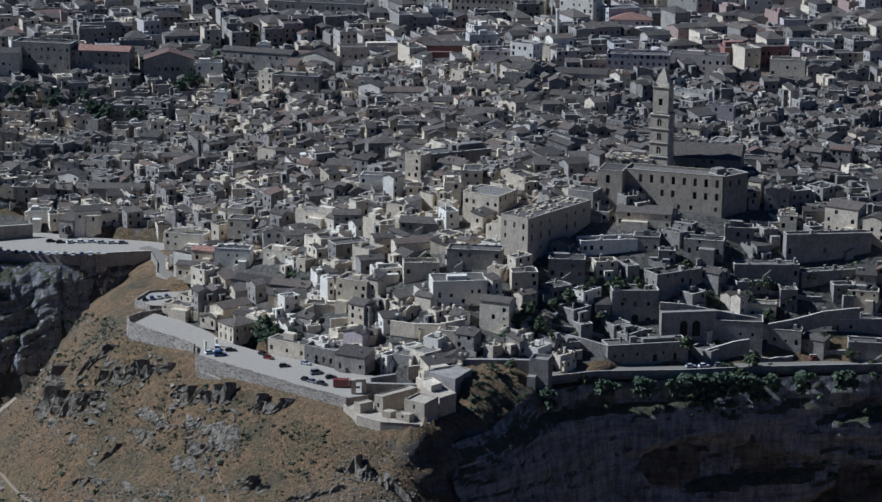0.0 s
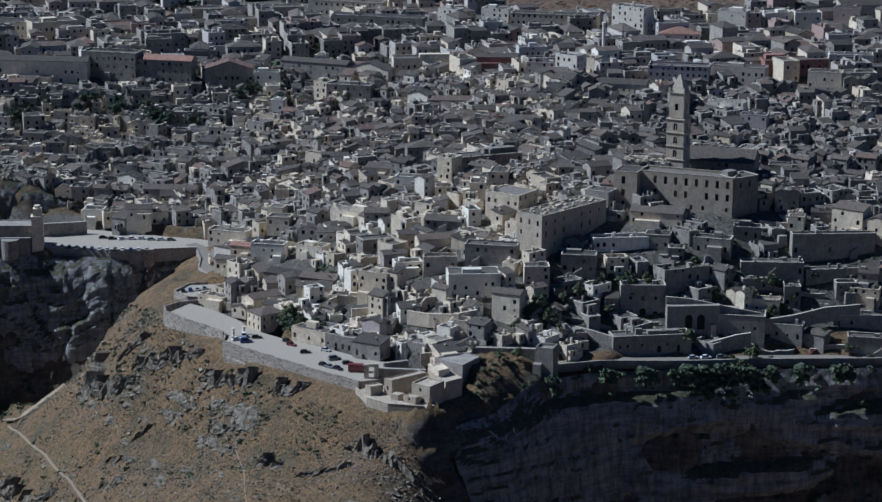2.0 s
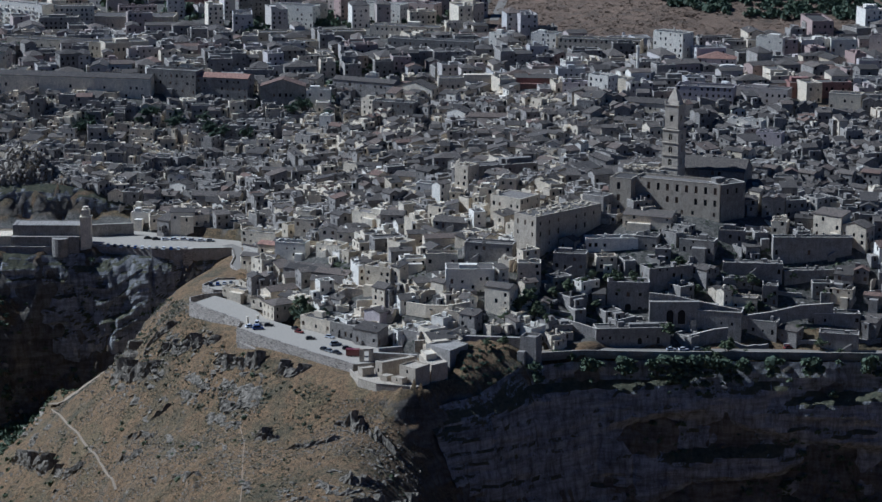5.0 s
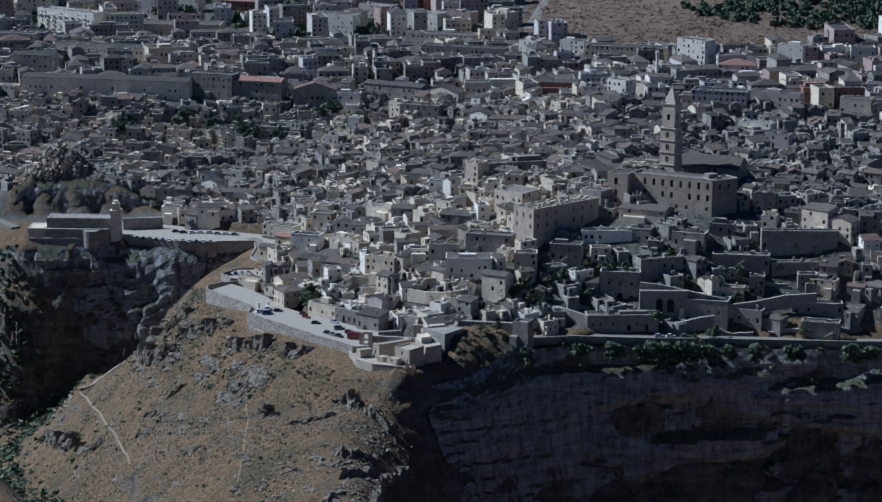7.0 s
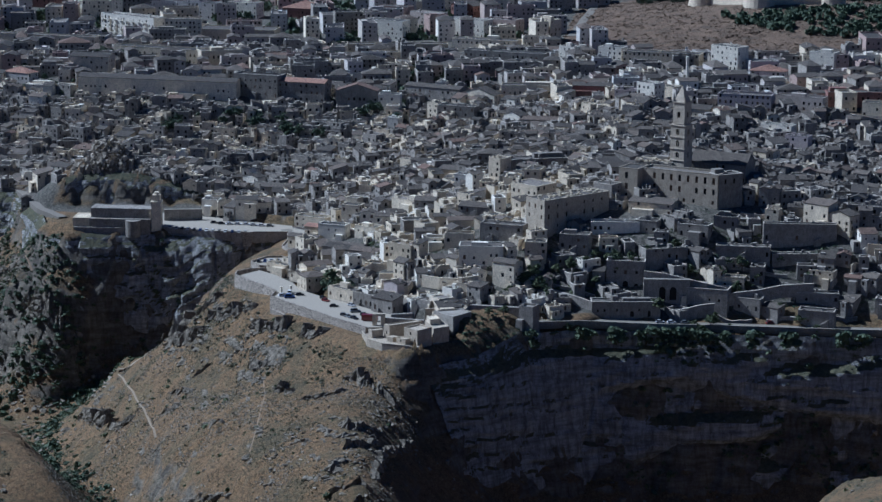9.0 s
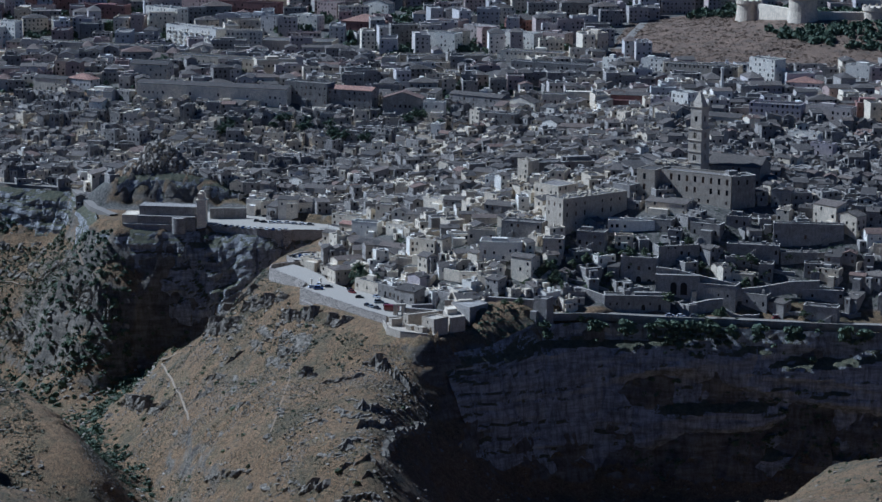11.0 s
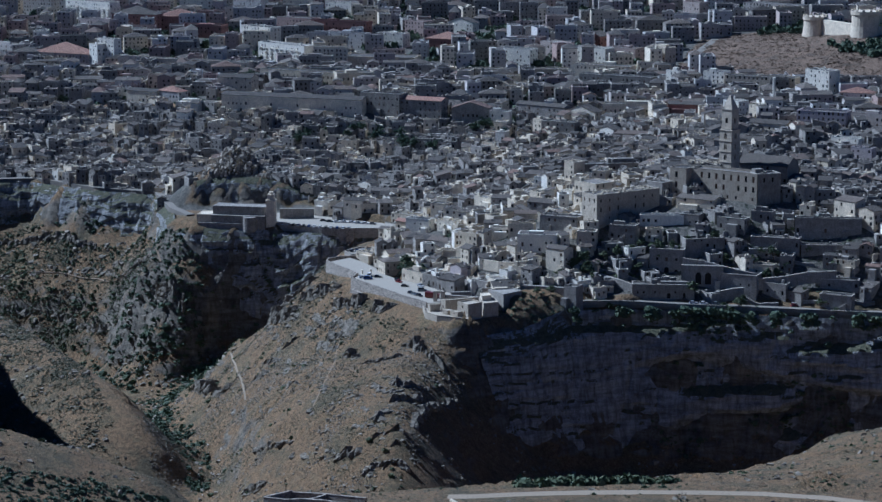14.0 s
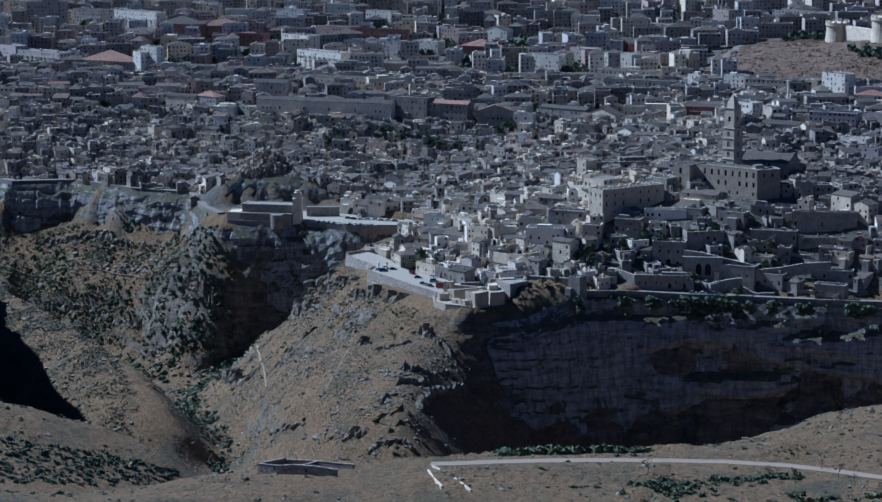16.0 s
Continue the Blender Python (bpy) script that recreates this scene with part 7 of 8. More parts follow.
RUBBER = mat_plain("tyre_rubber", (0.02, 0.02, 0.02), 0.8)


def car(colour, van=False):
    """A parked car: pressed body, glasshouse, four wheels; standing on z = 0, nose to +x."""
    L, W_, h1, h2 = (4.9, 1.9, 1.05, 1.95) if van else (4.2, 1.72, 0.86, 1.44)
    prof = [(-L / 2, 0.3), (L / 2, 0.3), (L / 2 + 0.02, 0.6), (L / 2 - 0.15, h1 - 0.12), (L / 2 - 1.1, h1), (-L / 2 + 0.25, h1 + 0.04), (-L / 2, h1 - 0.2)]
    cab = [(-L / 2 + 0.3, h1), (L / 2 - 1.15, h1), (L / 2 - 1.8, h2), (-L / 2 + 0.75, h2)]

    def extrude(p, w0, w1, z1):
        s = Shape()
        side = lambda sg: [(x, sg * (w0 if z < z1 else w1), z) for x, z in p]
        a, b = side(-1), side(1)
        s.face(*a), s.face(*b[::-1])
        for k in range(len(p)):
            m = (k + 1) % len(p)
            s.face(a[m], a[k], b[k], b[m])
        return s

    body = extrude(prof, W_ / 2, W_ / 2 - 0.06, h1 - 0.15).make("car", PAINT[colour])
    extrude(cab, W_ / 2 - 0.08, W_ / 2 - 0.22, h1 + 0.1).make("windows", GLASS_AND_HOLLOW, body).name = "glasshouse"
    rf = Shape()
    rf.box(-L / 2 + 0.75, -W_ / 2 + 0.2, h2 - 0.03, L / 2 - 1.85, W_ / 2 - 0.2, h2 + 0.04, True)
    rf.make("roof", PAINT[colour], body)
    for sx in (-L / 2 + 0.8, L / 2 - 0.8):
        for sy in (-W_ / 2 + 0.08, W_ / 2 - 0.08):
            w = Shape()
            n = 12
            ring = [(sx + 0.31 * math.cos(2 * math.pi * k / n), 0.31 + 0.31 * math.sin(2 * math.pi * k / n)) for k in range(n)]
            a, b = [(x, sy - 0.1, z) for x, z in ring], [(x, sy + 0.1, z) for x, z in ring]
            w.face(*a), w.face(*b[::-1])
            for k in range(n):
                w.face(a[(k + 1) % n], a[k], b[k], b[(k + 1) % n])
            w.make("wheel", RUBBER, body)
    return tagged(body, "%s %s parked on the pale paving" % (colour, "van" if van else "car"), "van" if van else "car", "parked cars")


MASTER = {}


def park(colour, x, y, z, turn, van=False):
    key = (colour, van)
    if key not in MASTER:
        MASTER[key] = car(colour, van)
        MASTER[key].matrix_world = pose(x, y, z, 0, 0, turn)
    else:
        copy_thing(MASTER[key], pose(x, y, z, 0, 0, turn))


for c_, x, y, a, v in (("blue", -76.5, 74.2, 20, True), ("white", -78.5, 82, 100, True), ("white", -80.5, 77, 30, False), ("black", -73.1, 80.3, 10, False), ("black", -60.5, 76, -38, False), ("red", -58.2, 71.4, -30, False), ("black", -51.6, 61.6, 12, False), ("silver", -44, 65, -30, False), ("grey", -39.5, 53.7, 28, True), ("black", -33.9, 48.7, 20, False), ("black", -42.8, 45.4, -38, False), ("grey", -40.2, 43.2, -38, False), ("black", -36.8, 41.0, -38, False)):
    park(c_, x, y, 0.0, a, v)
rng_ = random.Random(5)
for i in range(13):
    park(rng_.choice(["black", "white", "grey", "blue", "silver"]), -187 + i * 3.6, 230.6 - 3.6 * math.sin(i / 13 * 2.6), -2.9, 95 + rng_.gauss(0, 4))
for i in range(8):
    park(rng_.choice(["black", "white", "grey", "silver"]), -168 + i * 4.6, 248 + rng_.uniform(-1, 1), -2.9, 10 + rng_.gauss(0, 8))
park("red", 147.5, 88.2, -3.1, 30), park("silver", 99, 71.6, -1.4, 15), park("white", 104, 73, -1.6, 15), park("grey", 110, 75, -1.8, 15)
for i in range(4):
    park(("black", "blue", "silver", "grey")[i], -114.5 + i * 2.8, 153 + i * 1.6, -1.5, 100)

box = Shape()
box.box(-3.4, -1.25, 0.4, 2.2, 1.25, 2.9, True)
box.box(-3.5, -1.3, 2.9, 2.3, 1.3, 3.0, True)
truck = box.make("truck", PAINT["red"])
cabs = Shape()
cabs.box(2.3, -1.1, 0.4, 3.9, 1.1, 2.3, True)
cabs.make("cab", PAINT["red"], truck)
for sx in (-2.3, -1.2, 3.0):
    for sy in (-1.05, 1.05):
        w = Shape()
        ring = [(sx + 0.42 * math.cos(2 * math.pi * k / 12), 0.42 + 0.42 * math.sin(2 * math.pi * k / 12)) for k in range(12)]
        a, b = [(x, sy - 0.15, z) for x, z in ring], [(x, sy + 0.15, z) for x, z in ring]
        w.face(*a), w.face(*b[::-1])
        for k in range(12):
            w.face(a[(k + 1) % 12], a[k], b[k], b[(k + 1) % 12])
        w.make("wheel", RUBBER, truck)
truck.matrix_world = pose(-29.2, 38.8, 0, 0, 0, 0)
tagged(truck, "dark red box truck parked at the quay end", "truck")
for x, y in ((-82.8, 82.6), (-79, 85.6)):
    g = Shape()
    g.box(-0.45, -0.45, 0, 0.45, 0.45, 3.0)
    g.box(-0.55, -0.55, 3.0, 0.55, 0.55, 3.25, True)
    go = tagged(g.make("gate_pillar", STONE, tone=1.0), "tall pale stone gate pillar on the quay", "pillar", "gate pillars")
    go.matrix_world = pose(x, y, -0.05, 0, 0, 40)

# ---- rocks, scrub and trees ----
NR = np.random.default_rng(7)


def scatter(name, shapes, places, mat, label, category):
    """One object of many small pieces: (x, y, z, size, height factor)."""
    V, F, n = [], [], 0
    for i, (x, y, z, s, hf) in enumerate(places):
        v, f = shapes[i % len(shapes)]
        a = NR.uniform(0, 2 * math.pi)
        c, sn = math.cos(a), math.sin(a)
        p = np.stack([(v[:, 0] * c - v[:, 1] * sn) * s + x, (v[:, 0] * sn + v[:, 1] * c) * s + y, v[:, 2] * s * hf + z], 1)
        V.append(p)
        F.append(f + n)
        n += len(v)
    ob = mesh_object(name, np.concatenate(V).tolist(), np.concatenate(F).tolist(), mat)
    return tagged(ob, label, category, kind="stuff")


def spots(poly, n, thick, cut, size, seed, sink=0.2, tall=1.0, scale=0.03, power=2.0):
    """Places in a plot, gathered where a slow noise is high."""
    r = np.random.default_rng(seed)
    xs, ys = [p[0] for p in poly], [p[1] for p in poly]
    out = []
    while len(out) < n:
        x, y = r.uniform(min(xs), max(xs), 4000), r.uniform(min(ys), max(ys), 4000)
        ok = inside(poly, x, y)
        for a, b in zip(x[ok], y[ok]):
            d = noise.noise(Vector((a * scale, b * scale, seed))) + 0.5 * noise.noise(Vector((a * scale * 4, b * scale * 4, seed)))
            if d * thick + r.uniform(-0.5, 0.5) < cut:
                continue
            s = size[0] + (size[1] - size[0]) * r.random() ** (power * 2)
            out.append((a, b, ground_z(a, b) - s * sink, s, tall * r.uniform(0.7, 1.3)))
            if len(out) >= n:
                break
    return out


HILLSIDE = [(-195, 170), (-150, 205), (-118, 128), (-88, 70), (-30, 6), (2, -6), (12, -40), (12, -130), (-60, -140), (-150, -45), (-200, 45)]
GORGE_LEFT = [(-470, 296), (-400, 314), (-350, 290), (-306, 284), (-268, 236), (-262, 212), (-200, 206), (-170, 216), (-150, 205), (-195, 170), (-205, 50), (-150, -50), (-240, 100), (-320, 190), (-480, 250)]
RIGHT_WALL = [(14, -30), (26, 16), (64, 55), (95, 60), (150, 76), (260, 78), (260, 20), (150, -20), (60, -120), (20, -140)]
NEAR = [(-300, -60), (-120, -240), (-50, -236), (20, -320), (-100, -420), (300, -420), (300, -80), (190, -70), (185, -200), (120, -285), (60, -310), (-30, -280), (-150, -300), (-420, -50), (-420, 150), (-281, 79)]


def shard(seed):
    """A broken, bedded block: the hull of a few points in a flat box."""
    r = np.random.default_rng(seed)
    bm = bmesh.new()
    for k in range(11):
        bm.verts.new((r.uniform(-1.3, 1.3), r.uniform(-0.9, 0.9), r.choice([-0.6, 0.15, 0.5, 0.8]) + r.uniform(-0.08, 0.08)))
    bmesh.ops.convex_hull(bm, input=bm.verts[:])
    for v in [v for v in bm.verts if not v.link_faces]:
        bm.verts.remove(v)
    bmesh.ops.triangulate(bm, faces=bm.faces[:])
    bm.verts.index_update()
    vs, fs = np.array([v.co[:] for v in bm.verts]), [[v.index for v in f.verts] for f in bm.faces]
    bm.free()
    return vs, np.array(fs)


ROCKS = [shard(k) for k in range(7)]
BIG = [shard(20 + k) for k in range(9)]
scatter("boulders", ROCKS, spots(HILLSIDE, 26000, 3.0, 0.6, (0.1, 0.6), 31), ROCK, "pale limestone boulders scattered over dry grass", "rocks")
scatter("crag_blocks", BIG, spots([(-165, 190), (-118, 126), (-84, 62), (-60, 36), (-70, 18), (-120, 62), (-155, 130), (-180, 170)], 700, 2.0, 0.35, (0.25, 1.3), 33, 0.35, 1.2, 0.06), ROCK, "jagged limestone crags below the quay", "rocks")
scatter("slope_blocks", BIG, spots(HILLSIDE, 900, 2.2, 0.7, (0.2, 1.2), 35, 0.4, 0.9, 0.055), ROCK, "broken limestone outcrops on the slope", "rocks")
scatter("spur_blocks", BIG, spots([(-40, -30), (-4, -20), (14, -70), (14, -130), (-30, -140), (-60, -110)], 1500, 1.8, 0.4, (0.2, 1.2), 36, 0.35, 1.0, 0.06), ROCK, "grey limestone blocks on the end of the spur", "rocks")
scatter("gorge_blocks", BIG, spots(GORGE_LEFT, 1800, 1.6, 0.4, (0.3, 2.2), 37, 0.35, 1.1), ROCK, "limestone blocks in the gorge", "rocks")
scatter("church_rock_blocks", BIG, spots([(-266, 285), (-232, 288), (-206, 294), (-222, 304), (-240, 312), (-264, 308)], 1500, 0.6, 0.0, (0.35, 1.5), 38, 0.1, 1.7), RUBBLE, "pale jagged boulders of the rock above the square", "rocks")
scatter("wall_blocks", BIG, spots(RIGHT_WALL, 500, 1.4, 0.5, (0.4, 1.5), 39, 0.4, 1.0), ROCK, "fallen limestone blocks below the cliff", "rocks")
scatter("near_stones", ROCKS, spots(NEAR, 2200, 1.5, 0.4, (0.2, 1.6), 40), ROCK, "stones in the grass of the near plateau", "rocks")


def tuft(n, seed, flat=0.7):
    """A bush of small leaf blades."""
    r = np.random.default_rng(seed)
    V, F = [], []
    for k in range(n):
        d = r.normal(size=3)
        d /= np.linalg.norm(d)
        p = d * r.uniform(0.45, 1.0) * np.array([1, 1, flat])
        p[2] = abs(p[2])
        u = r.normal(size=3)
        u /= np.linalg.norm(u)
        w = np.cross(u, d)
        w /= np.linalg.norm(w) + 1e-6
        s = r.uniform(0.2, 0.42)
        V += [p + u * s, p + w * s, p - u * s, p - w * s]
        F.append([4 * k, 4 * k + 1, 4 * k + 2, 4 * k + 3])
    return np.array(V), np.array(F)


TUFTS = [tuft(14, k) for k in range(5)]
BUSH = [tuft(60, 50 + k, 0.85) for k in range(5)]
scatter("grass_scrub", TUFTS, spots(HILLSIDE, 24000, 1.6, 0.2, (0.15, 0.7), 41, 0.1), SCRUB, "low dry scrub and grass tufts", "scrub")
scatter("slope_bushes", BUSH, spots(HILLSIDE, 260, 1.0, 0.3, (0.5, 1.9), 42, 0.1), LEAF, "dark green bushes on the dry slope", "bushes")
scatter("gorge_bushes", BUSH, spots([(-330, 232), (-240, 130), (-206, 40), (-190, 60), (-222, 150), (-200, 190), (-166, 214), (-150, 222), (-200, 216), (-260, 212)], 900, 1.2, 0.25, (1.0, 3.2), 43, 0.15), LEAF_DARK, "dense dark bushes along the bottom of the gorge", "bushes")
scatter("stream_bushes", BUSH, spots([(-222, 100), (-196, 44), (-150, -14), (-128, -50), (-116, -44), (-136, 2), (-176, 62), (-208, 108)], 520, 1.0, 0.1, (0.8, 2.6), 65, 0.15), LEAF_DARK, "dark thicket along the dry stream", "bushes")
scatter("bank_bushes", BUSH, spots(GORGE_LEFT, 1300, 1.2, 0.3, (0.6, 2.2), 44, 0.15), LEAF, "bushes on the banks of the gorge", "bushes")
scatter("cliff_bushes", BUSH, spots([(40, 44), (64, 57), (95, 63), (150, 78), (200, 74), (260, 80), (260, 66), (150, 64), (100, 52), (60, 44)], 520, 0.8, 0.3, (0.8, 2.6), 45, 0.2), LEAF_DARK, "dark bushes along the cliff edge", "bushes")
HANG = []
rh = random.Random(66)
rim_ = along(LINES["cliff rim"], 0.5)
rim_ = rim_[(rim_[:, 0] > 44) & (rim_[:, 0] < 250)]
while len(HANG) < 460:
    q = rim_[rh.randrange(len(rim_))]
    thick = 0.08 + 0.9 * noise.noise(Vector((q[0] * 0.13, 3.0, 1.0))) + 0.6 * math.exp(-((q[0] - 106) / 18) ** 2)
    down = rh.random() ** 1.8 * (6 + 12 * math.exp(-((q[0] - 106) / 18) ** 2) + 5 * noise.noise(Vector((q[0] * 0.2, 7.0, 1.0))))
    if rh.random() < thick * (1 - down / 20):
        size_ = 0.5 + 2.2 * rh.random() ** 2 * (1.25 - down / 24)
        HANG.append((q[0] + rh.uniform(-0.5, 0.5), q[1] - 1.2 - down * 0.13 - rh.uniform(0, 1.5), q[2] + 0.6 - down, size_, rh.uniform(0.8, 1.3)))
scatter("cliff_creepers", BUSH, HANG, LEAF_DARK, "green shrubs and creepers hanging over the cliff edge", "bushes")
scatter("near_bushes", BUSH, spots(NEAR, 520, 1.6, 0.55, (0.5, 1.8), 46, 0.15), LEAF, "olive green bushes on the near plateau", "bushes")
scatter("ravine_bushes", BUSH, spots([(-120, -300), (-60, -262), (-40, -250), (-38, -262), (-62, -300), (-85, -330), (-130, -350)], 900, 0.5, -0.2, (0.4, 1.5), 47, 0.15, power=0.8), LEAF_DARK, "dark scrub filling a small ravine", "bushes")
scatter("road_bushes", BUSH, spots([(114, -298), (136, -289), (166, -275), (168, -270), (134, -282), (112, -292)], 150, 0.3, 0.0, (1.2, 3.4), 48, 0.1, power=0.7), LEAF, "bright green bushes beside the road", "bushes")
scatter("near_thicket", BUSH, spots([(176, -336), (204, -352), (290, -350), (300, -310), (250, -302), (226, -300), (196, -322)], 560, 1.2, 0.2, (0.7, 2.4), 49, 0.15, power=0.7), LEAF, "thorny thicket on the near plateau", "bushes")
scatter("near_hill_scrub", BUSH, spots([(-420, 150), (-281, 79), (-202, -37), (-135, -130), (-60, -232), (-90, -262), (-200, -300), (-260, -190), (-380, 0)], 5200, 1.4, 0.2, (0.2, 0.9), 54, 0.15, 0.7, 0.04), SCRUB, "dark low scrub on the near slopes", "scrub")
scatter("hill_scrub", TUFTS, spots([(-42, 650), (-52, 800), (-10, 850), (120, 850), (320, 800), (320, 690), (190, 650), (110, 622), (50, 616), (0, 640)], 9000, 1.0, 0.0, (0.8, 2.4), 55, 0.1, 0.6), RUSSET, "reddish brown dry scrub on the castle hill", "scrub")
scatter("rim_bushes", BUSH, spots([(-141, 226), (-160, 222), (-190, 225), (-214, 217), (-240, 214), (-260, 224), (-276, 254), (-306, 300), (-352, 304), (-408, 328), (-450, 310), (-452, 304), (-404, 319), (-350, 296), (-308, 290), (-282, 248), (-264, 212), (-238, 203), (-200, 212), (-162, 214)], 900, 0.8, 0.2, (0.5, 1.9), 56, 0.15), LEAF_DARK, "dark bushes along the rim of the gorge", "bushes")
scatter("field_scrub", TUFTS, spots(NEAR, 9000, 1.3, 0.15, (0.3, 1.0), 57, 0.1, 0.7, 0.05), SCRUB, "dry weeds over the near plateau", "scrub")
scatter("slope_scrub", TUFTS, spots([(-480, 262), (-380, 250), (-302, 226), (-262, 212), (-306, 284), (-350, 290), (-400, 314), (-470, 296)], 9000, 0.8, 0.0, (0.4, 1.5), 58, 0.1, 0.8, 0.05), SCRUB, "dry scrub on the ledges of the gorge", "scrub")
scatter("river_boulders", BIG, spots([(-262, 172), (-246, 138), (-196, 52), (-144, -4), (-118, -56), (-108, -50), (-132, 6), (-184, 60), (-236, 146), (-254, 180)], 300, 0.6, 0.0, (0.3, 1.5), 59, 0.3), RUBBLE, "pale boulders in the dry bed of the stream", "rocks")
scatter("quay_scrub", BUSH, spots([(-150, 205), (-118, 122), (-86, 66), (-26, 4), (-36, -14), (-96, 44), (-152, 130), (-176, 180)], 1500, 1.2, 0.15, (0.25, 1.2), 60, 0.15, 0.9, 0.06), SCRUB, "olive scrub between the crags below the quay", "scrub")
scatter("terrace_scrub", TUFTS, spots([(44, 66), (100, 80), (170, 100), (260, 104), (260, 150), (110, 146), (44, 118), (20, 84)], 4200, 1.2, 0.15, (0.3, 1.2), 61, 0.1, 0.8, 0.06), LEAF_DARK, "weeds and creepers over the ruined terraces", "scrub")
BROW = [(-430, 222), (-302, 112), (-221, 28), (-140, -75), (-120, -126), (-160, -95), (-240, -14), (-305, 42), (-395, 125)]
scatter("brow_scrub", TUFTS, spots(BROW, 15000, 1.0, 0.05, (0.4, 1.5), 62, 0.1, 0.8, 0.05), SCRUB, "dry scrub on the ridge across the stream", "scrub")
scatter("brow_blocks", BIG, spots(BROW, 700, 1.4, 0.3, (0.4, 2.0), 63, 0.35, 1.1, 0.05), ROCK, "weathered blocks along the ridge across the stream", "rocks")
scatter("lane_bushes", BUSH, spots([(-58, 88), (-24, 84), (4, 68), (24, 72), (40, 88), (46, 66), (24, 56), (-14, 56), (-36, 66)], 160, 1.0, 0.2, (0.5, 1.5), 64, 0.1), LEAF, "green bushes among the lanes above the car park", "bushes")
scatter("garden_bushes", BUSH, spots([(10, 12), (26, 22), (42, 46), (30, 50), (10, 44), (8, 24)], 320, 0.6, 0.1, (0.35, 1.2), 52, 0.2), LEAF_DARK, "dark shrubs in a walled garden", "bushes")
scatter("bench_bushes", BUSH, spots([(-470, 296), (-400, 314), (-350, 290), (-306, 284), (-268, 236), (-262, 212), (-310, 226), (-380, 250), (-480, 262)], 2400, 1.1, 0.15, (0.4, 1.8), 53, 0.15, 1.0, 0.05), LEAF, "dark bushes on the ledges of the gorge", "bushes")
scatter("terrace_bushes", BUSH, spots([(-70, 150), (-30, 96), (44, 74), (170, 104), (170, 140), (60, 130), (-30, 150)], 700, 1.4, 0.3, (0.5, 1.8), 51, 0.1), LEAF, "bushes and creepers between the houses", "bushes")


def tree(kind, seed, height):
    """A tree: tapered trunk with limbs, a crown of leaf clumps with gaps."""
    r = random.Random(seed)
    root = new("tree")
    s = Shape()

    def limb(a, b, r0, r1, n=7):
        a, b = Vector(a), Vector(b)
        z = (b - a).normalized()
        x = z.orthogonal().normalized()
        y = z.cross(x)
        p = [a + (x * math.cos(2 * math.pi * k / n) + y * math.sin(2 * math.pi * k / n)) * r0 for k in range(n)]
        q = [b + (x * math.cos(2 * math.pi * k / n) + y * math.sin(2 * math.pi * k / n)) * r1 for k in range(n)]
        for k in range(n):
            s.face(p[k], p[(k + 1) % n], q[(k + 1) % n], q[k])

    fork = height * 0.35
    limb((0, 0, -0.6), (0.1, 0.1, fork), height * 0.045, height * 0.03)
    tips = []
    for k in range(6):
        a = 2 * math.pi * (k + r.uniform(-0.3, 0.3)) / 6
        tip = (math.cos(a) * height * r.uniform(0.15, 0.33), math.sin(a) * height * r.uniform(0.15, 0.33), height * r.uniform(0.55, 0.85))
        limb((0.1, 0.1, fork * r.uniform(0.8, 1.0)), tip, height * 0.022, height * 0.008, 5)
        tips.append(tip)
    s.make("trunk", BARK, root)
    V, F, n = [], [], 0
    g = np.random.default_rng(seed)
    for tip in tips + [(0, 0, height * 0.85)]:
        for j in range(4):
            v, f = BUSH[g.integers(5)]
            off = g.normal(size=3) * height * 0.09
            V.append(v * height * g.uniform(0.1, 0.17) + np.array(tip) + off)
            F.append(f + n)
            n += len(v)
    crown = mesh_object("crown", np.concatenate(V).tolist(), np.concatenate(F).tolist(), LEAF if kind == "broad" else LEAF_DARK, root)
    return tagged(root, "dark green leafy tree beside stone walls" if kind == "broad" else "dark evergreen tree between the houses", "tree", "trees")


def plant(master, x, y, turn, size):
    m = copy_thing(master, pose(x, y, ground_z(x, y), 0, 0, turn))
    return m


def thorn(seed, height):
    """A small bare tree: crooked stem, forked boughs and a few leaf clumps."""
    r = random.Random(seed)
    root = new("thorn_tree")
    s = Shape()

    def bough(a, d, l, rad, depth):
        b_ = a + d * l
        x = d.orthogonal().normalized()
        y = d.cross(x)
        p = [a + (x * math.cos(k * 1.257) + y * math.sin(k * 1.257)) * rad for k in range(5)]
        q = [b_ + (x * math.cos(k * 1.257) + y * math.sin(k * 1.257)) * rad * 0.6 for k in range(5)]
        for k in range(5):
            s.face(p[k], p[(k + 1) % 5], q[(k + 1) % 5], q[k])
        if depth:
            for k in range(3):
                bough(b_, (d + Vector((r.uniform(-0.8, 0.8), r.uniform(-0.8, 0.8), r.uniform(-0.1, 0.5)))).normalized(), l * r.uniform(0.55, 0.8), rad * 0.6, depth - 1)

    bough(Vector((0, 0, -0.4)), Vector((0.15, 0.05, 1)).normalized(), height * 0.4, height * 0.03, 4)
    s.make("trunk", BARK, root)
    g = np.random.default_rng(seed)
    V, F, n = [], [], 0
    for k in range(7):
        v, f = TUFTS[g.integers(5)]
        V.append(v * height * g.uniform(0.06, 0.13) + np.array([g.normal() * height * 0.2, g.normal() * height * 0.2, height * g.uniform(0.5, 0.95)]))
        F.append(f + n)
        n += len(v)
    mesh_object("crown", np.concatenate(V).tolist(), np.concatenate(F).tolist(), SCRUB, root)
    return tagged(root, "small bare thorn tree in the dry grass", "tree", "thorn trees")


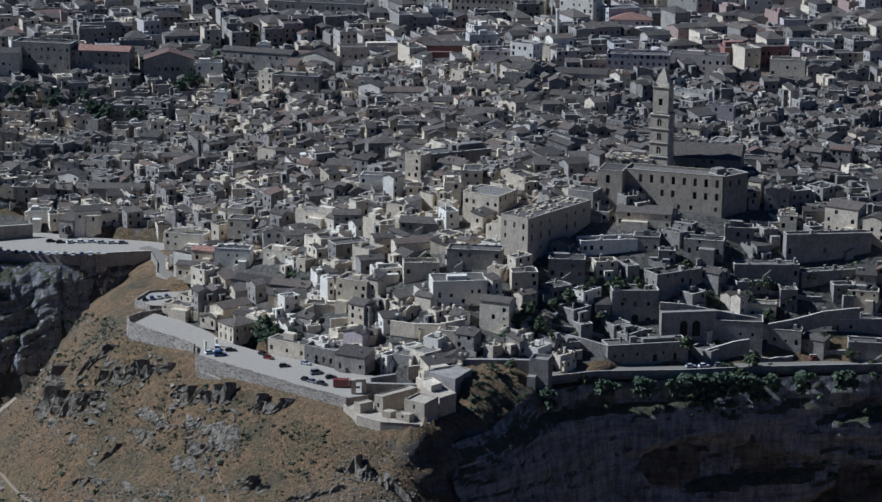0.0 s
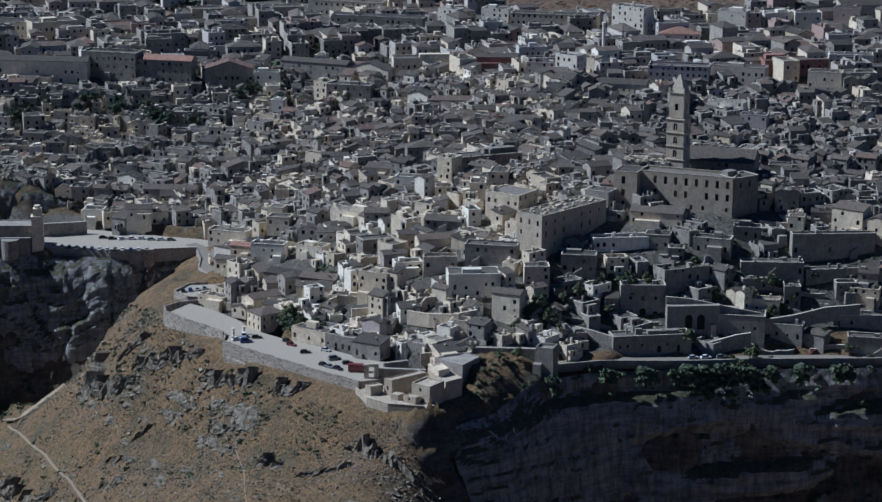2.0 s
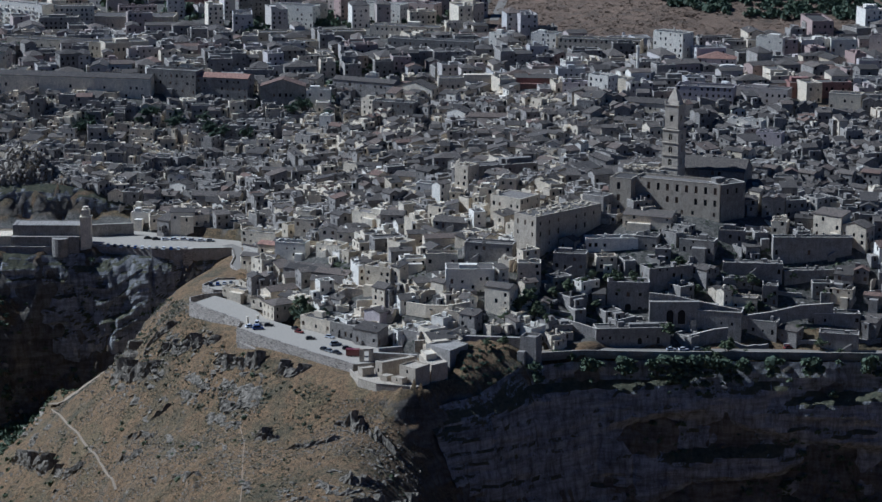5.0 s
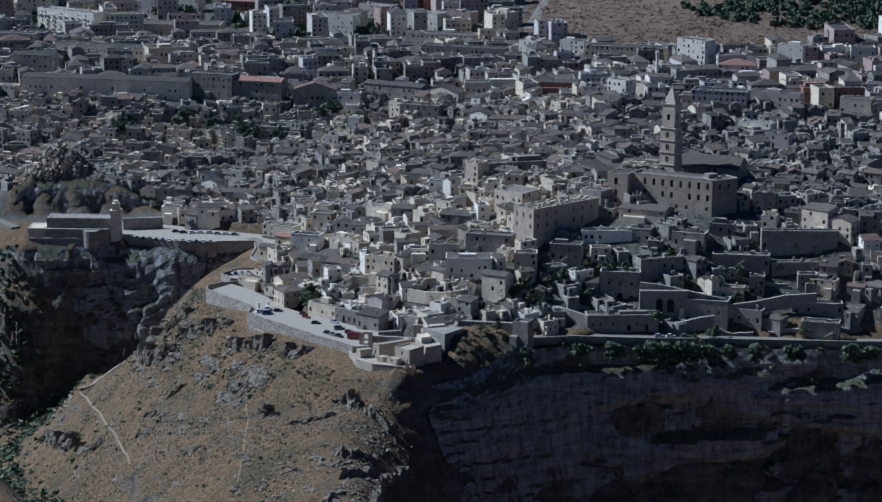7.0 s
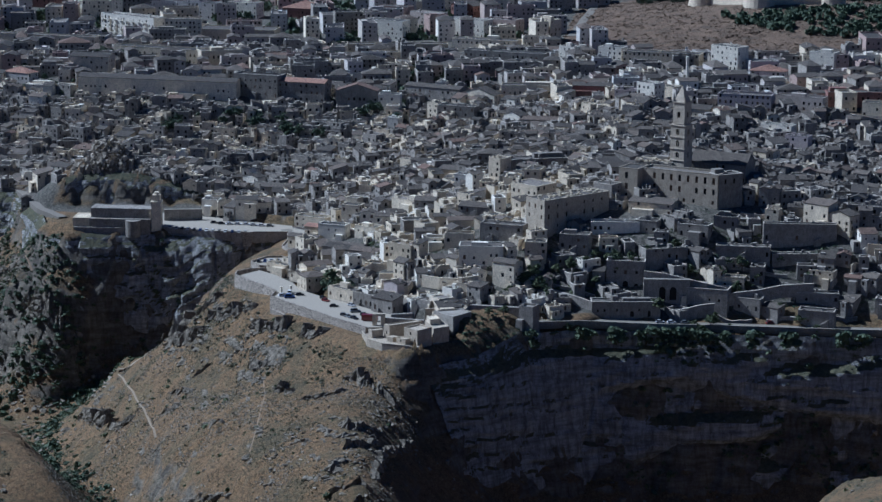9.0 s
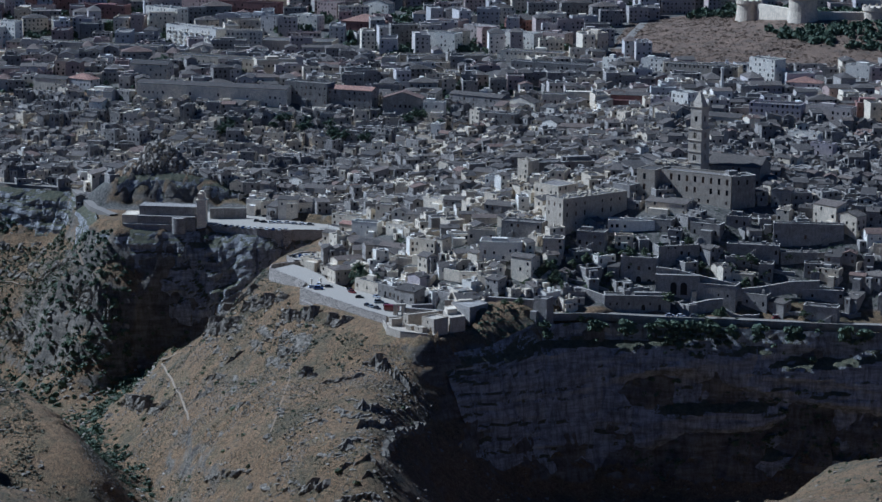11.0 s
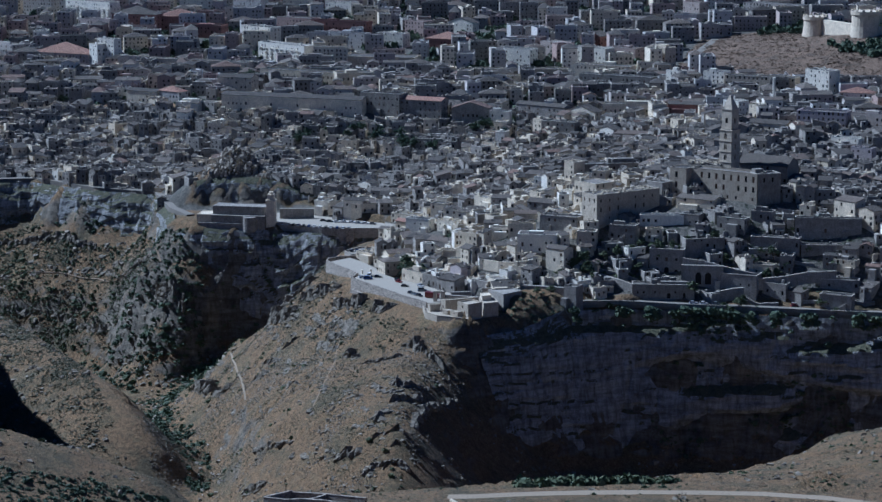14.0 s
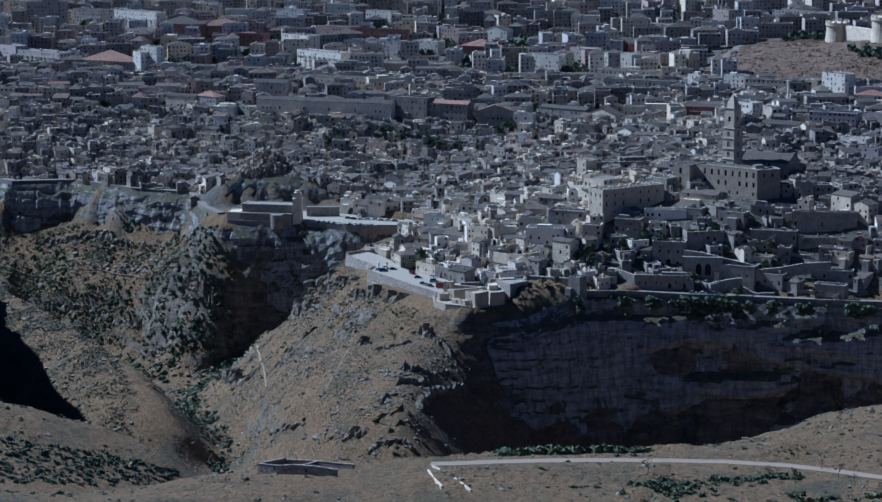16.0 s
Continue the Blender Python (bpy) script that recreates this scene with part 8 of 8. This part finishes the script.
THORNS = [thorn(5, 5.5), thorn(6, 4.0)]
for tr_, (x, y) in zip(THORNS, ((179, -322), (150, -342))):
    tr_.matrix_world = pose(x, y, ground_z(x, y), 0, 0, 30)
for x, y, k in ((186, -318, 1), (189, -334, 1), (192, -340, 0), (206, -330, 0), (214, -322, 1), (222, -312, 0), (232, -318, 1), (244, -300, 0), (252, -312, 1), (258, -290, 0), (236, -290, 1)):
    copy_thing(THORNS[k], pose(x, y, ground_z(x, y), 0, 0, 50 * k + x * 7 % 360))


TREES = [tree("broad", 1, 6.5), tree("broad", 2, 5.0), tree("dark", 3, 9.0), tree("dark", 4, 7.5), tree("broad", 8, 8.5)]
rt = random.Random(9)
first = [(76, 98), (85, 68), (-60, 88), (-230, 420), (84, 99)]
for tr_, (x, y) in zip(TREES, first):
    tr_.matrix_world = pose(x, y, ground_z(x, y), 0, 0, 30)
for x, y, k in ((100, 71, 4), (107, 71, 4), (114, 74, 4), (122, 76, 4), (131, 80, 4), (97, 78, 4), (74, 100, 4), (38, 80, 4), (44, 74, 4), (-62, 92, 4), (-56, 88, 0), (-66, 96, 1), (-50, 84, 1), (34, 78, 0), (38, 84, 0), (42, 76, 1), (30, 70, 1), (48, 72, 0), (70, 102, 1), (82, 103, 0), (64, 104, 1), (40, 78, 0), (46, 82, 1), (30, 46, 1), (24, 44, 1), (98, 66, 0), (104, 67, 0), (110, 70, 1), (117, 72, 0), (126, 75, 1), (136, 79, 1), (142, 80, 0), (52, 58, 1), (58, 60, 1), (130, 99, 0), (136, 102, 1), (126, 110, 1), (100, 112, 0), (-64, 94, 1), (-58, 92, 1), (-70, 100, 3), (118, 98, 1), (150, 118, 1), (88, 108, 0), (93, 110, 1), (60, 98, 1), (54, 92, 0), (48, 88, 1), (108, 104, 1), (132, 112, 0), (140, 108, 1), (124, 104, 0), (164, 112, 1), (66, 90, 1), (152, 92, 1), (112, 76, 0), (160, 86, 1), (170, 84, 0)):
    plant(TREES[k], x + rt.uniform(-1, 1), y + rt.uniform(-1, 1), rt.uniform(0, 360), 1)
for cx_, cy_, n, spread in ((-245, 410, 5, 7), (-190, 418, 4, 8), (-165, 405, 6, 7), (-215, 425, 3, 10), (-330, 560, 6, 12), (-190, 640, 6, 10), (-420, 640, 8, 16), (-120, 436, 4, 8)):
    for k in range(n):
        plant(TREES[rt.choice([2, 3])], cx_ + rt.gauss(0, spread), cy_ + rt.gauss(0, spread * 0.6), rt.uniform(0, 360), 1)


def wood(name, poly, n, seed, size, label):
    """Trees too far to tell apart."""
    scatter(name, BUSH, spots(poly, n, 0.8, 0.1, size, seed, -0.25, 1.2, power=0.6), LEAF_DARK, label, "trees")


wood("castle_wood", [(66, 708), (80, 684), (130, 662), (260, 662), (340, 680), (340, 770), (160, 735), (110, 712), (90, 708)], 900, 61, (1.8, 4.0), "dark pine wood on the castle hill")
wood("hill_wood", [(-10, 820), (40, 800), (160, 790), (330, 790), (330, 900), (0, 900)], 900, 62, (2.5, 4.6), "dark pine wood behind the castle")
wood("street_trees", [(-700, 640), (-300, 700), (-60, 660), (-60, 1100), (-700, 1200)], 2200, 63, (1.8, 4.6), "dark street trees between blocks of flats")
wood("garden_trees", [(-420, 400), (-320, 440), (-140, 440), (-60, 470), (-60, 600), (-600, 600), (-600, 440)], 900, 64, (1.2, 2.8), "dark garden trees among the houses")
